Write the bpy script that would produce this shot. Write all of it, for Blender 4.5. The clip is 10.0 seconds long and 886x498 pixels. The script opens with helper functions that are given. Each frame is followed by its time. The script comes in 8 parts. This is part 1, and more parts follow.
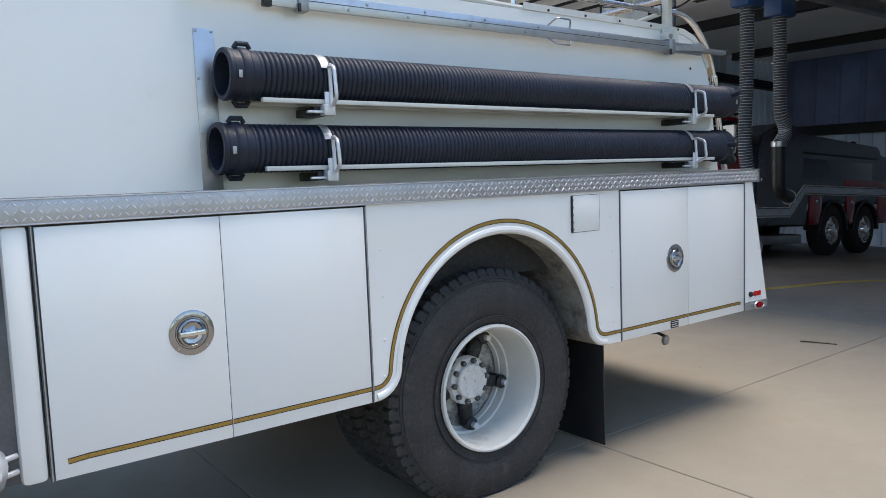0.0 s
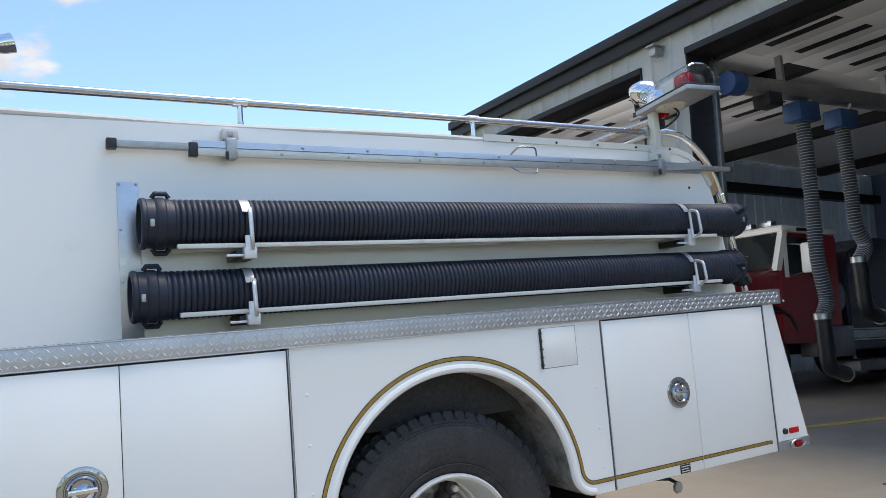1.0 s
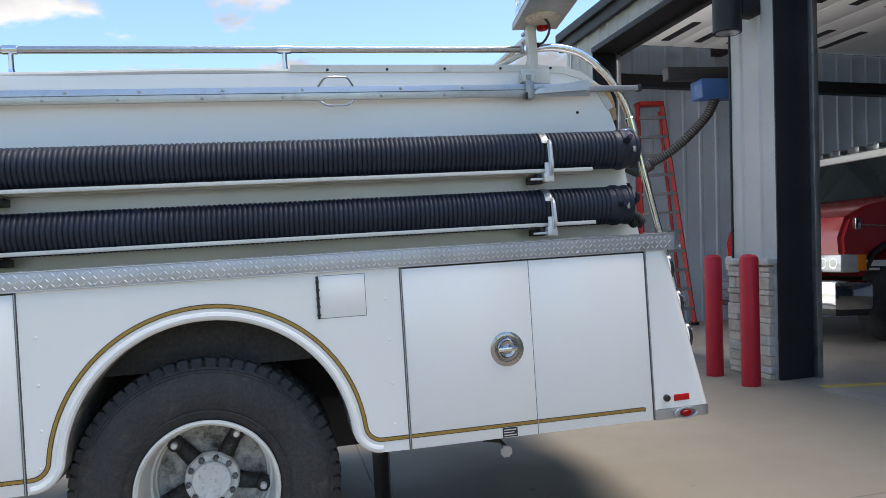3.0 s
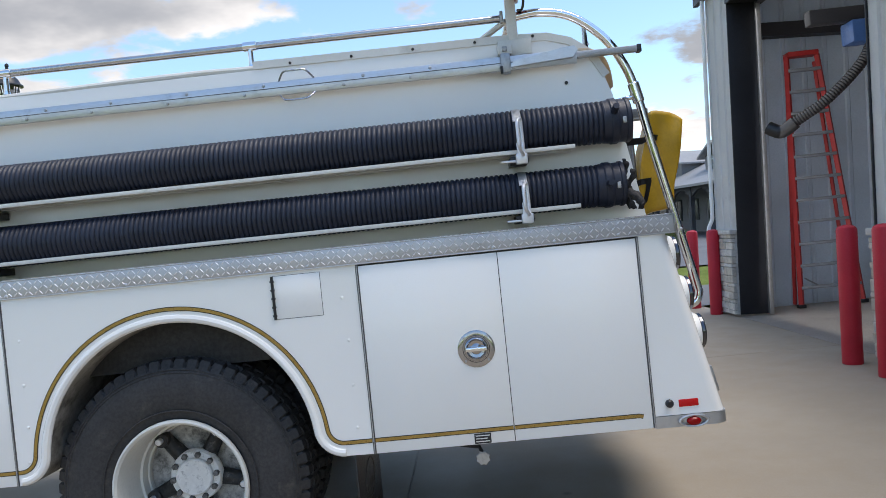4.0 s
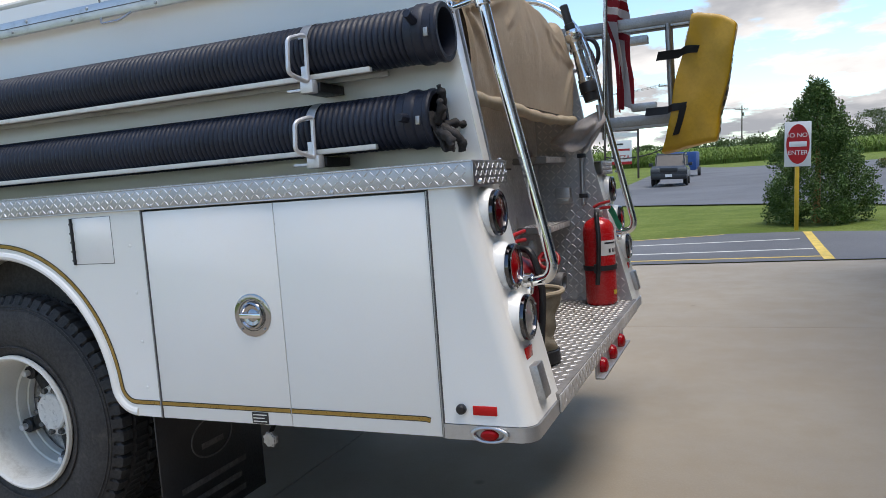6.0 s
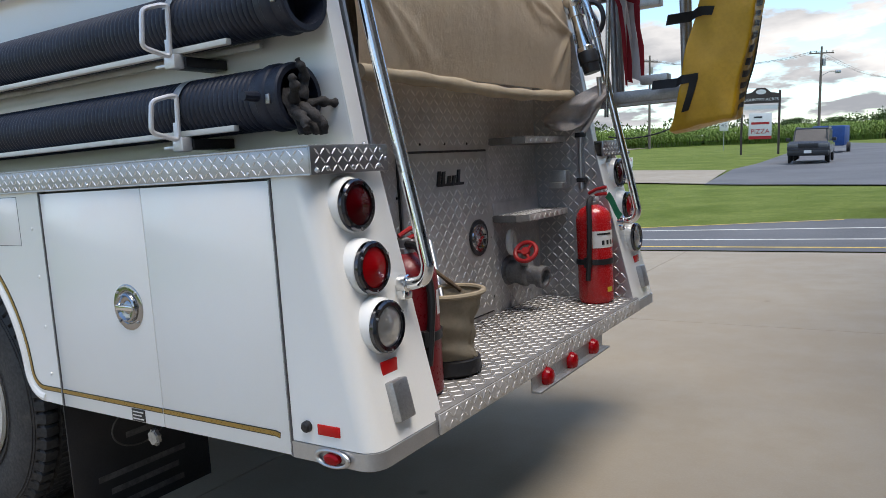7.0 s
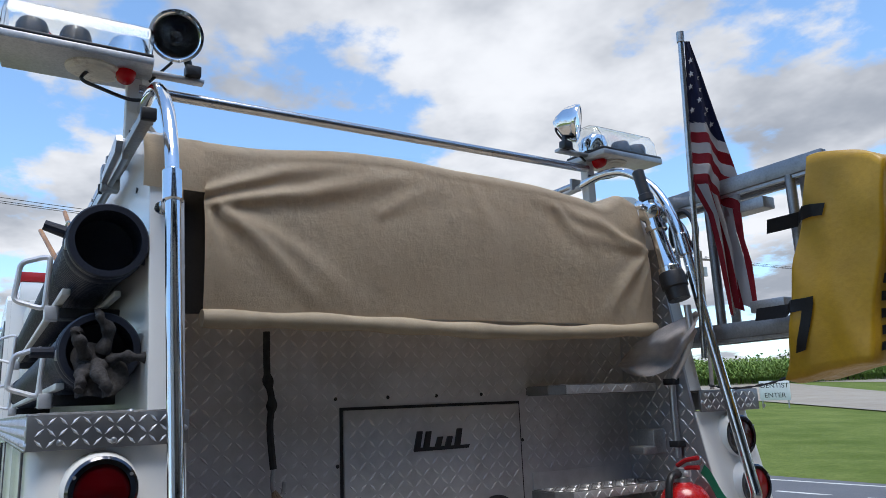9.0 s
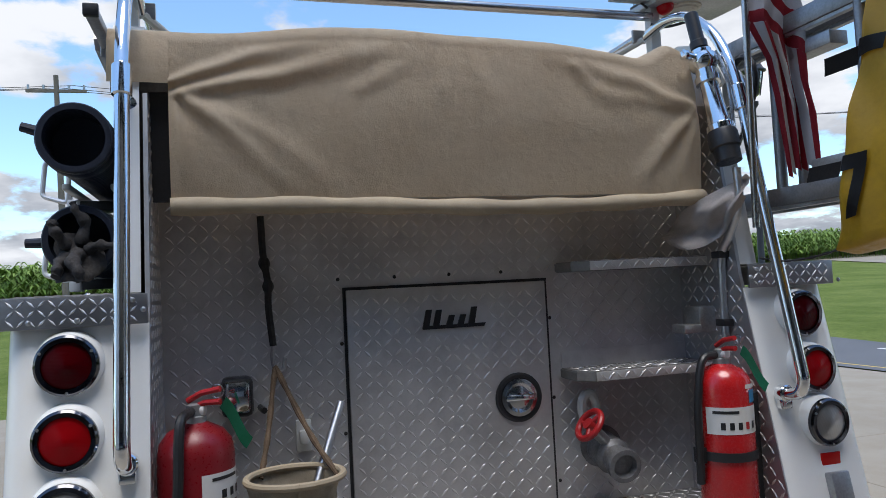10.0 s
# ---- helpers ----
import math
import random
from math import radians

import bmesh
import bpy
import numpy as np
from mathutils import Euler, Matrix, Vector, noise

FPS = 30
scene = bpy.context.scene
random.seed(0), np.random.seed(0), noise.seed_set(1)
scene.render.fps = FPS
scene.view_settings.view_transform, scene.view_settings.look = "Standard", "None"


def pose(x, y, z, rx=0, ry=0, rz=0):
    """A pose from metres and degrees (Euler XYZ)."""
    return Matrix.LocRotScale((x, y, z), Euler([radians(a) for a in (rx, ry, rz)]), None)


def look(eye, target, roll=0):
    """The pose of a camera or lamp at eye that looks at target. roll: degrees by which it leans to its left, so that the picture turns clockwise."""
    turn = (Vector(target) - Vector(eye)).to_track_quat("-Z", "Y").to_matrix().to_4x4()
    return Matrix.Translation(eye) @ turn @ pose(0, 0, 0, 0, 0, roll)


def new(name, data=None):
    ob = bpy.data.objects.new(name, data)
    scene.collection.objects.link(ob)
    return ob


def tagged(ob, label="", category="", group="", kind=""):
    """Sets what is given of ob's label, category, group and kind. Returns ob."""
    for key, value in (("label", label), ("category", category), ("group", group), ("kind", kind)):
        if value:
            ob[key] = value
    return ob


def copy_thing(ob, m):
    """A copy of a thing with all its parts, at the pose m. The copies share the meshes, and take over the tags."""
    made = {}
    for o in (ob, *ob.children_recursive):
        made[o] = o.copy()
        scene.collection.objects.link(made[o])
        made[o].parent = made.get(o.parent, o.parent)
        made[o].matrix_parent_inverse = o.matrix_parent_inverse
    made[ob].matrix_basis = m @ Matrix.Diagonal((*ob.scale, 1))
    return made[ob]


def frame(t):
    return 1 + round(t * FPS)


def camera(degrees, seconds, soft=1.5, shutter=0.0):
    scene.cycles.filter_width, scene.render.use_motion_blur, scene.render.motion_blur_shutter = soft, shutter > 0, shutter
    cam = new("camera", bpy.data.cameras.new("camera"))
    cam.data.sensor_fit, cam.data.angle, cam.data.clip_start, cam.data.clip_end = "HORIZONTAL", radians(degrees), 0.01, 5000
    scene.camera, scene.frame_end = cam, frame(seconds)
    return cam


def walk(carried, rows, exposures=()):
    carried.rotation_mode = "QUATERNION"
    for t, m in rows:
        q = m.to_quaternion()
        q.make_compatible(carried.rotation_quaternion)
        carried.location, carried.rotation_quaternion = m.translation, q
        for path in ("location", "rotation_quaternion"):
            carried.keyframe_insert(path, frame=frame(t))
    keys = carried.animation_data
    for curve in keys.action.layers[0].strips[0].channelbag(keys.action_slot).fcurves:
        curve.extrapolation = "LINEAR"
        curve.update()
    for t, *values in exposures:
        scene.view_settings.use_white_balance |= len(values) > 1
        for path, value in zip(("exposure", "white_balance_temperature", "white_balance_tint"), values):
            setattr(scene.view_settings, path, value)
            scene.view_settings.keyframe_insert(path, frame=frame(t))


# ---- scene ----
cam = camera(62.0, 10.0, soft=0.6)
PATH = [
    (0, (-2.185, -2.52, 1.493), (-0.991, -0.926, 1.305), -2.2),
    (0.5, (-1.892, -2.566, 1.474), (-0.79, -0.897, 1.494), -3.7),
    (1, (-1.515, -2.759, 1.465), (-0.541, -1.023, 1.655), -4.6),
    (1.5, (-1.087, -2.928, 1.452), (-0.181, -1.149, 1.578), -4.4),
    (2, (-0.617, -3.002, 1.461), (0.185, -1.173, 1.561), -4.7),
    (2.5, (-0.148, -3.192, 1.44), (0.443, -1.283, 1.533), -2.7),
    (2.7, (0.05, -3.21, 1.464), (0.592, -1.286, 1.517), -3.2),
    (3.8, (1.153, -3.125, 1.457), (1.166, -1.125, 1.429), -4.7),
    (4, (1.343, -3.081, 1.458), (1.272, -1.083, 1.441), -5.8),
    (4.5, (1.81, -2.9, 1.46), (1.517, -0.923, 1.392), -4.5),
    (5, (2.255, -2.721, 1.439), (1.691, -0.808, 1.284), -5.2),
    (5.5, (2.637, -2.442, 1.4), (1.984, -0.562, 1.204), -6.2),
    (5.7, (2.764, -2.308, 1.42), (2.083, -0.436, 1.233), -5.5),
    (6.8, (3.469, -1.634, 1.406), (2.423, 0.059, 1.209), -3.0),
    (7, (3.547, -1.472, 1.407), (2.468, 0.196, 1.183), -3.6),
    (7.5, (3.773, -1.134, 1.395), (2.512, 0.413, 1.262), -2.8),
    (8, (3.813, -0.804, 1.47), (2.409, 0.593, 1.748), -1.9),
    (8.5, (3.907, -0.465, 1.501), (2.378, 0.729, 1.988), -1.6),
    (9, (4.065, -0.098, 1.47), (2.407, 0.943, 1.882), -2.3),
    (9.5, (4.129, 0.207, 1.459), (2.35, 1.058, 1.79), -2.3),
    (10, (4.235, 0.535, 1.46), (2.318, 1.098, 1.561), -2.9),
]
EXPOSURES = [(0.0, 0.40, 7050, 13), (2.5, 0.36, 7000, 13), (4.5, 0.33, 7000, 13), (5.5, 0.27, 7050, 13), (7.5, 0.28, 7000, 12), (8.0, 0.36, 6700, 12), (8.5, 0.26, 6500, 11), (9.0, 0.16, 6400, 11), (10.0, 0.17, 6400, 11)]
SKY_STRENGTH, SUN_POWER = 0.235, 2.5
CLOUD_LO, CLOUD_HI, CLOUD_SHIFT = 0.612, 0.68, (2.9, 1.3, 0.0)
CLOUD_BANK, CLOUD_BANK_2 = (0.58, 0.92, 0.0, 0.17), (-0.40, -0.12, 0.0, 0.15)
CLOUD_LIGHT, CLOUD_DARK = (3.5, 3.6, 3.75, 1), (1.45, 1.6, 1.85, 1)
SKY_HUE = (0.765, 0.895, 0.955, 1)

walk(cam, [(t, look(eye, target, roll)) for t, eye, target, roll in PATH], EXPOSURES)

# world: hazy summer sky with broken cloud, sun high behind thin cloud
SUN_EL, SUN_AZ = radians(74), radians(104)


def make_world():
    w = bpy.data.worlds.new("sky")
    w.use_nodes = True
    nt = w.node_tree
    nt.nodes.clear()
    N = nt.nodes.new
    out, bg = N("ShaderNodeOutputWorld"), N("ShaderNodeBackground")
    sky = N("ShaderNodeTexSky")
    sky.sky_type, sky.sun_disc = "NISHITA", False
    sky.sun_elevation, sky.sun_rotation = SUN_EL, SUN_AZ
    sky.air_density, sky.dust_density, sky.ozone_density = 1.0, 0.4, 0.9
    co = N("ShaderNodeTexCoord")
    sep = N("ShaderNodeSeparateXYZ")
    nt.links.new(co.outputs["Generated"], sep.inputs[0])
    # flatten the direction on to a cloud layer
    h = N("ShaderNodeMath"); h.operation = "MAXIMUM"; h.inputs[1].default_value = 0.0
    nt.links.new(sep.outputs["Z"], h.inputs[0])
    ha = N("ShaderNodeMath"); ha.operation = "ADD"; ha.inputs[1].default_value = 0.22
    nt.links.new(h.outputs[0], ha.inputs[0])
    comb = N("ShaderNodeCombineXYZ")
    for k, ax in enumerate("XY"):
        d = N("ShaderNodeMath"); d.operation = "DIVIDE"
        nt.links.new(sep.outputs[ax], d.inputs[0]); nt.links.new(ha.outputs[0], d.inputs[1])
        nt.links.new(d.outputs[0], comb.inputs[k])

    # cloud banks thicken towards -x and overhead; towards +y only small puffs
    west = N("ShaderNodeMapRange"); west.interpolation_type = "SMOOTHSTEP"
    for key, v in zip(("From Min", "From Max", "To Min", "To Max"), CLOUD_BANK):
        west.inputs[key].default_value = v
    dotn = N("ShaderNodeVectorMath"); dotn.operation = "DOT_PRODUCT"
    dotn.inputs[1].default_value = (-0.80, 0.45, 0.40)
    nt.links.new(co.outputs["Generated"], dotn.inputs[0])
    nt.links.new(dotn.outputs["Value"], west.inputs["Value"])

    east = N("ShaderNodeMapRange"); east.interpolation_type = "SMOOTHSTEP"
    for key, v in zip(("From Min", "From Max", "To Min", "To Max"), CLOUD_BANK_2):
        east.inputs[key].default_value = v
    dot2 = N("ShaderNodeVectorMath"); dot2.operation = "DOT_PRODUCT"
    dot2.inputs[1].default_value = (0.0, 0.0, -1.0)
    nt.links.new(co.outputs["Generated"], dot2.inputs[0])
    nt.links.new(dot2.outputs["Value"], east.inputs["Value"])
    both = N("ShaderNodeMath"); both.operation = "MAXIMUM"
    nt.links.new(west.outputs["Result"], both.inputs[0]); nt.links.new(east.outputs["Result"], both.inputs[1])

    def cloud(scale, detail, lo, hi, shift, rough=0.55, bank=False):
        mp = N("ShaderNodeMapping"); mp.inputs["Location"].default_value = shift
        nt.links.new(comb.outputs[0], mp.inputs[0])
        n = N("ShaderNodeTexNoise")
        n.inputs["Scale"].default_value, n.inputs["Detail"].default_value, n.inputs["Roughness"].default_value = scale, detail, rough
        nt.links.new(mp.outputs[0], n.inputs["Vector"])
        r = N("ShaderNodeMapRange"); r.interpolation_type = "SMOOTHSTEP"
        r.inputs["From Min"].default_value, r.inputs["From Max"].default_value = lo, hi
        val = n.outputs["Fac"]
        if bank:
            add = N("ShaderNodeMath"); add.operation = "ADD"
            nt.links.new(val, add.inputs[0]); nt.links.new(both.outputs[0], add.inputs[1])
            val = add.outputs[0]
        nt.links.new(val, r.inputs["Value"])
        return r.outputs["Result"]

    cover = cloud(1.9, 9, CLOUD_LO, CLOUD_HI, CLOUD_SHIFT, bank=True)
    shade = cloud(1.1, 6, 0.385, 0.605, (3.1, 7.7, 0.3))
    tone = N("ShaderNodeMix"); tone.data_type = "RGBA"
    tone.inputs["A"].default_value, tone.inputs["B"].default_value = CLOUD_LIGHT, CLOUD_DARK
    nt.links.new(shade, tone.inputs["Factor"])
    hue = N("ShaderNodeMix"); hue.data_type, hue.blend_type = "RGBA", "MULTIPLY"
    hue.inputs["Factor"].default_value = 1.0
    hue.inputs["B"].default_value = SKY_HUE
    nt.links.new(sky.outputs[0], hue.inputs["A"])
    mix = N("ShaderNodeMix"); mix.data_type = "RGBA"
    nt.links.new(cover, mix.inputs["Factor"])
    nt.links.new(hue.outputs["Result"], mix.inputs["A"]); nt.links.new(tone.outputs["Result"], mix.inputs["B"])
    nt.links.new(mix.outputs["Result"], bg.inputs["Color"])
    bg.inputs["Strength"].default_value = SKY_STRENGTH
    nt.links.new(bg.outputs[0], out.inputs[0])
    scene.world = w


make_world()
lamp = bpy.data.lights.new("sun", "SUN")
lamp.energy, lamp.angle, lamp.color = SUN_POWER, radians(34), (1.0, 0.955, 0.89)
sun = new("sun", lamp)
sun.matrix_world = look((0, 0, 0), (-math.sin(SUN_AZ) * math.cos(SUN_EL), -math.cos(SUN_AZ) * math.cos(SUN_EL), -math.sin(SUN_EL)))

# unseen fill lamp added inside the open end bay, besides the sky's own light
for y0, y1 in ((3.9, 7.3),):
    glow = bpy.data.lights.new("bay_fill", "AREA")
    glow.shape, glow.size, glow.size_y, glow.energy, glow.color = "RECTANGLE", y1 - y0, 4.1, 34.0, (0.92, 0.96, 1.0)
    new("bay_fill", glow).matrix_world = look((5.44, (y0 + y1) / 2, 2.2), (9.4, (y0 + y1) / 2, 1.9))

# ---- materials ----
def nodes(name):
    m = bpy.data.materials.new(name)
    m.use_nodes = True
    return m, m.node_tree, m.node_tree.nodes["Principled BSDF"]


def math_node(nt, op, a, b=None, c=None):
    n = nt.nodes.new("ShaderNodeMath")
    n.operation = op
    for k, v in enumerate((a, b, c)):
        if v is None:
            continue
        if isinstance(v, (int, float)):
            n.inputs[k].default_value = v
        else:
            nt.links.new(v, n.inputs[k])
    return n.outputs[0]


def coords(nt, world=False):
    if world:
        return nt.nodes.new("ShaderNodeNewGeometry").outputs["Position"]
    return nt.nodes.new("ShaderNodeTexCoord").outputs["Object"]


def noise_node(nt, vec, scale, detail=4, rough=0.55, stretch=None):
    if stretch:
        mp = nt.nodes.new("ShaderNodeMapping")
        mp.inputs["Scale"].default_value = stretch
        nt.links.new(vec, mp.inputs[0])
        vec = mp.outputs[0]
    n = nt.nodes.new("ShaderNodeTexNoise")
    n.inputs["Scale"].default_value, n.inputs["Detail"].default_value, n.inputs["Roughness"].default_value = scale, detail, rough
    nt.links.new(vec, n.inputs["Vector"])
    return n.outputs["Fac"]


def ramp(nt, fac, lo, hi, a=0.0, b=1.0):
    r = nt.nodes.new("ShaderNodeMapRange")
    r.interpolation_type = "SMOOTHSTEP"
    for k, v in (("From Min", lo), ("From Max", hi), ("To Min", a), ("To Max", b)):
        r.inputs[k].default_value = v
    nt.links.new(fac, r.inputs["Value"])
    return r.outputs["Result"]


def mixc(nt, fac, a, b, blend="MIX"):
    m = nt.nodes.new("ShaderNodeMix")
    m.data_type, m.blend_type = "RGBA", blend
    if isinstance(fac, (int, float)):
        m.inputs["Factor"].default_value = fac
    else:
        nt.links.new(fac, m.inputs["Factor"])
    for key, v in (("A", a), ("B", b)):
        if isinstance(v, tuple):
            m.inputs[key].default_value = (*v[:3], 1)
        else:
            nt.links.new(v, m.inputs[key])
    return m.outputs["Result"]


def bump(nt, bsdf, height, dist, strength=1.0):
    b = nt.nodes.new("ShaderNodeBump")
    b.inputs["Distance"].default_value, b.inputs["Strength"].default_value = dist, strength
    nt.links.new(height, b.inputs["Height"])
    nt.links.new(b.outputs[0], bsdf.inputs["Normal"])
    return b


def mat(name, col, rough=0.5, metal=0.0, var=0.12, scale=3.0, grain=60.0, bumpy=0.0004, dirt=None, dirt_amount=0.0, world=False, rvar=0.1, coat=0.0, stretch=None, spec=0.5):
    """Painted, metal or rubber surface: broad and fine variation of colour and gloss, fine relief, optional dirt."""
    m, nt, b = nodes(name)
    vec = coords(nt, world)
    big, small = noise_node(nt, vec, scale, 5, 0.6, stretch), noise_node(nt, vec, grain, 3, 0.6, stretch)
    c = mixc(nt, ramp(nt, big, 0.3, 0.7), tuple(v * (1 - var) for v in col), tuple(min(1, v * (1 + var)) for v in col))
    c = mixc(nt, ramp(nt, small, 0.35, 0.75, 0, 0.35), c, tuple(v * (1 - 1.6 * var) for v in col))
    if dirt:
        d = noise_node(nt, vec, scale * 2.3, 8, 0.7)
        c = mixc(nt, ramp(nt, d, 0.62 - dirt_amount * 0.3, 0.75, 0, min(1, dirt_amount * 1.6)), c, dirt)
    nt.links.new(c, b.inputs["Base Color"])
    nt.links.new(ramp(nt, small, 0.3, 0.7, max(0.02, rough - rvar), min(1, rough + rvar)), b.inputs["Roughness"])
    b.inputs["Metallic"].default_value = metal
    b.inputs["Coat Weight"].default_value = coat
    b.inputs["Coat Roughness"].default_value = 0.08
    b.inputs["Specular IOR Level"].default_value = spec
    if bumpy:
        bump(nt, b, small, bumpy)
    return m


def tread_plate(name, col=(0.50, 0.505, 0.52), rough=0.34, dirt=0.25, metal=0.92):
    """Worn aluminium sheet: blotches of grey, fine scratches, uneven gloss."""
    m, nt, b = nodes(name)
    vec = coords(nt)
    big, mid = noise_node(nt, vec, 4.0, 6, 0.65), noise_node(nt, vec, 17.0, 5, 0.6)
    small = noise_node(nt, vec, 160.0, 3, 0.6)
    base = mixc(nt, ramp(nt, big, 0.35, 0.72, 0, dirt), col, tuple(x * 0.45 for x in col))
    base = mixc(nt, ramp(nt, mid, 0.45, 0.75, 0, dirt * 0.8), base, tuple(x * 0.6 for x in col))
    nt.links.new(base, b.inputs["Base Color"])
    b.inputs["Metallic"].default_value = metal
    nt.links.new(ramp(nt, small, 0.3, 0.7, rough - 0.06, rough + 0.1), b.inputs["Roughness"])
    bump(nt, b, small, 0.0002)
    return m


def glass(name, col=(0.95, 0.97, 0.97), rough=0.03):
    m, nt, b = nodes(name)
    b.inputs["Base Color"].default_value = (*col, 1)
    b.inputs["Transmission Weight"].default_value = 1.0
    b.inputs["Roughness"].default_value = rough
    b.inputs["IOR"].default_value = 1.3
    return m


def lens_mat(name, col, trans=0.35, rings=220.0, glow=0.0):
    """Ribbed plastic lamp lens."""
    m, nt, b = nodes(name)
    b.inputs["Base Color"].default_value = (*col, 1)
    b.inputs["Transmission Weight"].default_value = trans
    b.inputs["Roughness"].default_value = 0.14
    b.inputs["Specular IOR Level"].default_value = 0.22
    w = nt.nodes.new("ShaderNodeTexWave")
    w.wave_type, w.rings_direction = "RINGS", "X"
    w.inputs["Scale"].default_value = rings / 6.28
    nt.links.new(coords(nt), w.inputs["Vector"])
    bump(nt, b, w.outputs["Fac"], 0.00012)
    if glow:
        b.inputs["Emission Color"].default_value = (*col, 1)
        b.inputs["Emission Strength"].default_value = glow
    return m


def concrete_mat():
    m, nt, b = nodes("concrete")
    vec = coords(nt, True)
    big, mid, fine = noise_node(nt, vec, 0.35, 6, 0.6), noise_node(nt, vec, 2.2, 7, 0.65), noise_node(nt, vec, 90, 4, 0.6)
    c = mixc(nt, ramp(nt, big, 0.35, 0.68), (0.275, 0.234, 0.178), (0.322, 0.278, 0.214))
    c = mixc(nt, ramp(nt, mid, 0.48, 0.72, 0, 0.45), c, (0.285, 0.238, 0.178))
    c = mixc(nt, ramp(nt, fine, 0.4, 0.8, 0, 0.3), c, (0.38, 0.325, 0.245))
    spots = nt.nodes.new("ShaderNodeTexVoronoi")
    spots.inputs["Scale"].default_value = 1.1
    nt.links.new(vec, spots.inputs["Vector"])
    c = mixc(nt, ramp(nt, spots.outputs["Distance"], 0.045, 0.012, 0, 0.6), c, (0.09, 0.075, 0.06))
    nt.links.new(c, b.inputs["Base Color"])
    nt.links.new(ramp(nt, mid, 0.3, 0.7, 0.62, 0.85), b.inputs["Roughness"])
    bump(nt, b, fine, 0.0012)
    return m


def asphalt_mat():
    m, nt, b = nodes("asphalt")
    vec = coords(nt, True)
    big, fine = noise_node(nt, vec, 0.25, 6, 0.6), noise_node(nt, vec, 60, 4, 0.7)
    c = mixc(nt, ramp(nt, big, 0.3, 0.7), (0.085, 0.09, 0.10), (0.13, 0.135, 0.145))
    c = mixc(nt, ramp(nt, fine, 0.5, 0.8, 0, 0.5), c, (0.2, 0.2, 0.2))
    nt.links.new(c, b.inputs["Base Color"])
    b.inputs["Roughness"].default_value = 0.85
    bump(nt, b, fine, 0.004)
    return m


def grass_mat(name, a, b2, scale=1.2):
    m, nt, b = nodes(name)
    vec = coords(nt, True)
    big, fine = noise_node(nt, vec, 0.55, 8, 0.7), noise_node(nt, vec, 14, 6, 0.75)
    c = mixc(nt, ramp(nt, big, 0.3, 0.7), a, b2)
    c = mixc(nt, ramp(nt, fine, 0.35, 0.75, 0, 0.6), c, tuple(v * 0.5 for v in a))
    nt.links.new(c, b.inputs["Base Color"])
    b.inputs["Roughness"].default_value = 0.9
    b.inputs["Specular IOR Level"].default_value = 0.1
    bump(nt, b, fine, 0.03)
    return m


def leaf_mat(name, a, b2):
    m, nt, b = nodes(name)
    geo = nt.nodes.new("ShaderNodeNewGeometry")
    c = mixc(nt, geo.outputs["Random Per Island"], a, b2)
    nt.links.new(c, b.inputs["Base Color"])
    b.inputs["Roughness"].default_value = 0.6
    b.inputs["Specular IOR Level"].default_value = 0.25
    return m


def canvas_mat():
    m, nt, b = nodes("tan_canvas")
    vec = coords(nt)
    big, mid, weave = noise_node(nt, vec, 2.2, 6, 0.6), noise_node(nt, vec, 9, 6, 0.7), noise_node(nt, vec, 420, 2, 0.5)
    c = mixc(nt, ramp(nt, big, 0.3, 0.7), (0.64, 0.505, 0.345), (0.70, 0.575, 0.415))
    c = mixc(nt, ramp(nt, mid, 0.50, 0.75, 0, 0.65), c, (0.50, 0.385, 0.26))
    c = mixc(nt, ramp(nt, weave, 0.3, 0.7, 0, 0.18), c, (0.62, 0.53, 0.40))
    nt.links.new(c, b.inputs["Base Color"])
    b.inputs["Roughness"].default_value = 0.78
    b.inputs["Sheen Weight"].default_value = 0.15
    bump(nt, b, math_node(nt, "ADD", weave, math_node(nt, "MULTIPLY", noise_node(nt, vec, 26, 5, 0.65), 5.0)), 0.0008)
    return m


WHITE = mat("white_enamel", (0.865, 0.86, 0.83), 0.22, 0, 0.02, 0.9, 180, 0.00006, (0.45, 0.42, 0.21), 0.05, coat=0.35, rvar=0.05)
WHITE_OLD = mat("aged_white_paint", (0.66, 0.66, 0.62), 0.4, 0, 0.08, 2.0, 90, 0.0003, (0.2, 0.17, 0.12), 0.25)
WELL = mat("dirty_wheel_well_paint", (0.30, 0.29, 0.265), 0.7, 0, 0.25, 4, 60, 0.001, (0.06, 0.05, 0.04), 0.7)
SEAM = mat("grey_rubber_seal", (0.10, 0.10, 0.105), 0.6, 0, 0.2, 8, 90)
DARK = mat("black_undercoat", (0.025, 0.024, 0.023), 0.75, 0, 0.3, 5, 50, 0.001)
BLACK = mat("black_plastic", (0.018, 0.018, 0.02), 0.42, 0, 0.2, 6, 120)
RUBBER = mat("tyre_rubber", (0.032, 0.031, 0.032), 0.72, 0, 0.22, 5, 70, 0.0006, (0.10, 0.088, 0.075), 0.35)
HOSE = mat("black_hose_rubber", (0.015, 0.020, 0.036), 0.5, 0, 0.2, 3, 120, 0.0003, spec=0.4)
LATCH = mat("worn_latch_chrome", (0.42, 0.42, 0.43), 0.14, 1, 0.06, 12, 150, 0.0001, rvar=0.05)
CHROME = mat("chrome", (0.78, 0.79, 0.8), 0.09, 1, 0.03, 6, 150, 0, rvar=0.04)
STEEL = mat("stainless_steel", (0.5, 0.5, 0.51), 0.25, 1, 0.08, 6, 220, 0.0001, stretch=(1, 1, 8))
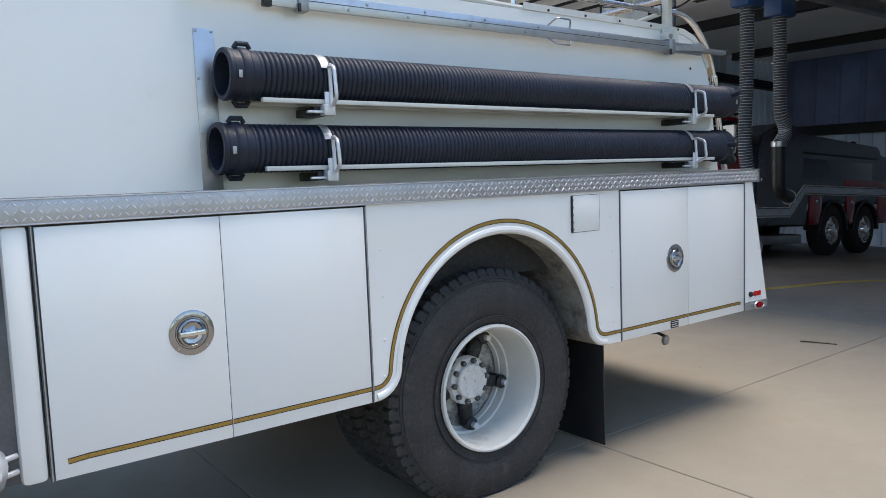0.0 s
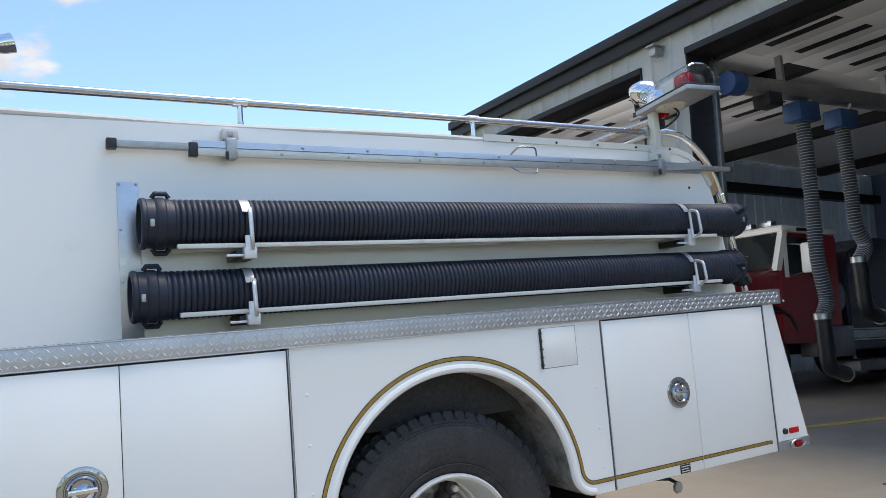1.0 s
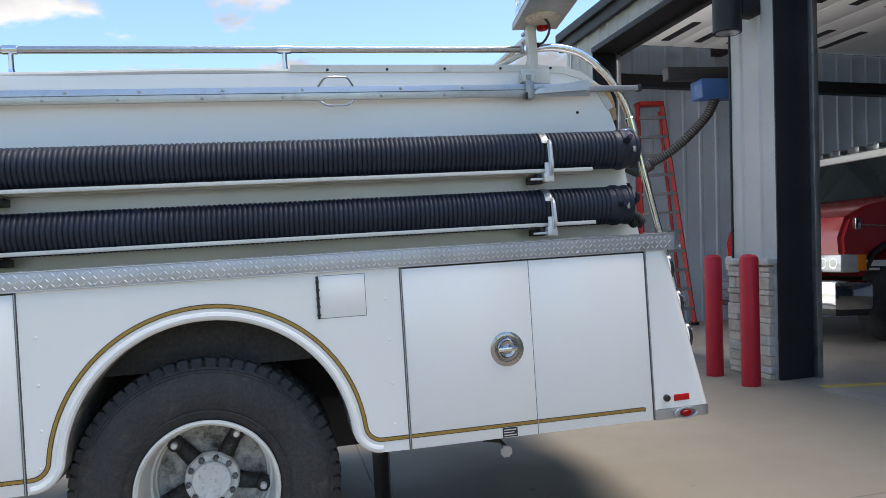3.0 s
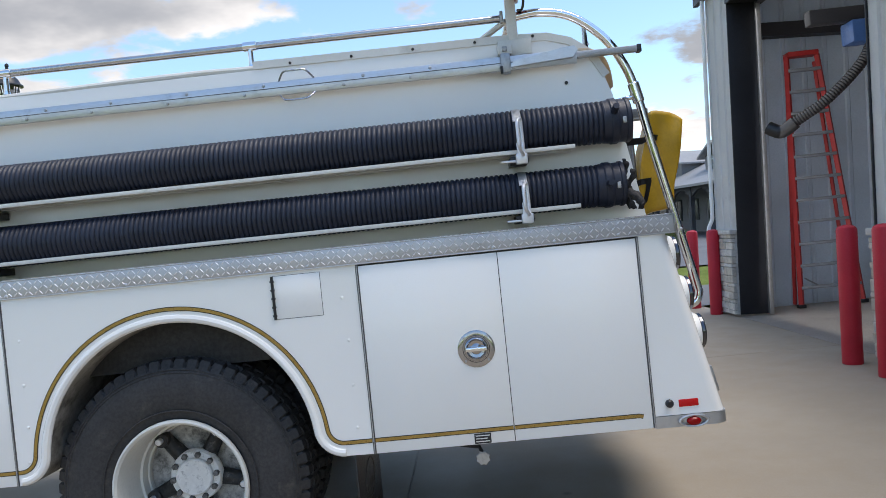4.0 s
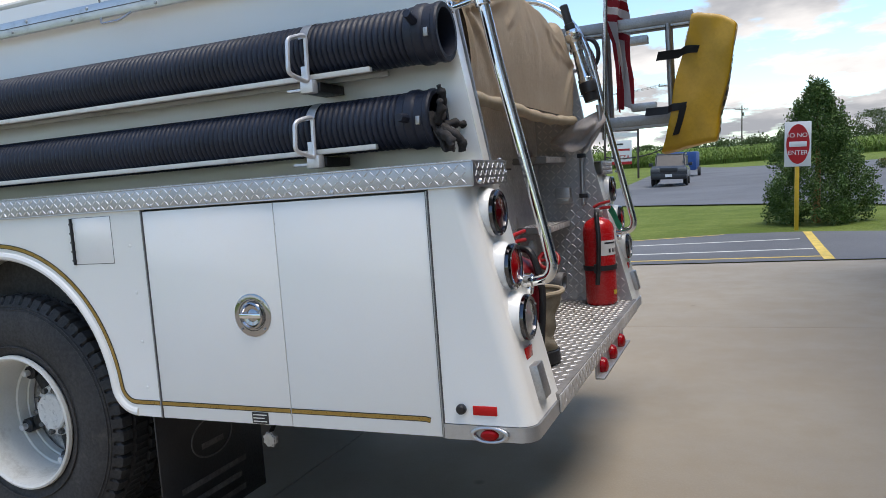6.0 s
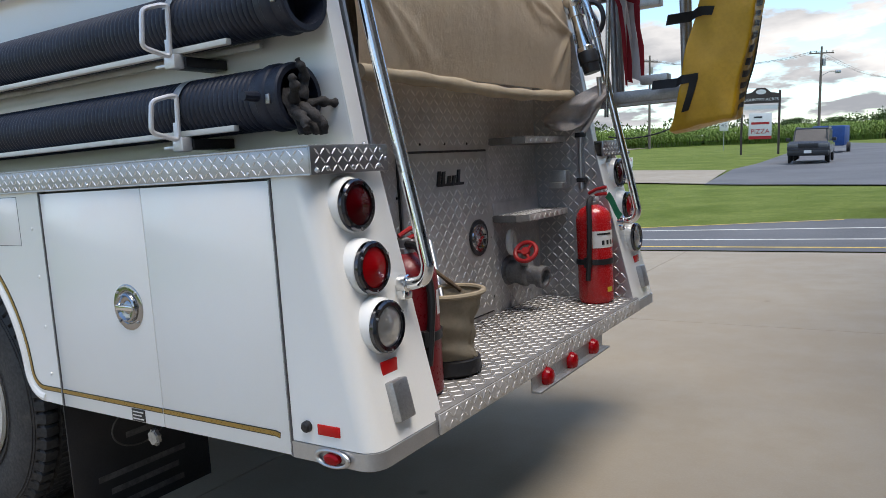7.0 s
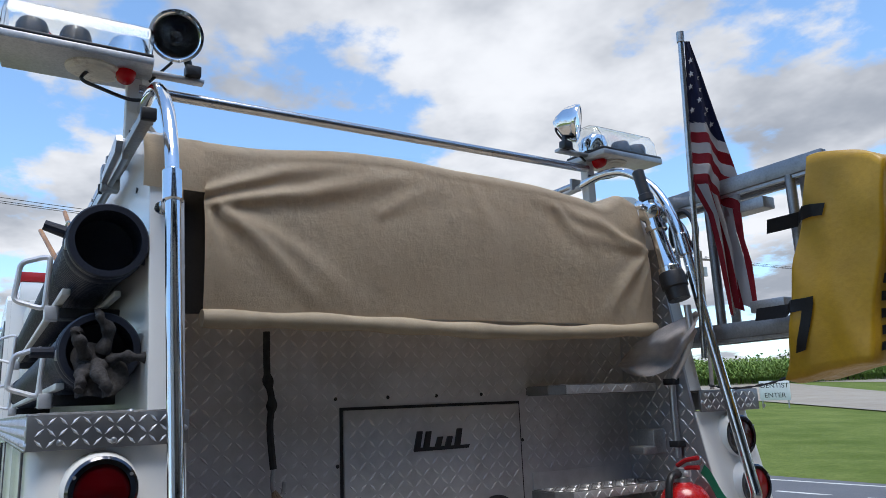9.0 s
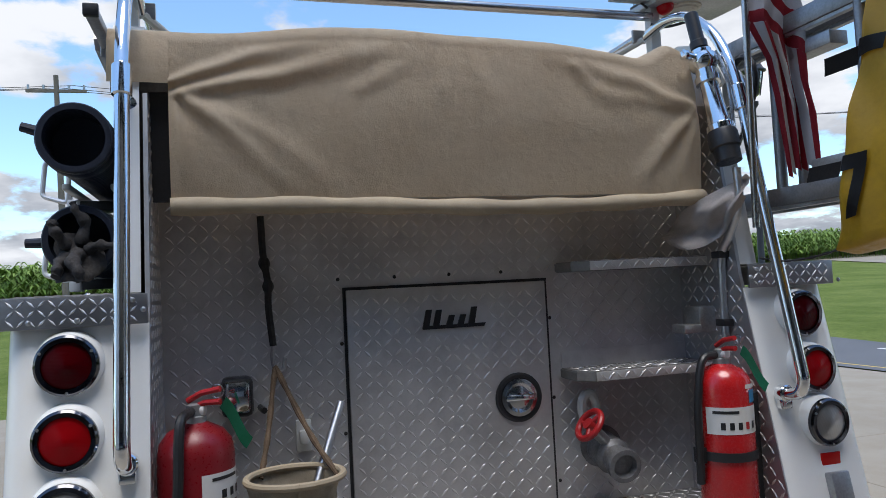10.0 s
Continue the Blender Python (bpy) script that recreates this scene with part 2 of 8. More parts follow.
ALU = mat("brushed_aluminium", (0.56, 0.57, 0.59), 0.38, 1, 0.08, 5, 160, 0.0002, (0.3, 0.3, 0.3), 0.3, stretch=(0.3, 1, 1))
RUSTY = mat("rust_stained_cream", (0.58, 0.54, 0.45), 0.6, 0, 0.2, 9, 80, 0.0004, (0.16, 0.07, 0.03), 0.45)
CAST = mat("pale_cast_aluminium", (0.72, 0.73, 0.75), 0.42, 0.55, 0.08, 8, 140, 0.0002)
ALU_DULL = mat("dull_aluminium", (0.45, 0.455, 0.46), 0.5, 1, 0.12, 5, 120, 0.0003, (0.2, 0.2, 0.2), 0.3)
PLATE_SIDE = tread_plate("tread_plate_side", (0.53, 0.535, 0.55), 0.44, 0.25)
# darker than the other plates: dirt, and shade under the hoses, share this colour
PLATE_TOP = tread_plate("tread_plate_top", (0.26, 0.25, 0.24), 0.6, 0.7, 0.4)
PLATE_REAR = tread_plate("tread_plate_rear", (0.62, 0.605, 0.595), 0.48, 0.4, 0.55)
PLATE_END = tread_plate("tread_plate_end", (0.40, 0.405, 0.42), 0.36, 0.35)
LOZENGE = tread_plate("worn_bright_lozenges", (0.78, 0.785, 0.80), 0.42, 0.15, 0.85)
LOZENGE_DULL = tread_plate("dull_lozenges", (0.70, 0.685, 0.675), 0.45, 0.3, 0.76)
GOLD = mat("gold_leaf_stripe", (0.38, 0.235, 0.055), 0.35, 0.35, 0.08, 12, 150, 0)
RED_LENS = lens_mat("red_lens", (0.052, 0.0006, 0.002), 0.0)
RED_GLOW = lens_mat("lit_red_lens", (0.22, 0.002, 0.004), 0.0, glow=0.10)
CLEAR_LENS = lens_mat("clear_lens", (0.24, 0.24, 0.235), 0.4)
REFLECT = lens_mat("red_reflector", (0.62, 0.012, 0.012), 0.1, 900)
RED = mat("red_extinguisher_paint", (0.48, 0.012, 0.014), 0.25, 0, 0.06, 4, 120, 0.00008, coat=0.4)
RED_OLD = mat("red_paint", (0.40, 0.014, 0.016), 0.4, 0, 0.15, 4, 90, 0.0002, (0.1, 0.02, 0.02), 0.2)
CANVAS = canvas_mat()
CANVAS_HEM = mat("pale_canvas_hem", (0.40, 0.325, 0.225), 0.75, 0, 0.15, 6, 300, 0.0004)
YELLOW = mat("yellow_vinyl", (0.49, 0.28, 0.013), 0.42, 0, 0.15, 3, 60, 0.0008, (0.30, 0.17, 0.02), 0.35)
CLEAR = glass("clear_plastic")
SMOKED = glass("dim_lamp_glass", (0.34, 0.35, 0.36), 0.02)
CLOTH_W = mat("white_flag_cloth", (0.48, 0.455, 0.46), 0.8, 0, 0.08, 5, 300, 0.0004)
CLOTH_R = mat("red_flag_cloth", (0.27, 0.010, 0.022), 0.8, 0, 0.12, 5, 300, 0.0004)
CLOTH_B = mat("navy_flag_cloth", (0.012, 0.016, 0.06), 0.8, 0, 0.12, 5, 300, 0.0004)
LABEL_W = mat("white_label", (0.68, 0.67, 0.65), 0.5, 0, 0.05, 6, 120, 0)
WOOD = mat("varnished_wood", (0.36, 0.17, 0.06), 0.45, 0, 0.25, 3, 40, 0.0003, stretch=(1, 1, 0.1))
ROPE = mat("manila_rope", (0.12, 0.08, 0.05), 0.9, 0, 0.3, 20, 180, 0.001)
CONCRETE, ASPHALT = concrete_mat(), asphalt_mat()
GRASS = grass_mat("mown_grass", (0.10, 0.145, 0.026), (0.19, 0.235, 0.06))
SIDING_W = mat("white_steel_siding", (0.88, 0.88, 0.865), 0.45, 0, 0.06, 0.6, 40, 0.0004, (0.35, 0.31, 0.25), 0.18, world=True)
SIDING_G = mat("grey_steel_liner", (0.63, 0.67, 0.73), 0.5, 0.2, 0.1, 0.8, 40, 0.0004, world=True)
FRAME_K = mat("dark_bronze_trim", (0.022, 0.022, 0.026), 0.5, 0, 0.2, 2, 60, 0.0003, world=True, spec=0.3)
# darker copy of the grey liner: the back wall's shade is in the colour
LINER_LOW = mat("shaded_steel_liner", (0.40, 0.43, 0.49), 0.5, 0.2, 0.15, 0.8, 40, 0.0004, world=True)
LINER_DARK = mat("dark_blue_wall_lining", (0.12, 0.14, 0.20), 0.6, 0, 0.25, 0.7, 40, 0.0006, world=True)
CEIL = mat("ceiling_liner", (0.84, 0.84, 0.83), 0.7, 0, 0.06, 0.6, 40, 0.0003, world=True)
FLOOR_IN = mat("polished_shop_floor", (0.33, 0.29, 0.245), 0.5, 0, 0.15, 0.8, 50, 0.0004, (0.1, 0.09, 0.07), 0.3, world=True)
STONE = [mat("stone_veneer_%s" % k, c, 0.85, 0, 0.2, 8, 60, 0.003) for k, c in (("cream", (0.58, 0.545, 0.49)), ("buff", (0.50, 0.455, 0.39)), ("grey", (0.52, 0.51, 0.485)))]
BOLLARD = mat("red_bollard_sleeve", (0.50, 0.012, 0.030), 0.55, 0, 0.08, 3, 80, 0.0003)
PAINT_Y = mat("worn_yellow_road_paint", (0.62, 0.45, 0.10), 0.8, 0, 0.2, 6, 60, 0.001, (0.14, 0.14, 0.14), 0.35, world=True)
PAINT_W = mat("worn_white_road_paint", (0.62, 0.62, 0.58), 0.8, 0, 0.2, 6, 60, 0.001, (0.14, 0.14, 0.14), 0.35, world=True)
BLUE = mat("blue_steel_housing", (0.025, 0.075, 0.21), 0.45, 0, 0.15, 4, 70)

# ---- shape helpers ----
def box(bm, x0, x1, y0, y1, z0, z1, bevel=0.0, seg=2):
    old = set(bm.faces)
    r = bmesh.ops.create_cube(bm, size=1.0)
    vs = r["verts"]
    bmesh.ops.scale(bm, vec=(abs(x1 - x0), abs(y1 - y0), abs(z1 - z0)), verts=vs)
    bmesh.ops.translate(bm, vec=((x0 + x1) / 2, (y0 + y1) / 2, (z0 + z1) / 2), verts=vs)
    if bevel:
        es = list({e for v in vs for e in v.link_edges})
        bmesh.ops.bevel(bm, geom=es, offset=bevel, segments=seg, affect="EDGES", profile=0.5)
    # the six broad faces stay flat, only the bevel is rounded
    for f in bm.faces:
        if f not in old:
            f.normal_update()
            f.select = max(abs(c) for c in f.normal) > 0.9995
    return bm


def B(*a, **k):
    return box(bmesh.new(), *a, **k)


def frame_along(d):
    d = Vector(d).normalized()
    up = Vector((0, 0, 1)) if abs(d.z) < 0.9 else Vector((1, 0, 0))
    s = d.cross(up).normalized()
    return d, s, s.cross(d).normalized()


def lathe(bm, p0, axis, profile, seg=24, cap=True, arc=1.0):
    """profile: (distance along axis, radius) rows."""
    d, s, u = frame_along(axis)
    p0 = Vector(p0)
    rings = []
    for a, r in profile:
        rings.append([bm.verts.new(p0 + d * a + (s * math.cos(t) + u * math.sin(t)) * r) for t in (2 * math.pi * k / seg for k in range(seg))])
    for A, C in zip(rings, rings[1:]):
        for k in range(seg):
            bm.faces.new((A[k], A[(k + 1) % seg], C[(k + 1) % seg], C[k]))
    if cap:
        bm.faces.new(rings[0][::-1])
        bm.faces.new(rings[-1])
    return bm


def cyl(bm, p0, p1, r, seg=16, bevel=0.0, r1=None):
    d = Vector(p1) - Vector(p0)
    r1 = r if r1 is None else r1
    if bevel:
        prof = [(0, r - bevel), (bevel, r), (d.length - bevel, r1), (d.length, r1 - bevel)]
    else:
        prof = [(0, r), (d.length, r1)]
    return lathe(bm, p0, d, prof, seg)


def spline(pts, n=8):
    """Smooth points through pts."""
    P = [Vector(p) for p in pts]
    P = [2 * P[0] - P[1], *P, 2 * P[-1] - P[-2]]
    out = []
    for i in range(1, len(P) - 2):
        a, b, c, d = P[i - 1:i + 3]
        for k in range(n):
            t = k / n
            out.append(0.5 * ((2 * b) + (c - a) * t + (2 * a - 5 * b + 4 * c - d) * t * t + (3 * b - a - 3 * c + d) * t ** 3))
    return out + [P[-2]]


def rounded(pts, r=0.08, n=6):
    """A polyline with its corners rounded."""
    P = [Vector(p) for p in pts]
    out = [P[0]]
    for a, b, c in zip(P, P[1:], P[2:]):
        ra = min(r, (a - b).length * 0.48, (c - b).length * 0.48)
        s, e = b + (a - b).normalized() * ra, b + (c - b).normalized() * ra
        out += [s * (1 - t) ** 2 + b * 2 * t * (1 - t) + e * t * t for t in (k / n for k in range(n + 1))]
    return out + [P[-1]]


def tube(bm, pts, r, seg=10, cap=True):
    P = [Vector(p) for p in pts]
    rad = r if callable(r) else (lambda t: r)
    d, s, u = frame_along(P[1] - P[0])
    rings = []
    for i, p in enumerate(P):
        t = (P[min(i + 1, len(P) - 1)] - P[max(i - 1, 0)]).normalized()
        s = (s - t * s.dot(t)).normalized()
        u = s.cross(t)
        q = rad(i / (len(P) - 1))
        rings.append([bm.verts.new(p + (s * math.cos(a) + u * math.sin(a)) * q) for a in (2 * math.pi * k / seg for k in range(seg))])
    for A, C in zip(rings, rings[1:]):
        for k in range(seg):
            bm.faces.new((A[k], C[k], C[(k + 1) % seg], A[(k + 1) % seg]))
    if cap:
        bm.faces.new(rings[0])
        bm.faces.new(rings[-1][::-1])
    return bm


def prism(bm, poly, axis, a, b, bevel=0.0):
    """A flat polygon, pushed along one axis from a to b. poly holds the two other coordinates in axis order."""
    def pt(p, w):
        v = list(p)
        v.insert("xyz".index(axis), w)
        return Vector(v)
    lo, hi = [bm.verts.new(pt(p, a)) for p in poly], [bm.verts.new(pt(p, b)) for p in poly]
    n = len(poly)
    fs = [bm.faces.new(lo), bm.faces.new(hi[::-1])] + [bm.faces.new((lo[k], hi[k], hi[(k + 1) % n], lo[(k + 1) % n])) for k in range(n)]
    bmesh.ops.recalc_face_normals(bm, faces=fs)
    if bevel:
        es = [e for f in fs[:2] for e in f.edges]
        bmesh.ops.bevel(bm, geom=list(set(es)), offset=bevel, segments=2, affect="EDGES")
        k = "xyz".index(axis)
        for f in bm.faces:
            f.normal_update()
            f.select = abs(f.normal[k]) > 0.9995
    return bm


def grid(bm, nu, nv, fn, thick=0.0):
    """A sheet of nu x nv quads through fn(u, v)."""
    V = [[bm.verts.new(fn(i / nu, j / nv)) for j in range(nv + 1)] for i in range(nu + 1)]
    fs = [bm.faces.new((V[i][j], V[i + 1][j], V[i + 1][j + 1], V[i][j + 1])) for i in range(nu) for j in range(nv)]
    if thick:
        bmesh.ops.solidify(bm, geom=fs, thickness=thick)
    return bm


def ribbon(bm, pts, w, axis, a, b):
    """A flat band of width w along points of a plane; axis is the plane's normal, from a to b."""
    P = [Vector(p) for p in pts]
    L, R = [], []
    for i, p in enumerate(P):
        t = (P[min(i + 1, len(P) - 1)] - P[max(i - 1, 0)]).normalized()
        n = Vector((-t.y, t.x)) * w / 2
        L.append(p + n)
        R.append(p - n)

    def pt(p, c):
        v = [p.x, p.y]
        v.insert("xyz".index(axis), c)
        return bm.verts.new(v)
    rows = [[pt(l, a), pt(r, a), pt(r, b), pt(l, b)] for l, r in zip(L, R)]
    fs = []
    for A, C in zip(rows, rows[1:]):
        for k in range(4):
            fs.append(bm.faces.new((A[k], A[(k + 1) % 4], C[(k + 1) % 4], C[k])))
    fs += [bm.faces.new(rows[0]), bm.faces.new(rows[-1][::-1])]
    bmesh.ops.recalc_face_normals(bm, faces=fs)
    return bm


def mesh_of(bm, name, material, smooth=35):
    me = bpy.data.meshes.new(name)
    bm.normal_update()
    round_ = [not f.select for f in bm.faces]
    bm.to_mesh(me)
    bm.free()
    me.materials.append(material)
    if smooth:
        me.polygons.foreach_set("use_smooth", round_)
        me.set_sharp_from_angle(angle=radians(smooth))
    return me


def part(name, bm, material, parent=None, label="", smooth=35):
    ob = new(name, mesh_of(bm, name, material, smooth))
    ob.parent = parent
    return tagged(ob, label)


def thing(name, label, category, group="", at=None, kind=""):
    ob = new(name)
    ob.empty_display_size = 0.1
    if at is not None:
        ob.matrix_world = at
    return tagged(ob, label, category, group, kind)


def solo(name, bm, material, label, category, group="", kind="", smooth=35, at=None):
    ob = part(name, bm, material, None, label, smooth)
    if at is not None:
        ob.matrix_world = at
    return tagged(ob, "", category, group, kind)


def lozenges(parent, o, eu, ev, w, h, pitch=0.034, skip=(), inside=None, tall=0.0024, material=None):
    """Raised bars of tread plate, crosswise by turns, on the face o + u * eu + v * ev; skip holds (u0, u1, v0, v1) windows."""
    o, eu, ev = Vector(o), Vector(eu).normalized(), Vector(ev).normalized()
    up = eu.cross(ev)
    verts, faces = [], []
    for i in range(int(w / pitch)):
        for j in range(int(h / pitch)):
            u, v = (i + 0.5) * pitch + (w % pitch) / 2, (j + 0.5) * pitch + (h % pitch) / 2
            if any(a < u < b and c < v < d for a, b, c, d in skip) or (inside and not inside(u, v)):
                continue
            d = (eu + ev if (i + j) % 2 else eu - ev).normalized()
            c, s = o + eu * u + ev * v, d.cross(up)
            k = len(verts)
            a, b = pitch * 0.56, pitch * 0.15
            verts += [c - d * a, c + s * b, c + d * a, c - s * b, c - d * a * 0.55 + up * tall, c + d * a * 0.55 + up * tall]
            faces += [(k, k + 1, k + 4), (k + 1, k + 5, k + 4), (k + 1, k + 2, k + 5), (k + 2, k + 3, k + 5), (k + 3, k + 4, k + 5), (k + 3, k, k + 4)]
    me = bpy.data.meshes.new("tread_relief")
    me.from_pydata(verts, [], faces)
    me.materials.append(material or LOZENGE)
    ob = new("tread_relief", me)
    ob.parent = parent
    return tagged(ob, "raised bright lozenges", kind="stuff")


# ---- ground, apron and the engine house ----
def soft(v, k):
    return k * math.log1p(math.exp(v / k)) if v / k < 40 else v


def ground_z(x, y):
    """Lawn and lots climb gently away from the apron; the country beyond is flat."""
    return 0.014 * soft(y - 10, 0.6) + 0.040 * soft(-x - 2, 1.5) * min(1, max(0, (y - 9.6) / 6) + max(0, (-x - 6) / 6))


# true upright, against the slope of the apron
LEAN = Matrix.Translation((5.05, 3.5, 0)) @ Matrix.Rotation(radians(2.6), 4, "Y") @ Matrix.Rotation(radians(0.5), 4, "X") @ Matrix.Translation((-5.05, -3.5, 0))
UP = Matrix.Rotation(radians(2.3), 4, "Y") @ Matrix.Rotation(radians(0.7), 4, "X")


def stand(x, y, turn=0.0, dz=0.0):
    return Matrix.Translation((x, y, ground_z(x, y) + dz)) @ UP @ Matrix.Rotation(radians(turn), 4, "Z")


def S(name, bm, material, label, category="", at=None, smooth=35):
    return solo(name, bm, material, label, category or name.rstrip("_0123456789").replace("_", " "), "", "structure", smooth, at)


xs = [-1500, -700, -300, -150, -90, -60, -40, -28, -20, -14, -10, -7, -5, -3, -1, 1, 3, 5, 8, 12, 20, 40, 90, 200, 600, 1500]
ys = [-1500, -500, -150, -50, -20, -10, -8, 0, 5, 8.3, 8.7, 9, 9.6, 10.2, 11, 12, 13.5, 16, 20, 26, 34, 45, 60, 80, 110, 160, 300, 700, 1500]
bm = bmesh.new()
V = [[bm.verts.new((x, y, min(ground_z(x, y), 9.0) - 0.03 - (0.25 * min(max(x - 5, 0), 7) if -9 < y < 8.5 else 0))) for y in ys] for x in xs]
for i in range(len(xs) - 1):
    for j in range(len(ys) - 1):
        bm.faces.new((V[i][j], V[i + 1][j], V[i + 1][j + 1], V[i][j + 1]))
S("ground", bm, GRASS, "mown green lawn", "ground", smooth=60)


def lay(name, outline, material, lift, label, category, kind="structure", step=1.5):
    """A paved area draped over the ground."""
    bm = bmesh.new()
    vs = [bm.verts.new((x, y, 0)) for x, y in outline]
    f = bm.faces.new(vs)
    x0, x1 = min(p[0] for p in outline), max(p[0] for p in outline)
    y0, y1 = min(p[1] for p in outline), max(p[1] for p in outline)
    for ax, a, b in ((0, x0, x1), (1, y0, y1)):
        n = min(40, int((b - a) / step))
        for k in range(1, n):
            c, nn = [0, 0, 0], [0, 0, 0]
            c[ax], nn[ax] = a + (b - a) * k / n, 1
            bmesh.ops.bisect_plane(bm, geom=bm.verts[:] + bm.edges[:] + bm.faces[:], plane_co=c, plane_no=nn)
    for v in bm.verts:
        v.co.z = ground_z(v.co.x, v.co.y) + lift
    bmesh.ops.recalc_face_normals(bm, faces=bm.faces[:])
    if bm.faces[0].normal.z < 0:
        bmesh.ops.reverse_faces(bm, faces=bm.faces[:])
    return solo(name, bm, material, label, category, "", kind, 60)


# concrete apron as separate cast bays with open joints
JX, JY = [-14.0, -9.6, -5.2, -0.9, 0.84, 5.04], [-16.0, -11.6, -7.2, -2.9, 0.22, 4.62, 9.02]
slab = thing("pavement", "tan concrete apron in cast bays", "pavement", kind="structure")
for i in range(len(JX) - 1):
    for j in range(len(JY) - 1):
        part("concrete_bay", B(JX[i] + 0.004, JX[i + 1] - 0.004, JY[j] + 0.004, JY[j + 1] - 0.004, -0.15, 0.0, bevel=0.003, seg=1), CONCRETE, slab, smooth=0)
solo("joint_bed", B(-14, 5.04, -16, 9.02, -0.2, -0.006), mat("pale_joint_filler", (0.30, 0.265, 0.215), 0.9, 0, 0.3, 2, 50, 0.001, (0.06, 0.05, 0.045), 0.45, world=True), "pale joint filler between the slabs", "joint", "", "structure", 0)
lay("road", [(-30, 9.03), (5.05, 9.03), (40, 9.03), (40, 11.6), (9, 11.9), (5.7, 12.4), (4.0, 12.95), (2.6, 13.05), (1.2, 12.6), (-0.5, 11.9), (-2, 11.5), (-30, 11.2)], ASPHALT, 0.012, "grey asphalt lane beside the apron", "road")
lay("road_2", [(-2.4, 23.9), (0.7, 22.6), (3.7, 21.0), (6.8, 18.0), (9, 16.9), (40, 15), (60, 30), (60, 60), (14, 66), (1.2, 77), (-3.0, 90), (-5.0, 90), (-4.4, 60), (-3.4, 40), (-3.5, 34.2)], ASPHALT, 0.012, "grey asphalt parking lot", "road", step=4)
lay("pavement_2", [(-2.4, 24.1), (-3.6, 33.4), (-10.6, 34.6), (-20, 45), (-60, 84), (-120, 118), (-120, 70), (-60, 52), (-20, 33), (-9.8, 27.2), (-7.1, 25.6)], CONCRETE, 0.014, "pale gravel side lane", "path", step=4)
lay("road_3", [(-42, 66), (-23.5, 62), (-24.5, 180), (-31, 180), (-32, 98), (-42, 80)], CONCRETE, 0.015, "pale country road", "road", step=6)
# painted lines
for k, (a, b, m, w) in enumerate((((-9, 9.75), (3.85, 10.35), PAINT_W, 0.09), ((-9, 10.6), (3.75, 11.75), PAINT_W, 0.09), ((-9, 9.22), (3.95, 9.42), PAINT_Y, 0.09), ((3.96, 9.06), (3.94, 12.93), PAINT_Y, 0.14), ((-2, 11.4), (2.5, 12.9), PAINT_Y, 0.06))):
    d = (Vector(b) - Vector(a)).normalized()
    n = Vector((-d.y, d.x)) * w / 2
    lay("road_marking", [tuple(Vector(a) + n), tuple(Vector(b) + n), tuple(Vector(b) - n), tuple(Vector(a) - n)], m, 0.016, "worn painted lane line on asphalt", "road marking", "", 1.0)

# ---- engine house: ribbed steel front on x = 5.05, bays open ----
FX, TOPZ, BAY = 5.05, 4.66, 4.35
FALL = 0.056  # the shop floor drops inwards past x = 7.4
BAY2, BAY1, END = (3.86, 7.38), (-1.15, 3.14), 8.26


def ribbed(y0, y1, z0, z1, x, pitch=0.305, rib=0.022, sign=-1):
    """Steel sheet with trapezoid ribs, upright along z, facing -x."""
    pts = []
    y = y0
    while y < y1 - 1e-6:
        for dy, o in ((0, 0), (pitch * 0.70, 0), (pitch * 0.76, rib), (pitch * 0.90, rib), (pitch * 0.96, 0)):
            if y + dy <= y1:
                pts.append((y + dy, o))
        y += pitch
    pts.append((y1, 0))
    bm = bmesh.new()
    lo = [bm.verts.new((x + sign * o, yy, z0)) for yy, o in pts]
    hi = [bm.verts.new((x + sign * o, yy, z1)) for yy, o in pts]
    fs = [bm.faces.new((lo[k], lo[k + 1], hi[k + 1], hi[k])) for k in range(len(pts) - 1)]
    bmesh.ops.solidify(bm, geom=fs, thickness=0.012)
    return bm


def ribbed_y(x0, x1, z0, z1, y, pitch=0.305, rib=0.022, sign=-1):
    bm = ribbed(x0, x1, z0, z1, y, pitch, rib, sign)
    for v in bm.verts:
        v.co.x, v.co.y = v.co.y, v.co.x
    bmesh.ops.reverse_faces(bm, faces=bm.faces[:])
    return bm


S("wall_front", ribbed(BAY2[1], END, 0, TOPZ, FX), SIDING_W, "white ribbed steel wall", "wall", LEAN, 20)
S("wall_front_2", ribbed(BAY1[1], BAY2[0], 0, TOPZ, FX), SIDING_W, "white ribbed steel wall between the bays", "wall", LEAN, 20)
S("wall_front_3", ribbed(BAY2[0], BAY2[1], BAY + 0.04, TOPZ, FX), SIDING_W, "white ribbed steel wall over the open bay", "wall", LEAN, 20)
S("wall_front_4", ribbed(BAY1[0], BAY1[1], BAY + 0.04, TOPZ, FX), SIDING_W, "white ribbed steel wall over the open bay", "wall", LEAN, 20)
S("wall_front_5", ribbed(-8.0, BAY1[0], 0, TOPZ, FX), SIDING_W, "white ribbed steel wall", "wall", LEAN, 20)
S("wall_end", ribbed_y(FX, 18, 0, TOPZ, END, sign=1), SIDING_W, "white ribbed steel end wall", "wall", LEAN, 20)
S("wall_end_liner", ribbed_y(FX + 0.5, 18, -0.7, 4.72, END - 0.12), SIDING_G, "grey ribbed steel liner", "wall", LEAN, 20)
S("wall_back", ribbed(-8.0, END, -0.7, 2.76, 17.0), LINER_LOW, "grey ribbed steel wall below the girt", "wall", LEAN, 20)
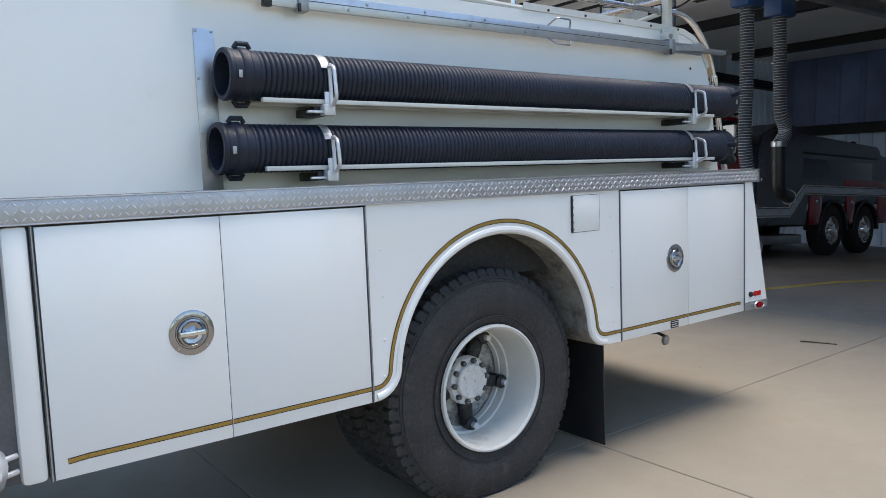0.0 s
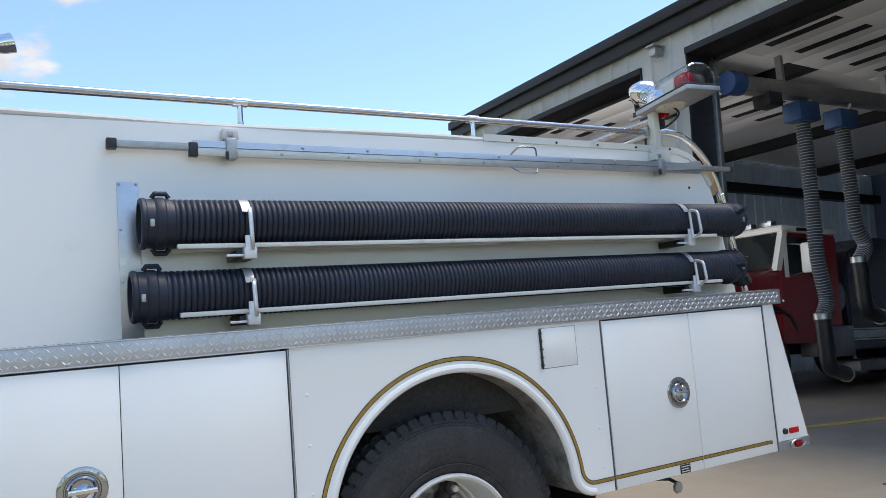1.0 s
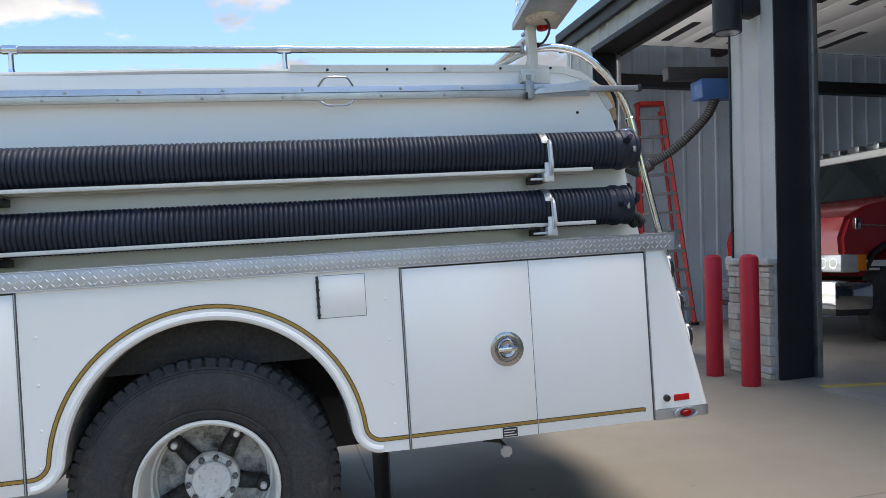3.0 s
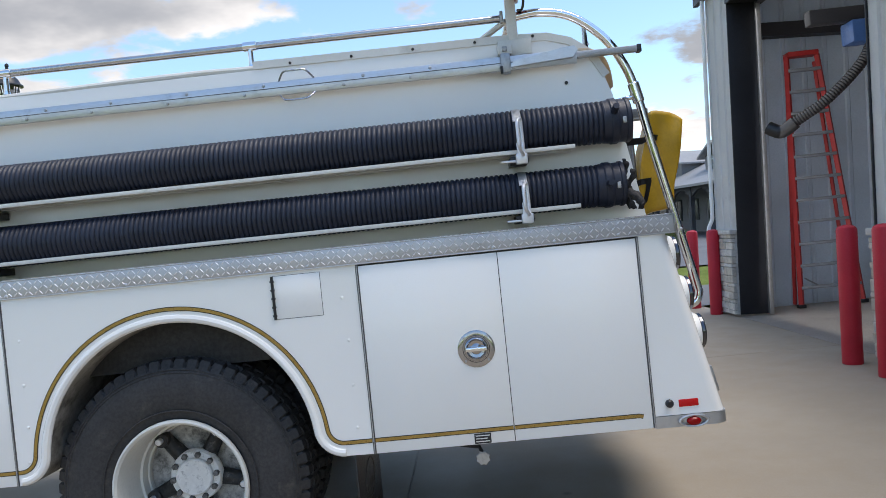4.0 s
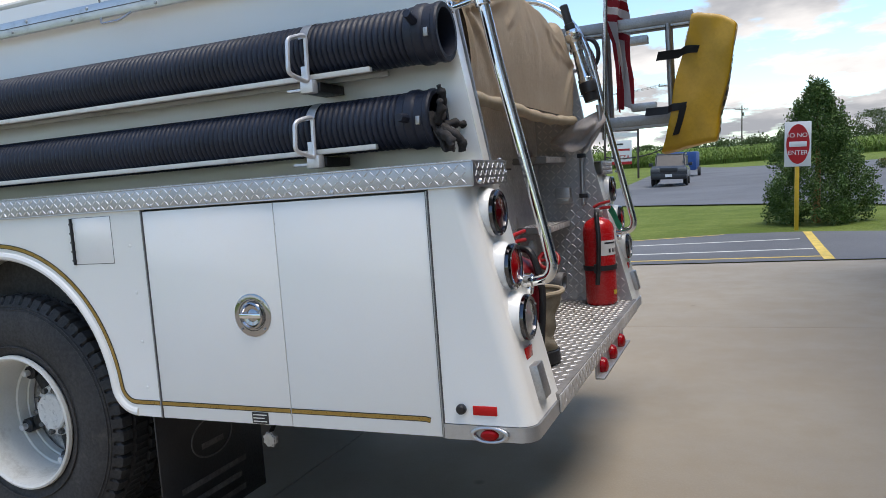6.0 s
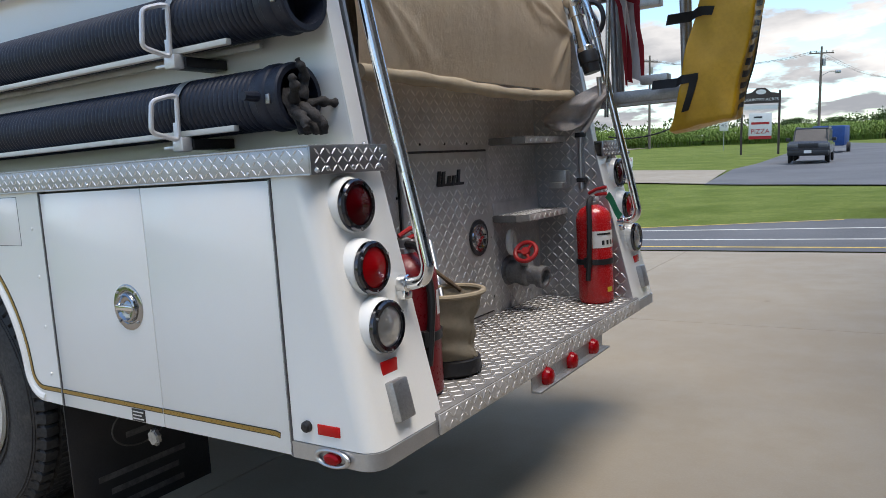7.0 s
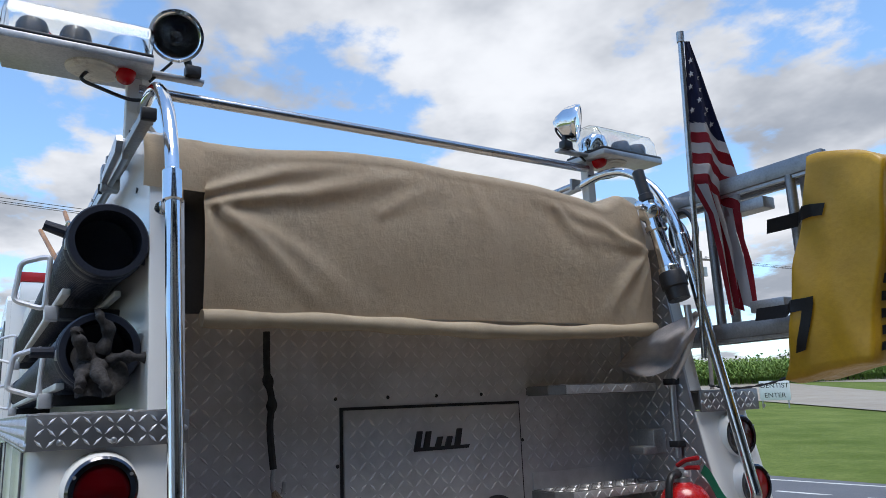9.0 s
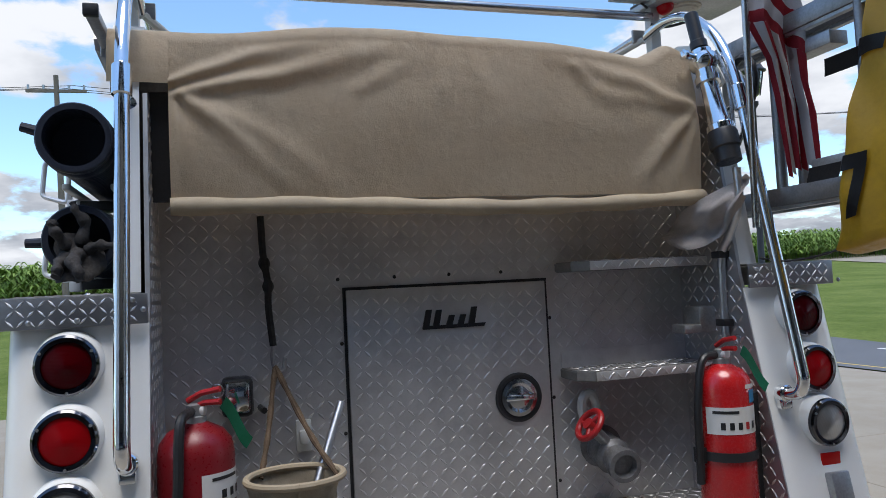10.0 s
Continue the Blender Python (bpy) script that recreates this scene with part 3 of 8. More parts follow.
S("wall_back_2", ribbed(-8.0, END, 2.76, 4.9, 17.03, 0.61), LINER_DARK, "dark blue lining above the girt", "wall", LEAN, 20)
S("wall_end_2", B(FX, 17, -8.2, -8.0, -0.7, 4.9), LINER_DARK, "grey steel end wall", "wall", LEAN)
S("ceiling", B(FX + 0.1, 17, -8.0, END - 0.1, 4.74, 4.80), CEIL, "pale ceiling liner", "ceiling", LEAN)
S("roof", B(FX - 0.05, 17.2, -8.3, END + 0.25, 4.82, 4.90), FRAME_K, "dark steel roof", "roof", LEAN)
bm = bmesh.new()
prism(bm, [(FX, -0.004), (7.4, -0.004), (17, -0.004 - 9.6 * FALL), (17, -0.14 - 9.6 * FALL), (7.4, -0.14), (FX, -0.14)], "y", -8.0, END)
S("floor", bm, FLOOR_IN, "smooth tan shop floor", "floor")
bm = bmesh.new()
prism(bm, [(5.15, 0.0015), (7.53, 0.0015), (16.0, 0.0015 - 8.47 * FALL * 0.945), (16.0, -0.01 - 8.47 * FALL * 0.945), (7.53, -0.01), (5.15, -0.01)], "y", -0.05, 0.05)
S("floor_line", bm, PAINT_Y, "worn yellow line on the shop floor", "floor line", Matrix.Translation((5.15, 2.71, 0)) @ Matrix.Rotation(radians(-19), 4, "Z") @ Matrix.Translation((-5.15, 0, 0)))
# fascia and gutter
S("trim_eave", B(FX - 0.10, FX - 0.02, -8.2, END + 0.3, TOPZ - 0.02, TOPZ + 0.30, bevel=0.01), FRAME_K, "dark bronze eave fascia", "trim", LEAN)
S("trim_eave_2", B(FX - 0.16, FX - 0.10, -8.2, END + 0.3, TOPZ + 0.14, TOPZ + 0.28, bevel=0.015), FRAME_K, "dark bronze gutter", "trim", LEAN)
# dark door surrounds, the depth of the wall
for tag, (y0, y1) in (("1", BAY2), ("2", BAY1)):
    for y, s in ((y0, 1), (y1, -1)):
        S("trim_jamb_" + tag, B(FX - 0.02, FX + 0.36, y - 0.02 * (s < 0) - 0.0, y + 0.02 * (s > 0), 0, BAY, bevel=0.004), FRAME_K, "dark bronze bay jamb", "trim", LEAN)
        S("trim_track_" + tag, B(FX + 0.36, FX + 0.42, y - 0.03 * (s > 0), y + 0.08 * s + 0.0, 0, BAY + 0.1, bevel=0.004), ALU_DULL, "galvanised door track", "trim", LEAN)
    S("trim_head_" + tag, B(FX - 0.035, FX + 0.36, y0, y1, BAY - 0.02, BAY + 0.06, bevel=0.004), FRAME_K, "dark bronze bay head", "trim", LEAN)
    S("trim_lintel_" + tag, B(FX + 0.36, FX + 0.46, y0 - 0.2, y1 + 0.2, BAY - 0.05, 4.74), FRAME_K, "dark lintel beam behind the bay head", "trim", LEAN)
    dr = thing("rolled_door_" + tag, "raised sectional door under the ceiling", "door", kind="structure", at=LEAN)
    for k in range(6):
        part("door_panel", B(FX + 0.75 + k * 0.55, FX + 1.29 + k * 0.55, y0 + 0.05, y1 - 0.05, 4.48, 4.53, bevel=0.006), CEIL, dr)
        part("panel_slot", B(FX + 0.95 + k * 0.55, FX + 1.08 + k * 0.55, y0 + 0.35, y0 + 1.25, 4.472, 4.482), FRAME_K, dr)
        part("panel_slot", B(FX + 0.95 + k * 0.55, FX + 1.08 + k * 0.55, y1 - 1.25, y1 - 0.35, 4.472, 4.482), FRAME_K, dr)
for x in (7.6, 11.2, 14.8):
    S("trim_girt", B(x - 0.1, x + 0.1, -8, END - 0.2, 4.56, 4.74), FRAME_K, "dark roof beam", "trim", LEAN)
S("trim_girt_2", B(16.75, 16.98, -8, END - 0.2, 2.75, 3.0), FRAME_K, "dark wall girt", "trim", LEAN)
S("trim_girt_3", B(FX + 0.5, 16.98, END - 0.34, END - 0.15, 3.98, 4.18), FRAME_K, "dark wall girt", "trim", LEAN)


# stone veneer at the pier feet
def stone_foot(y0, y1, name):
    t = thing(name, "cream stone veneer pier base with a cap", "stone pier", kind="structure", at=LEAN)
    rnd = random.Random(int(y0 * 100))
    part("core", B(FX - 0.04, FX + 0.02, y0, y1, 0, 1.13), STONE[2], t)
    z = 0.0
    while z < 1.10:
        h = min(rnd.choice((0.055, 0.075, 0.10, 0.12)), 1.125 - z)
        y = y0
        while y < y1 - 0.01:
            w = min(rnd.uniform(0.16, 0.42), y1 - y)
            if y1 - y - w < 0.09:
                w = y1 - y
            o = rnd.uniform(0.0, 0.022)
            part("stone", B(FX - 0.085 - o, FX - 0.038, y + 0.002, y + w - 0.002, z + 0.002, z + h - 0.002, bevel=0.007, seg=1), rnd.choice(STONE), t, smooth=0)
            y += w
        z += h
    part("cap", B(FX - 0.12, FX + 0.0, y0 - 0.015, y1 + 0.015, 1.125, 1.19, bevel=0.01), STONE[2], t, "cast stone cap")


stone_foot(BAY2[1] + 0.02, END, "stone_base_1")
stone_foot(BAY1[1] + 0.02, BAY2[0] - 0.02, "stone_base_2")


def bollard(x, y, h=1.255):
    bm = bmesh.new()
    lathe(bm, (0, 0, 0), (0, 0, 1), [(0, 0.085), (0.01, 0.087), (h - 0.05, 0.087), (h - 0.025, 0.078), (h - 0.008, 0.052), (h, 0.004)], 28)
    ob = solo("bollard", bm, BOLLARD, "red sleeved steel bollard guarding a door pier", "bollard", "bollards at the door piers", at=Matrix.Translation((x, y, 0)) @ UP)
    return ob


for x, y in ((4.66, 3.05), (4.68, 3.68), (4.88, 7.93), (4.87, 8.90)):
    bollard(x, y)

# ---- the white fire engine: its nearer flank lies on y = 0, its back wheel on x = 0 ----
WIDE = 2.50
truck = thing("fire_truck", "white enamel fire engine with tread plate trim, parked on concrete", "fire truck")


def P(name, bm, material, parent=truck, label="", smooth=35):
    return part(name, bm, material, parent, label, smooth)


def arc(cx, cz, r, a0, a1, n):
    return [(cx + r * math.cos(radians(a0 + (a1 - a0) * k / n)), cz + r * math.sin(radians(a0 + (a1 - a0) * k / n))) for k in range(n + 1)]


AX, AZ = 0.041, 0.661


def arch_line(off):
    """The wheel arch with its flared feet, left to right; off moves it inward from the stripe."""
    r = 0.634 - off
    f = 0.07 + off
    left = arc(AX - 0.7005, AZ + 0.069, f, -90, -6, 8)
    top = arc(AX, AZ, r, 174, 6, 40)
    right = arc(AX + 0.7005, AZ + 0.069, f, 186, 270, 8)
    return left + top + right


SILL, DOOR_TOP = 0.603, 1.396
# dark carcass behind the doors
P("body", B(-4.0, 1.80, 0.16, WIDE - 0.16, 1.02, 1.46), DARK, label="dark steel carcass")
for x0, x1 in ((-2.2, -0.70), (0.80, 2.05)):
    P("compartment", B(x0, x1, 0.022, 0.30, SILL + 0.012, 1.44), SEAM, label="dark compartment behind doors")
# fender panel with the arch
foot = arch_line(0.055)
poly = [(-0.672, SILL), *foot, (0.857, SILL), (0.857, DOOR_TOP + 0.02), (-0.672, DOOR_TOP + 0.02)]
bm = bmesh.new()
prism(bm, poly, "y", 0.0, 0.03)
fender = P("fender_panel", bm, WHITE)
bm = bmesh.new()
tube(bm, [(x, 0.010, z) for x, z in arch_line(0.040)], 0.020, 10)
P("arch_lip", bm, WHITE, fender, "white rolled wheel arch lip")
bm = bmesh.new()
line = [(x, z) for x, z in arch_line(0.06)]
for (xa, za), (xb, zb) in zip(line, line[1:]):
    vs = [bm.verts.new(v) for v in ((xa, 0.012, za), (xb, 0.012, zb), (xb, 0.80, zb), (xa, 0.80, za))]
    bm.faces.new(vs)
bmesh.ops.remove_doubles(bm, verts=bm.verts, dist=0.0005)
bmesh.ops.solidify(bm, geom=bm.faces[:], thickness=-0.012)
P("wheel_well", bm, WELL, fender, "dirty pale wheel well liner")
# black sheet that paints in the deep shade at the back of the well
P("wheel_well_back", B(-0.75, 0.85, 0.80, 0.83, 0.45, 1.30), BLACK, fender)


def door(x0, x1, knob=None, z0=SILL, z1=DOOR_TOP):
    d = P("door", B(x0, x1, -0.001, 0.02, z0, z1, bevel=0.002), WHITE)
    if knob:
        latch(d, knob, -0.001, 1.003)
    return d


def latch(parent, x, y, z, r=0.078):
    """Round recessed latch with a turning grip."""
    bm = bmesh.new()
    lathe(bm, (x, y + 0.001, z), (0, -1, 0), [(0, r), (0.003, r), (0.005, r - 0.004), (0.005, r * 0.74), (0.002, r * 0.70), (0.002, 0.002)], 36)
    plate = P("latch", bm, LATCH, parent, "round stainless door latch")
    bm = bmesh.new()
    lathe(bm, (x, y - 0.002, z), (0, -1, 0), [(0, r * 0.66), (0.010, r * 0.62), (0.014, r * 0.55), (0.006, r * 0.46), (0.003, r * 0.30), (0.010, r * 0.16), (0.010, 0.001)], 32)
    P("cup", bm, LATCH, plate, "polished latch cup")
    P("grip", B(x - r * 0.58, x + r * 0.58, y - 0.021, y - 0.009, z - 0.009, z + 0.009, bevel=0.004), CHROME, plate)
    for a in (45, 135, 225, 315):
        bm = bmesh.new()
        cx, cz = x + r * 0.88 * math.cos(radians(a)), z + r * 0.88 * math.sin(radians(a))
        cyl(bm, (cx, y - 0.004, cz), (cx, y - 0.0075, cz), 0.0045, 10)
        P("screw", bm, ALU_DULL, plate)


door(-1.838, -1.2664, -1.388)
door(-1.2636, -0.684)
door(0.869, 1.4536, 1.33)
door(1.4564, 2.030)
for x in (-1.265, 1.455):
    P("door_joint", B(x - 0.0030, x + 0.0030, 0.004, 0.010, SILL + 0.002, DOOR_TOP - 0.002), BLACK, label="dark joint between the doors")
# rubber seals at the outer door edges
for x in (-1.846, -0.678, 0.863, 2.036):
    P("door_seal", B(x - 0.0045, x + 0.0045, -0.003, 0.02, SILL, DOOR_TOP + 0.004), SEAM)
    P("door_bead", B(x - 0.0018, x + 0.0018, -0.0055, 0.0, SILL, DOOR_TOP + 0.002), ALU_DULL)
# fuel hatch with a pin hinge
hatch = P("hatch", B(0.507, 0.704, -0.0014, 0.004, 1.207, 1.388, bevel=0.0008), WHITE)
bm = bmesh.new()
cyl(bm, (0.501, -0.004, 1.205), (0.501, -0.004, 1.388), 0.0055, 8)
for k in range(5):
    cyl(bm, (0.493, -0.005, 1.222 + k * 0.036), (0.510, -0.005, 1.222 + k * 0.036), 0.0045, 6)
P("hinge", bm, BLACK, hatch, "dark pin hinge")
P("hatch_gap", B(0.5045, 0.7062, -0.0006, 0.002, 1.2050, 1.3895), SEAM, hatch)
# small screws on the fender
for x, z in [(0.79, 1.27), (0.80, 1.09), (0.80, 0.90), (0.80, 0.72), (-0.61, 1.22), (-0.61, 1.03), (-0.61, 0.85), (-0.62, 0.70)]:
    bm = bmesh.new()
    lathe(bm, (x, 0.0005, z), (0, -1, 0), [(0, 0.007), (0.003, 0.006), (0.0045, 0.002)], 10)
    P("screw", bm, WHITE)
# gold stripe with dark edges, broken at each door joint
stripe_z = AZ - 0.001
runs = [[(-1.80, stripe_z - 0.004), (-1.74, stripe_z), (-1.268, stripe_z)], [(-1.262, stripe_z), (-0.684, stripe_z)],
        [(-0.671, stripe_z), *arch_line(0.0), (0.856, stripe_z)], [(0.870, stripe_z), (1.452, stripe_z)], [(1.458, stripe_z), (1.975, stripe_z), (1.992, stripe_z - 0.004)]]
for run in runs:
    s = P("stripe_edge", ribbon(bmesh.new(), run, 0.019, "y", -0.0022, -0.0008), BLACK, label="black edge of gold stripe")
    P("stripe", ribbon(bmesh.new(), run, 0.0125, "y", -0.0032, -0.0015), GOLD, s, "gold pinstripe")
# maker's plate under the doors: unreadable lines
pl = P("data_plate", B(1.285, 1.355, -0.004, 0.0, 0.606, 0.648, bevel=0.001), BLACK, label="small black data plate")
for k in range(3):
    P("text_bar", B(1.291, 1.349 - 0.01 * (k % 2), -0.0048, -0.0038, 0.613 + k * 0.012, 0.617 + k * 0.012), LABEL_W, pl)
# drain knob on its rod under the sill
bm = bmesh.new()
tube(bm, [(1.22, 0.12, 0.575), (1.30, 0.10, 0.565), (1.31, 0.06, 0.55)], 0.009, 8)
rod = P("drain_rod", bm, DARK)
bm = bmesh.new()
prism(bm, [(1.312 + (0.031 if k % 2 else 0.025) * math.cos(k * math.pi / 8), 0.528 + (0.031 if k % 2 else 0.025) * math.sin(k * math.pi / 8)) for k in range(16)], "y", 0.045, 0.065, 0.004)
P("drain_knob", bm, ALU_DULL, rod, "scalloped aluminium drain knob")

# tread plate belt along the top of the flank
for side in (0, 1):
    m = (lambda y: y) if side == 0 else (lambda y: WIDE - y)
    b0 = P("belt", B(-4.0, 2.196, m(-0.006), m(0.004), 1.404, 1.482, bevel=0.0015), PLATE_SIDE, label="aluminium tread plate belt")
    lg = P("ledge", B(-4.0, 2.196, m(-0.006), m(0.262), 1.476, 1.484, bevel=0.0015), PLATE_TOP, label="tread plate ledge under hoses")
    if side == 0:
        lozenges(b0, (-2.75, -0.006, 1.409), (1, 0, 0), (0, 0, 1), 4.93, 0.068, 0.0225)
        lozenges(lg, (-2.0, 0.010, 1.484), (1, 0, 0), (0, 1, 0), 4.18, 0.236, 0.0225, material=PLATE_TOP)
        for z in (1.403, 1.479):
            P("belt_lip", B(-4.0, 2.196, -0.0085, -0.005, z, z + 0.005, bevel=0.001), ALU, b0, "bright folded edge")
    be = P("belt_end", B(2.190, 2.200, m(-0.006), m(0.335 if side == 0 else 0.330), 1.404, 1.482, bevel=0.0015), PLATE_END, label="tread plate belt at the back")
    lozenges(be, (2.200, min(m(0.0), m(0.325)), 1.406), (0, 1, 0), (0, 0, 1), 0.32, 0.074, 0.0235)
    for k in range(18):
        x = -2.2 + k * 0.26
        bm = bmesh.new()
        lathe(bm, (x, m(-0.006), 1.416), (0, -1 if side == 0 else 1, 0), [(0, 0.0075), (0.003, 0.006), (0.005, 0.002)], 10)
        P("rivet", bm, ALU, b0)
        bm = bmesh.new()
        lathe(bm, (x, m(0.20), 1.484), (0, 0, 1), [(0, 0.0075), (0.003, 0.006), (0.005, 0.002)], 10)
        P("rivet", bm, ALU, b0)
    for y, z in ((0.06, 1.42), (0.17, 1.42), (0.29, 1.42), (0.30, 1.465), (0.325, 1.44)):
        bm = bmesh.new()
        lathe(bm, (2.2, m(y), z), (1, 0, 0), [(0, 0.0075), (0.003, 0.006), (0.005, 0.002)], 10)
        P("rivet", bm, ALU, b0)


def back_x(z):
    return 2.166 + (1.406 - z) * 0.227


# chrome for the bezels, darkened in colour to imitate dark surroundings mirrored in it
BEZEL = mat('dark_reflection_chrome', (0.11, 0.11, 0.12), 0.12, 1, 0.05, 8, 150, 0, rvar=0.04)


# raked back corners that carry the tail lights
def corner(side):
    IN = 0.335 if side == 0 else 0.330
    m = (lambda y: y) if side == 0 else (lambda y: WIDE - y)
    bm = bmesh.new()
    rows = []
    for z in [0.65 + k * (1.405 - 0.65) / 6 for k in range(7)]:
        xr, r = back_x(z), 0.055
        sec = [(2.042, 0.0)] + [(xr - r + r * math.sin(radians(a)), r - r * math.cos(radians(a))) for a in range(0, 91, 15)] + [(xr, IN), (2.042, IN)]
        rows.append([bm.verts.new((x, m(y), z)) for x, y in sec])
    n = len(rows[0])
    for A, C in zip(rows, rows[1:]):
        for k in range(n):
            bm.faces.new((A[k], A[(k + 1) % n], C[(k + 1) % n], C[k]))
    bm.faces.new(rows[0][::-1])
    bm.faces.new(rows[-1])
    bmesh.ops.recalc_face_normals(bm, faces=bm.faces[:])
    c = P("back_corner", bm, WHITE, label="raked white back corner")
    # tread plate foot wrapped round the corner
    bm = bmesh.new()
    rows = []
    for z in (0.60, 0.648):
        xr, r = back_x(0.65) + 0.006, 0.06
        sec = [(2.040, -0.004)] + [(xr - r + r * math.sin(radians(a)), r - 0.004 - r * math.cos(radians(a))) for a in range(0, 91, 15)] + [(xr, IN + 0.004), (2.040, IN + 0.004)]
        rows.append([bm.verts.new((x, m(y), z)) for x, y in sec])
    for k in range(len(rows[0])):
        bm.faces.new((rows[0][k], rows[0][(k + 1) % len(rows[0])], rows[1][(k + 1) % len(rows[0])], rows[1][k]))
    bm.faces.new(rows[0][::-1])
    bm.faces.new(rows[1])
    bmesh.ops.recalc_face_normals(bm, faces=bm.faces[:])
    P("corner_foot", bm, PLATE_SIDE, c, "tread plate corner foot")
    ym = m(0.148)
    slope = Vector((1, 0, 0.227)).normalized()
    for z, lens in ((1.312, RED_LENS), (1.135, RED_GLOW), (0.968, CLEAR_LENS)):
        o = Vector((back_x(z), ym, z))
        bm = bmesh.new()
        lathe(bm, o - Vector((0.02, 0, 0)), (1, 0, 0.02), [(0, 0.086), (0.030, 0.081), (0.044, 0.0745), (0.050, 0.05)], 36)
        boss = P("tail_light", bm, WHITE, c, "round tail light on a white boss")
        f = o + Vector((0.030, 0, 0))
        bm = bmesh.new()
        lathe(bm, f, (1, 0, 0.02), [(-0.004, 0.075), (0.008, 0.075), (0.014, 0.069), (0.013, 0.058), (0.004, 0.056)], 36, cap=False)
        P("bezel", bm, BEZEL, boss, "chrome bezel with a dark reflection in its colour")
        bm = bmesh.new()
        lathe(bm, f, (1, 0, 0.02), [(-0.004, 0.059), (0.006, 0.059), (0.011, 0.044), (0.013, 0.022), (0.017, 0.014), (0.018, 0.001)], 32)
        P("lens", bm, lens, boss)
        for a in (30, 150, 270):
            bm = bmesh.new()
            q = f + Vector((0.012, 0.067 * math.cos(radians(a)), 0.067 * math.sin(radians(a))))
            cyl(bm, q, q + Vector((0.004, 0, 0)), 0.004, 8)
            P("screw", bm, ALU_DULL, boss)
    zr = 0.852
    P("reflector", B(back_x(zr) - 0.003, back_x(zr) + 0.004, ym - 0.036, ym + 0.036, zr - 0.020, zr + 0.020, bevel=0.002), REFLECT, c, "red reflector")
    bx = P("outlet_box", B(back_x(0.75) - 0.012, back_x(0.75) + 0.026, ym - 0.036, ym + 0.036, 0.70, 0.815, bevel=0.006), ALU_DULL, c, "grey cast outlet cover")
    bx.matrix_world = Matrix.Translation((back_x(0.757), ym, 0.757)) @ Matrix.Rotation(-0.22, 4, "Y") @ Matrix.Translation((-back_x(0.757), -ym, -0.757))
    s = -1 if side == 0 else 1
    P("side_reflector", B(2.142, 2.222, m(-0.004), m(0.002), 0.682, 0.712, bevel=0.0015), REFLECT, c, "red side reflector")
    bm = bmesh.new()
    lathe(bm, (2.103, m(0), 0.700), (0, s, 0), [(0, 0.017), (0.012, 0.016), (0.017, 0.011), (0.018, 0.001)], 18)
    P("rubber_stop", bm, BLACK, c, "black rubber stop")
    bm = bmesh.new()
    lathe(bm, (2.195, m(-0.003), 0.622), (0, s, 0), [(0, 0.0205), (0.014, 0.019), (0.020, 0.013), (0.022, 0.001)], 18)
    mk = P("marker_light", bm, RED_GLOW, c, "small red marker light")
    mk.matrix_basis = Matrix.Translation((2.195, 0, 0.622)) @ Matrix.Diagonal((1.5, 1, 0.85, 1)) @ Matrix.Translation((-2.195, 0, -0.622))
    bm = bmesh.new()
    tube(bm, [(2.195 + 0.038 * math.cos(a), m(-0.012), 0.624 + 0.027 * math.sin(a)) for a in [k * math.pi / 12 for k in range(24)]] + [(2.233, m(-0.012), 0.624)], 0.006, 8)
    P("marker_guard", bm, ALU, mk, "cast marker light guard")
    return c


corner(0)
corner(1)
P("marker_backing", B(2.150, 2.240, -0.0062, 0.0, 0.606, 0.642, bevel=0.002), ALU_DULL)

# back recess: tread plate walls, door and step
RX = 1.82
rb = P("recess_back", B(RX - 0.012, RX, 0.33, 2.172, 0.66, 1.80), PLATE_REAR, label="tread plate back wall")
lozenges(rb, (RX, 0.34, 0.672), (0, 1, 0), (0, 0, 1), 1.82, 1.125, skip=((0.545, 1.285, 0.0, 0.81), (1.30, 1.82, 0.455, 0.545)), material=LOZENGE_DULL)
for y0, y1, ym in ((0.325, 0.337, 0.337), (2.166, 2.178, 2.166)):
    bm = bmesh.new()
    prism(bm, [(RX, 0.66), (back_x(0.66) - 0.002, 0.66), (back_x(1.45) - 0.002, 1.45), (2.06, 2.04), (RX, 2.10)], "y", y0, y1)
    rs = P("recess_side", bm, PLATE_SIDE, label="tread plate side wall")
    edge = lambda u, v: RX + u < (back_x(0.66 + v) - 0.02 if v < 0.79 else 2.13 - (v - 0.79) * 0.12)
    if ym < 1:
        lozenges(rs, (RX, ym, 0.672), (0, 0, 1), (1, 0, 0), 1.36, 0.52, inside=lambda u, v: edge(v, u), material=LOZENGE_DULL)
    else:
        lozenges(rs, (RX, ym, 0.672), (1, 0, 0), (0, 0, 1), 0.52, 1.36, inside=edge, material=LOZENGE_DULL)
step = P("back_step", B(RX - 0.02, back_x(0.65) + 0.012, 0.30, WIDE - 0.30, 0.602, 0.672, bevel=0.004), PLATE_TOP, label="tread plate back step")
lozenges(step, (RX, 0.345, 0.672), (1, 0, 0), (0, 1, 0), 0.515, 1.815, material=LOZENGE_DULL)
sn = P("step_nose", B(back_x(0.65) + 0.008, back_x(0.65) + 0.0155, 0.30, WIDE - 0.30, 0.604, 0.668, bevel=0.002), PLATE_REAR, step)
lozenges(sn, (back_x(0.65) + 0.0155, 0.31, 0.607), (0, 1, 0), (0, 0, 1), 1.84, 0.06, 0.03, material=LOZENGE_DULL)
rear_door = P("rear_door", B(RX + 0.001, RX + 0.014, 0.903, 1.607, 0.70, 1.462, bevel=0.003), PLATE_REAR, label="tread plate locker door")
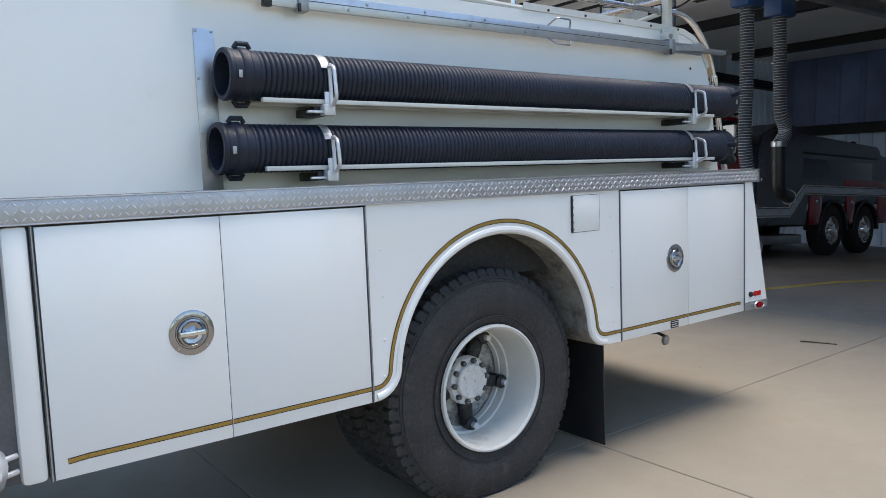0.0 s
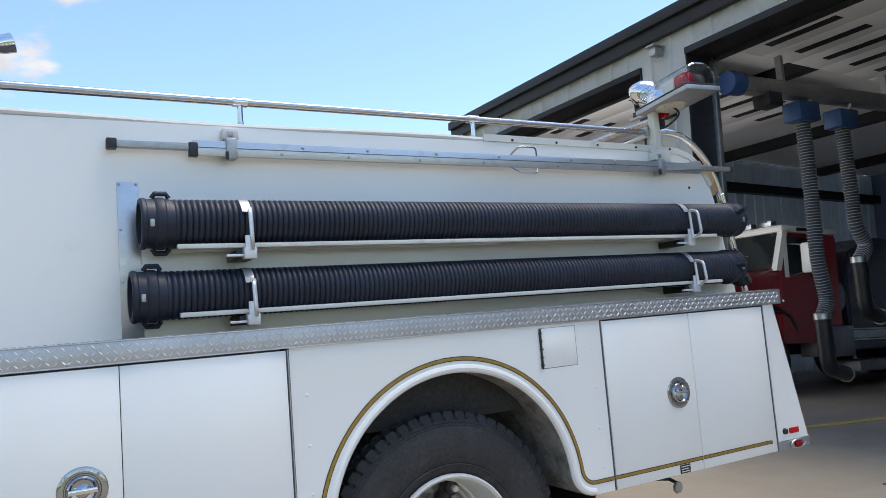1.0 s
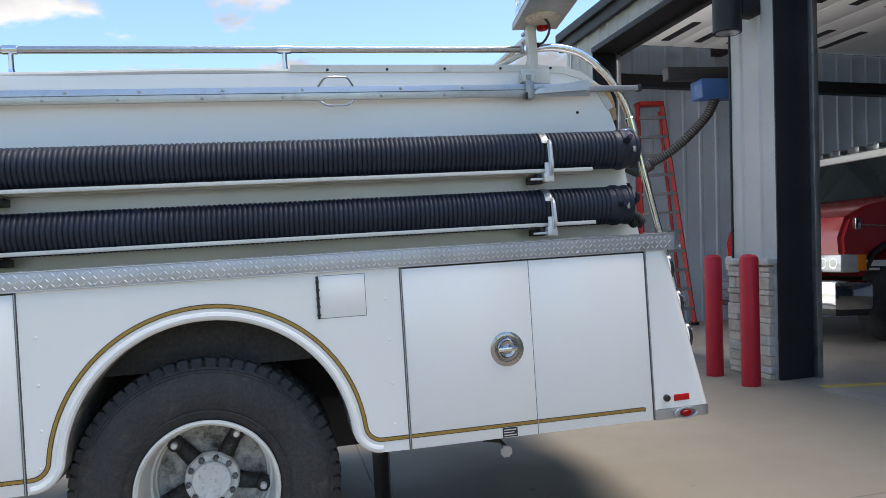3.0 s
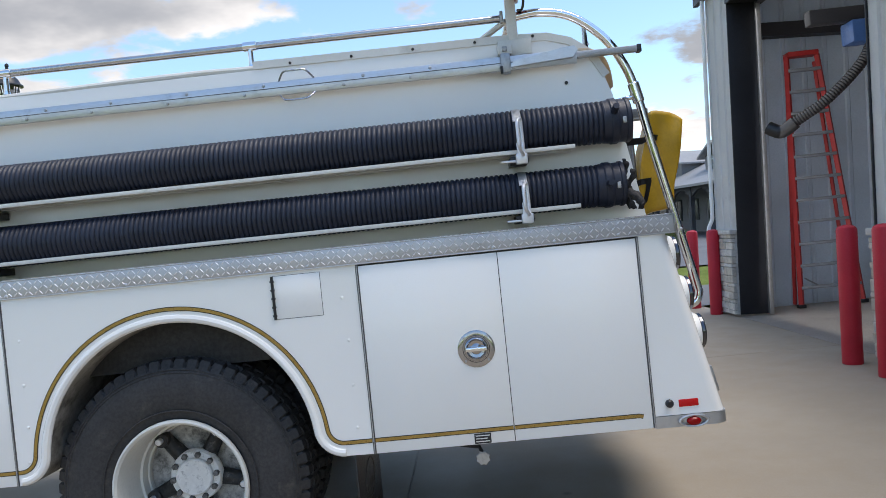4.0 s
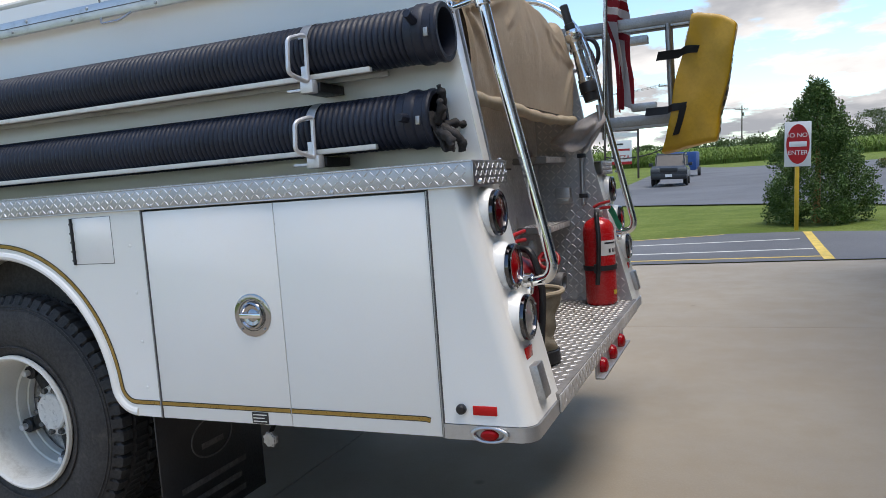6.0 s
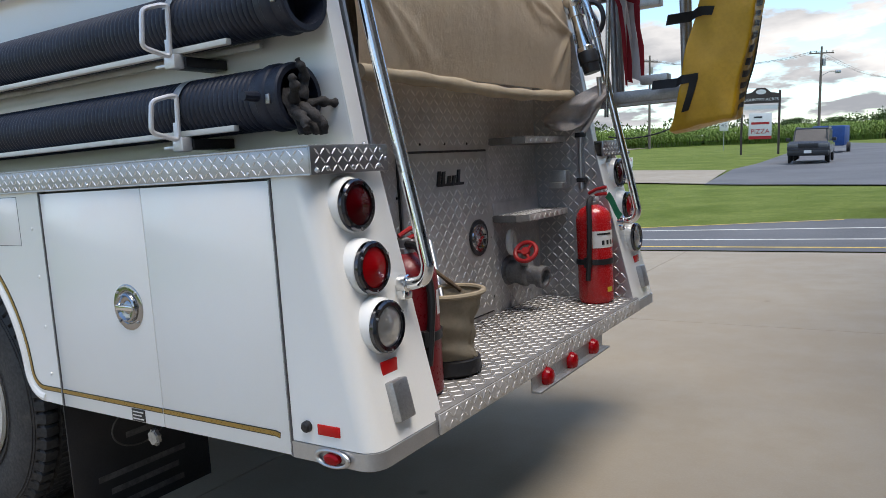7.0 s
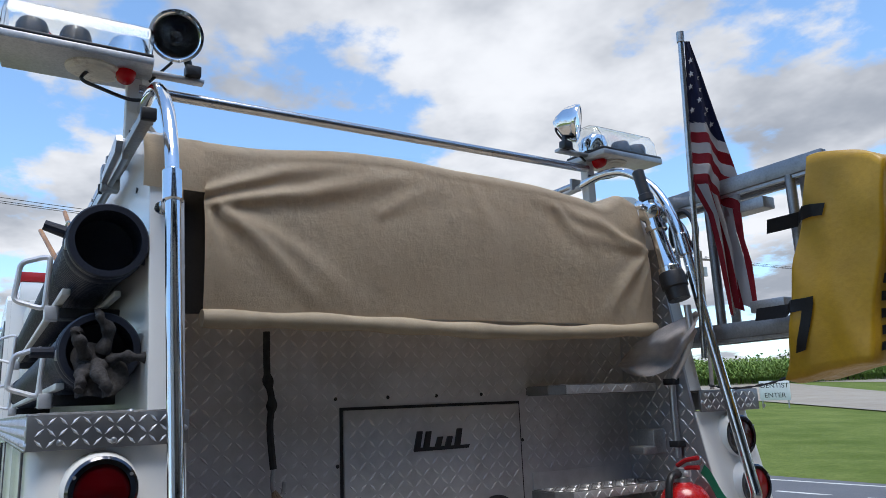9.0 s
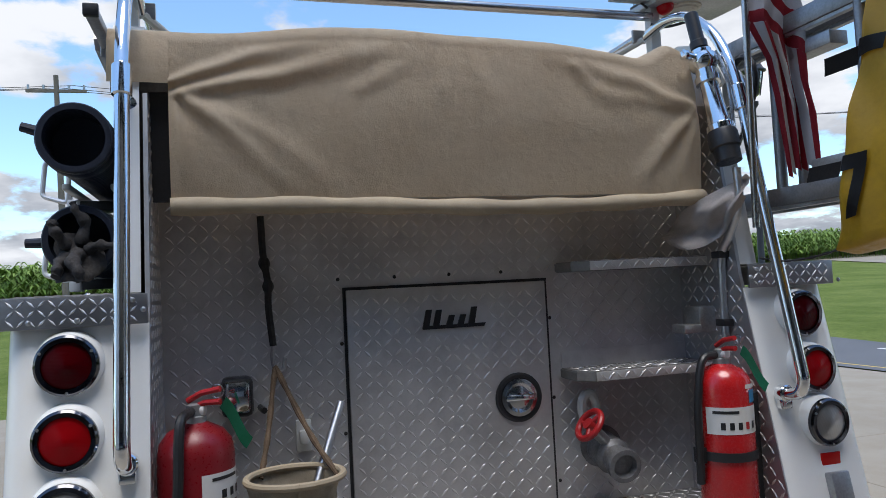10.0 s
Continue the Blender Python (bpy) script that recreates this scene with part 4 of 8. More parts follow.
lozenges(rear_door, (RX + 0.014, 0.912, 0.71), (0, 1, 0), (0, 0, 1), 0.686, 0.742, skip=((0.48, 0.67, 0.26, 0.45), (0.235, 0.475, 0.60, 0.69)), material=LOZENGE_DULL)
P("door_gap", B(RX, RX + 0.004, 0.893, 1.617, 0.69, 1.472), BLACK, rear_door)


def latch_rear(parent, x, y, z, r=0.085):
    bm = bmesh.new()
    lathe(bm, (x, y, z), (1, 0, 0), [(0, r), (0.006, r), (0.009, r * 0.92), (0.007, r * 0.82), (0.004, r * 0.70), (0.004, 0.002)], 36)
    pl = P("latch", bm, BLACK, parent, "round black-rimmed latch")
    bm = bmesh.new()
    lathe(bm, (x + 0.004, y, z), (1, 0, 0), [(0, r * 0.80), (0.008, r * 0.76), (0.010, r * 0.60), (0.003, r * 0.46), (0.009, r * 0.2), (0.009, 0.001)], 32)
    P("cup", bm, LATCH, pl, "polished latch cup")
    P("grip", B(x + 0.008, x + 0.020, y - r * 0.6, y + r * 0.6, z - 0.010, z + 0.010, bevel=0.004), CHROME, pl)


latch_rear(rear_door, RX + 0.014, 1.485, 1.065)
# maker's badge: a plain slanted dark shape with five uprights
bd = P("badge", prism(bmesh.new(), [(1.155, 1.318), (1.372, 1.318), (1.378, 1.330), (1.160, 1.330)], "x", RX + 0.014, RX + 0.020), BLACK, rear_door, "dark slanted maker's badge")
for k, (y, h) in enumerate(((1.165, 0.062), (1.20, 0.060), (1.245, 0.040), (1.285, 0.040), (1.325, 0.064))):
    P("badge_bar", prism(bmesh.new(), [(y - 0.011, 1.322), (y + 0.011, 1.322), (y + 0.024, 1.322 + h), (y + 0.004, 1.322 + h)], "x", RX + 0.014, RX + 0.0215), BLACK, bd)
for y, z in [(0.88, 1.50), (1.07, 1.50), (1.26, 1.50), (1.45, 1.50), (0.885, 1.29), (0.885, 1.0), (1.625, 1.33), (1.625, 1.05), (1.63, 0.76), (1.69, 1.20), (1.78, 1.20), (1.90, 1.20), (2.02, 1.20)]:
    bm = bmesh.new()
    lathe(bm, (RX, y, z), (1, 0, 0), [(0, 0.0065), (0.003, 0.005), (0.005, 0.001)], 10)
    P("rivet", bm, DARK)


def shelf(z, y0, y1, depth):
    bm = bmesh.new()
    pts = [(RX, y0), (RX + depth * 0.75, y0), (RX + depth, y0 + depth * 0.3), (RX + depth, y1), (RX, y1)]
    prism(bm, pts, "z", z - 0.035, z, 0.004)
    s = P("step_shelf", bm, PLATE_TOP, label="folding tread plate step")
    lozenges(s, (RX, y0 + 0.01, z), (1, 0, 0), (0, 1, 0), depth, y1 - y0 - 0.02, 0.03, inside=lambda u, v: u + 0.01 < depth * 0.75 + v * 0.8, material=LOZENGE_DULL)
    P("step_shelf_lip", B(RX + depth - 0.002, RX + depth + 0.004, y0 + depth * 0.3, y1, z - 0.033, z - 0.002, bevel=0.001), PLATE_REAR, s)
    lozenges(s, (RX + depth + 0.004, y0 + depth * 0.35, z - 0.033), (0, 1, 0), (0, 0, 1), y1 - y0 - depth * 0.35, 0.031, 0.03, material=LOZENGE_DULL)
    return s


shelf(1.522, 1.655, 2.165, 0.17)
shelf(1.150, 1.655, 2.165, 0.17)
P("shelf_flange", B(RX, RX + 0.006, 1.66, 2.165, 1.150, 1.210), PLATE_REAR)
# white cast catch block
cb = P("catch_block", B(1.93, 2.02, 2.10, 2.166, 1.255, 1.345, bevel=0.008), ALU_DULL, label="white cast catch block")
P("catch_arm", B(1.95, 2.03, 2.03, 2.10, 1.255, 1.285, bevel=0.006), ALU_DULL, cb)
# discharge pipe with red hand wheel
bm = bmesh.new()
lathe(bm, (RX, 1.79, 0.868), (0.75, -0.07, -0.11), [(0, 0.075), (0.02, 0.075), (0.022, 0.058), (0.07, 0.058), (0.09, 0.062), (0.12, 0.062), (0.135, 0.046), (0.18, 0.046), (0.185, 0.056), (0.215, 0.056), (0.217, 0.040), (0.19, 0.036)], 28)
pipe = P("discharge_pipe", bm, mat("grey_cast_metal", (0.20, 0.20, 0.205), 0.5, 0.5, 0.2, 9, 90, 0.0006, (0.08, 0.075, 0.07), 0.4), label="grey cast discharge pipe")
bm = bmesh.new()
cyl(bm, (RX + 0.09, 1.785, 0.88), (RX + 0.158, 1.68, 0.968), 0.02, 14)
P("valve_stem", bm, ALU_DULL, pipe)
bm = bmesh.new()
tube(bm, [(RX + 0.06, 1.728 + 0.028 * math.cos(a), 1.015 + 0.048 * math.sin(a)) for a in [k * math.pi / 10 for k in range(21)]], 0.017, 10)
P("pull_ring", bm, WHITE_OLD, pipe, "pale cast pull ring")
wc, wn = Vector((RX + 0.160, 1.675, 0.975)), Vector((0.08, -0.78, 0.62)).normalized()
d, s, u = frame_along(wn)
bm = bmesh.new()
tube(bm, [wc + (s * math.cos(a) + u * math.sin(a)) * 0.052 for a in [k * math.pi / 14 for k in range(29)]], 0.011, 10)
for a in (0, 2.09, 4.19):
    tube(bm, [wc, wc + (s * math.cos(a) + u * math.sin(a)) * 0.05], 0.008, 8)
cyl(bm, wc - wn * 0.012, wc + wn * 0.012, 0.02, 14)
P("hand_wheel", bm, RED_OLD, pipe, "red hand wheel")
# lamp bar under the step
br = P("lamp_bracket", B(2.345, 2.385, 0.93, 1.66, 0.545, 0.553, bevel=0.001), ALU_DULL, label="aluminium lamp bracket")
P("lamp_bracket_back", B(2.345, 2.350, 0.93, 1.66, 0.548, 0.604), ALU_DULL, br)
for y in (1.05, 1.29, 1.53):
    bm = bmesh.new()
    lathe(bm, (2.348, y, 0.576), (1, 0, 0), [(0, 0.037), (0.016, 0.037), (0.027, 0.030), (0.033, 0.013), (0.034, 0.001)], 20)
    lm = P("marker_light", bm, RED_GLOW, br, "red clearance light")

# ---- upper flanks, hose bed and rails ----
def upper(side):
    m = (lambda y: y) if side == 0 else (lambda y: WIDE - y)
    prof = [(-4.0, 1.484), (2.140, 1.484), (2.045, 2.04), (2.015, 2.13), (1.975, 2.20), (1.92, 2.255), (1.85, 2.295), (1.76, 2.318), (1.6, 2.325), (-4.0, 2.325)]
    bm = bmesh.new()
    prism(bm, prof, "y", m(0.25), m(0.272))
    up = P("upper_flank", bm, WHITE, label="white hose bed side panel")
    # rear return flange
    bm = bmesh.new()
    edge = [(2.140, 1.484), (2.045, 2.04), (2.015, 2.13), (1.975, 2.20), (1.92, 2.255), (1.85, 2.295), (1.76, 2.318)]
    for (xa, za), (xb, zb) in zip(edge, edge[1:]):
        vs = [bm.verts.new(v) for v in ((xa, m(0.2505), za), (xb, m(0.2505), zb), (xb, m(0.315), zb), (xa, m(0.315), za))]
        bm.faces.new(vs)
    bmesh.ops.remove_doubles(bm, verts=bm.verts, dist=0.0005)
    bmesh.ops.solidify(bm, geom=bm.faces[:], thickness=0.006)
    P("back_flange", bm, WHITE, up)
    # top cap rail
    bm = bmesh.new()
    tube(bm, [(x, m(0.262 + (0.003 * math.sin(x * 5) if x < 0.4 else 0)), 2.335 + (0.006 * math.sin(x * 3.3 + 1) if x < 0.4 else 0)) for x in [-4 + k * 0.2 for k in range(29)]], 0.014, 8)
    P("top_cap", bm, WHITE_OLD, up, "rolled pale top edge")
    cap = [(0.45, 2.345), (1.6, 2.338), (1.78, 2.33), (1.88, 2.30), (1.97, 2.235), (2.03, 2.13)]
    P("cap_strip", ribbon(bmesh.new(), cap, 0.035, "y", m(0.243), m(0.2495)), WHITE_OLD, up, "white cap strip with bolts")
    for x in (0.62, 0.90, 1.18, 1.46, 1.72):
        bm = bmesh.new()
        lathe(bm, (x, m(0.243), 2.338), (0, -1 if side == 0 else 1, 0), [(0, 0.007), (0.005, 0.006), (0.006, 0.001)], 8)
        P("bolt", bm, DARK, up)
    return up


flank = upper(0)
upper(1)
P("hose_bed", B(-4.0, 1.80, 0.272, WIDE - 0.272, 1.46, 2.20), DARK, label="dark hose bed interior")
# perforated scuff strip ahead of the hoses
P("scuff_strip", B(-1.228, -1.150, 0.2455, 0.2505, 1.486, 2.085, bevel=0.001), ALU, flank, "silver scuff strip")
for x, z in ((-1.219, 2.076), (-1.159, 2.076), (-1.219, 1.90), (-1.219, 1.70)):
    bm = bmesh.new()
    lathe(bm, (x, 0.2455, z), (0, -1, 0), [(0, 0.006), (0.003, 0.005), (0.004, 0.001)], 8)
    P("bolt", bm, ALU_DULL, flank)
bm = bmesh.new()
cyl(bm, (1.85, 0.249, 2.115), (1.85, 0.246, 2.115), 0.008, 10)
P("drain_hole", bm, BLACK, flank)

# attic-ladder like slide rail on brackets along the top
sl = P("slide_rail", B(-0.95, 1.90, 0.196, 0.214, 2.188, 2.250, bevel=0.002), ALU, label="aluminium slide rail")
P("slide_groove", B(-0.95, 1.62, 0.1945, 0.1965, 2.2195, 2.2225), SEAM, sl)
P("slide_inner", B(-1.25, 2.17, 0.200, 0.232, 2.212, 2.238, bevel=0.002), ALU_DULL, sl)
P("slide_tip", B(-1.262, -1.225, 0.196, 0.236, 2.205, 2.245, bevel=0.004), BLACK, sl, "black end cap")
P("slide_tip", B(-0.965, -0.93, 0.190, 0.220, 2.183, 2.240, bevel=0.004), BLACK, sl, "black end cap")
P("slide_tip", B(2.165, 2.185, 0.197, 0.236, 2.208, 2.242, bevel=0.004), BLACK, sl, "black end cap")
bm = bmesh.new()
prism(bm, [(1.60, 2.196), (1.88, 2.212), (1.905, 2.240), (1.89, 2.262), (1.84, 2.258), (1.62, 2.222)], "y", 0.180, 0.197, 0.002)
P("slide_arm", bm, ALU, sl)
for x in (-0.5, -0.2, 0.15, 0.5, 0.95, 1.25):
    bm = bmesh.new()
    lathe(bm, (x, 0.196, 2.236), (0, -1, 0), [(0, 0.008), (0.004, 0.006), (0.005, 0.001)], 8)
    P("bolt", bm, ALU_DULL, sl)
    bm = bmesh.new()
    lathe(bm, (x - 0.09, 0.196, 2.204), (0, -1, 0), [(0, 0.008), (0.004, 0.006), (0.005, 0.001)], 8)
    P("bolt", bm, ALU_DULL, sl)
for x in (-0.80, 1.585):
    P("slide_bracket", B(x - 0.030, x + 0.034, 0.200, 0.26, 2.262, 2.305, bevel=0.003), WHITE_OLD, sl)
    P("bracket_bolt", B(x - 0.010, x + 0.012, 0.192, 0.202, 2.272, 2.294, bevel=0.003), ALU_DULL, sl)
    cl = P("slide_clamp", B(x - 0.022, x + 0.022, 0.180, 0.236, 2.176, 2.262, bevel=0.006), ALU_DULL, sl, "grey metal clamp")
    P("clamp_pad", B(x - 0.026, x - 0.014, 0.176, 0.190, 2.172, 2.205, bevel=0.003), BLACK, cl, "black rubber pad")
for z0, z1 in ((2.25, 2.285), (2.188, 2.155)):
    bm = bmesh.new()
    tube(bm, rounded([(0.57, 0.20, z0), (0.60, 0.165, z1), (0.70, 0.165, z1), (0.73, 0.20, z0)], 0.02, 4), 0.0045, 8)
    P("pull_handle", bm, STEEL, sl)

# hose trays and clamps on the ledge side
for zc, zt in ((1.885, 1.812), (1.612, 1.558)):
    tr = P("hose_tray", B(-1.045, 1.835, 0.072, 0.094, zt - 0.010, zt + 0.008, bevel=0.003), WHITE_OLD, label="pale hose tray rail")
    P("tray_rail", B(-1.045, 1.835, 0.205, 0.222, zt - 0.010, zt + 0.008, bevel=0.003), WHITE_OLD, tr)
    for x in (-0.785, 1.60):
        P("tray_bracket", B(x - 0.045, x + 0.035, 0.085, 0.25, zt - 0.050, zt - 0.018, bevel=0.003), BLACK, tr, "dark tray bracket")
        P("clamp_lever", B(x - 0.085, x + 0.02, 0.060, 0.078, zt - 0.046, zt - 0.036, bevel=0.003), CAST, tr, "pale clamp lever")
        P("clamp_foot", B(x - 0.022, x + 0.028, 0.046, 0.085, zt - 0.056, zt - 0.012, bevel=0.005), CAST, tr)
        bm = bmesh.new()
        tube(bm, rounded([(x + 0.004, 0.030, zc + 0.060), (x + 0.012, 0.054, zc + 0.062), (x + 0.012, 0.046, zt - 0.022), (x - 0.010, -0.034, zt + 0.004), (x - 0.010, -0.022, zc + 0.044), (x + 0.004, 0.030, zc + 0.060)], 0.018, 5), 0.0078, 10)
        grid(bm, 3, 10, lambda u, v: Vector((x - 0.020 + 0.036 * u, 0.152 - 0.101 * math.cos(math.pi * 0.5 * v + 0.35), zc + 0.02 + 0.098 * math.sin(math.pi * 0.5 * v + 0.35))), 0.004)
        P("hose_clamp", bm, CAST, tr, "pale over-centre hose clamp")
        P("clamp_strap", B(x - 0.015, x + 0.015, 0.050, 0.056, zt - 0.03, zt + 0.035, bevel=0.002), CAST, tr)

# polished rails
for side in (0, 1):
    m = (lambda y: y) if side == 0 else (lambda y: WIDE - y)
    bm = bmesh.new()
    tube(bm, [(-4.0, m(0.30), 2.452), (1.585, m(0.30), 2.447)], 0.017, 12)
    r = P("top_rail", bm, STEEL, label="stainless top rail")
    for x in (-3.05, -1.89, -0.73, 0.43):
        bm = bmesh.new()
        cyl(bm, (x, m(0.30), 2.34), (x, m(0.30), 2.446), 0.012, 12)
        lathe(bm, (x, m(0.30), 2.335), (0, 0, 1), [(0, 0.028), (0.01, 0.026), (0.016, 0.014), (0.03, 0.013)], 14)
        cyl(bm, (x - 0.03, m(0.30), 2.449), (x + 0.03, m(0.30), 2.449), 0.021, 12)
        P("rail_post", bm, CHROME, r)
    yy = m(0.285)
    bm = bmesh.new()
    tube(bm, spline([(1.62, yy, 2.44), (1.76, yy, 2.452), (1.90, yy, 2.42), (2.03, yy, 2.32), (2.11, yy, 2.20), (2.16, yy, 2.06), (2.215, yy, 1.78), (2.275, yy, 1.50), (2.345, yy, 1.17), (2.352, yy, 1.115), (2.335, yy, 1.08), (2.30, yy, 1.068), (2.262, yy, 1.066)], 6), 0.0195, 14)
    g = P("grab_rail", bm, CHROME, label="bent chrome grab rail")
    bm = bmesh.new()
    cyl(bm, (2.172, yy, 2.0), (2.152, yy, 2.09), 0.026, 16, 0.004)
    cyl(bm, (2.165, yy, 2.03), (2.05, yy, 2.01), 0.011, 12)
    lathe(bm, (2.045, yy, 2.01), (1, 0, 0), [(0, 0.026), (0.012, 0.024), (0.016, 0.01)], 14)
    P("rail_joint", bm, CHROME, g)
    bm = bmesh.new()
    cyl(bm, (2.285, yy, 1.068), (2.25, yy, 1.066), 0.027, 16, 0.004)
    box(bm, 2.245, 2.28, yy - 0.02, yy + 0.02, 1.02, 1.05, 0.004)
    P("rail_foot", bm, CHROME, g)
    # light post
    po = P("light_post", B(1.61, 1.655, m(0.235), m(0.280), 2.28, 2.566, bevel=0.004), WHITE_OLD, label="white square light post")
    P("post_foot", B(1.56, 1.71, m(0.232), m(0.245), 2.26, 2.33, bevel=0.003), WHITE_OLD, po)
    P("rail_collar", B(1.585, 1.60, m(0.27), m(0.33), 2.42, 2.475, bevel=0.004), ALU_DULL, po)
    bm = bmesh.new()
    tube(bm, [(1.20, m(0.62), 2.26), (1.61, m(0.29), 2.43)], 0.014, 8)
    P("post_brace", bm, WHITE_OLD, po)
bm = bmesh.new()
tube(bm, [(1.645, 0.27, 2.515), (1.645, WIDE - 0.27, 2.515)], 0.0185, 14)
P("cross_bar", bm, STEEL, label="stainless cross bar")


def light_bar(side):
    """Clear-domed warning light on a post, with a red lamp beneath and a spot lamp inboard."""
    m = (lambda y: y) if side == 0 else (lambda y: WIDE - y)
    s = -1 if side == 0 else 1
    at = Matrix.Translation((1.66, m(0.23), 2.555)) @ Matrix.Rotation(radians(0), 4, "Z")
    yaw = radians(LIGHT_YAW) * -s
    rot = Matrix.Rotation(yaw, 4, "Z") @ Matrix.Rotation(radians(LIGHT_TILT) * s, 4, "X")
    lb = P("light_bar_base", box(bmesh.new(), -0.115, 0.115, -0.235, 0.20, -0.012, 0.014, 0.004), ALU_DULL, truck, "grey warning light base")
    lb.matrix_basis = Matrix.Translation((1.65, m(0.105), 2.568)) @ rot @ Matrix.Diagonal((1, -s, 1, 1))
    bm = bmesh.new()
    sec = [(-0.10, 0.0), (-0.096, 0.06), (-0.07, 0.105), (-0.03, 0.12), (0.03, 0.12), (0.07, 0.105), (0.096, 0.06), (0.10, 0.0)]
    ra = [[bm.verts.new((x * k, y, 0.028 + z * k)) for x, z in sec] for y, k in ((-0.229, 0.9), (-0.217, 1.0), (0.182, 1.0), (0.194, 0.9))]
    for A, C in zip(ra, ra[1:]):
        for k in range(len(sec) - 1):
            bm.faces.new((A[k], A[k + 1], C[k + 1], C[k]))
    bm.faces.new(ra[0]); bm.faces.new(ra[-1][::-1])
    bmesh.ops.recalc_face_normals(bm, faces=bm.faces[:])
    bmesh.ops.solidify(bm, geom=bm.faces[:], thickness=0.003)
    P("dome", bm, CLEAR, lb, "clear plastic dome").visible_shadow = False
    bm = bmesh.new()
    lathe(bm, (0, 0.125, 0.03), (0, 0, 1), [(0, 0.068), (0.045, 0.066), (0.072, 0.055), (0.088, 0.03), (0.092, 0.001)], 18)
    for v in bm.verts:
        v.co += noise.noise_vector(v.co * 22) * 0.008
    P("rotator", bm, CHROME, lb, "crumpled bright reflector")
    for y in (-0.150, -0.030):
        bm = bmesh.new()
        lathe(bm, (0.030, y, 0.028), (0, 0, 1), [(0, 0.046), (0.045, 0.046), (0.064, 0.038), (0.068, 0.001)], 18)
        P("rotor", bm, BLACK, lb, "dark lamp rotor")
    P("red_filter", box(bmesh.new(), -0.082, -0.020, -0.195, -0.100, 0.036, 0.104, 0.016), RED_GLOW, lb, "red lamp filter")
    P("base_band", box(bmesh.new(), -0.112, 0.112, -0.232, 0.197, 0.0142, 0.026, 0.004), BLACK, lb, "black rubber band")
    P("mirror_block", box(bmesh.new(), -0.076, -0.030, -0.094, 0.000, 0.030, 0.100, 0.006), LABEL_W, lb, "pale reflector block")
    bm = bmesh.new()
    lathe(bm, (0, 0.03, -0.010), (0, 0, -1), [(0, 0.085), (0.008, 0.083), (0.010, 0.07), (0.016, 0.066), (0.018, 0.03)], 24)
    P("swivel_plate", bm, RUSTY, lb, "cream swivel plate stained with rust")
    bm = bmesh.new()
    tube(bm, spline([(0, 0.02, -0.012), (0.02, 0.0, -0.06), (0.03, 0.06, -0.085), (0.02, 0.14, -0.10), (0.0, 0.19, -0.085)], 6), 0.006, 8)
    P("cable", bm, BLACK, lb, "black cable loop")
    bm = bmesh.new()
    lathe(bm, (1.665, m(0.225), 2.545), (1, 0, 0), [(0, 0.03), (0.02, 0.031), (0.04, 0.026), (0.052, 0.014), (0.055, 0.001)], 20)
    P("red_lamp", bm, RED_GLOW, truck, "round red running lamp")
    # spot lamp
    arm = P("spot_arm", B(1.655, 1.69, m(0.26), m(0.47), 2.560, 2.574, bevel=0.002), ALU_DULL, truck, "spot lamp arm")
    c = Vector((1.71, m(0.370), 2.70))
    n = Vector(SPOT_AIM[side]).normalized()
    bm = bmesh.new()
    lathe(bm, c - n * 0.11, n, [(0, 0.006), (0.012, 0.03), (0.05, 0.068), (0.09, 0.082), (0.10, 0.087), (0.115, 0.087), (0.118, 0.078), (0.10, 0.06), (0.07, 0.03), (0.06, 0.002)], 30)
    sp = P("spot_lamp", bm, CHROME, arm, "chrome spot lamp")
    bm = bmesh.new()
    lathe(bm, c + n * 0.0, n, [(0, 0.078), (0.004, 0.074), (0.010, 0.04), (0.012, 0.001)], 28)
    P("spot_glass", bm, SMOKED, arm, "dim lamp lens").visible_shadow = False
    bm = bmesh.new()
    cyl(bm, (c.x - 0.02, c.y + 0.06 * -s, 2.57), (c.x - 0.05, c.y + 0.04 * -s, 2.67), 0.013, 12)
    box(bm, c.x - 0.04, c.x, c.y + 0.035 * -s, c.y + 0.085 * -s, 2.572, 2.61, 0.004)
    P("spot_swivel", bm, BLACK, arm)
    bm = bmesh.new()
    tube(bm, spline([c - n * 0.09, c - n * 0.1 + Vector((0.01, 0.0, -0.06)), Vector((1.67, m(0.30), 2.54))], 6), 0.005, 8)
    P("spot_cable", bm, BLACK, arm)


LIGHT_YAW, LIGHT_TILT = -6.0, 3.0
SPOT_AIM = ((0.86, -0.22, -0.30), (0.70, 0.62, -0.18))
light_bar(0)
light_bar(1)

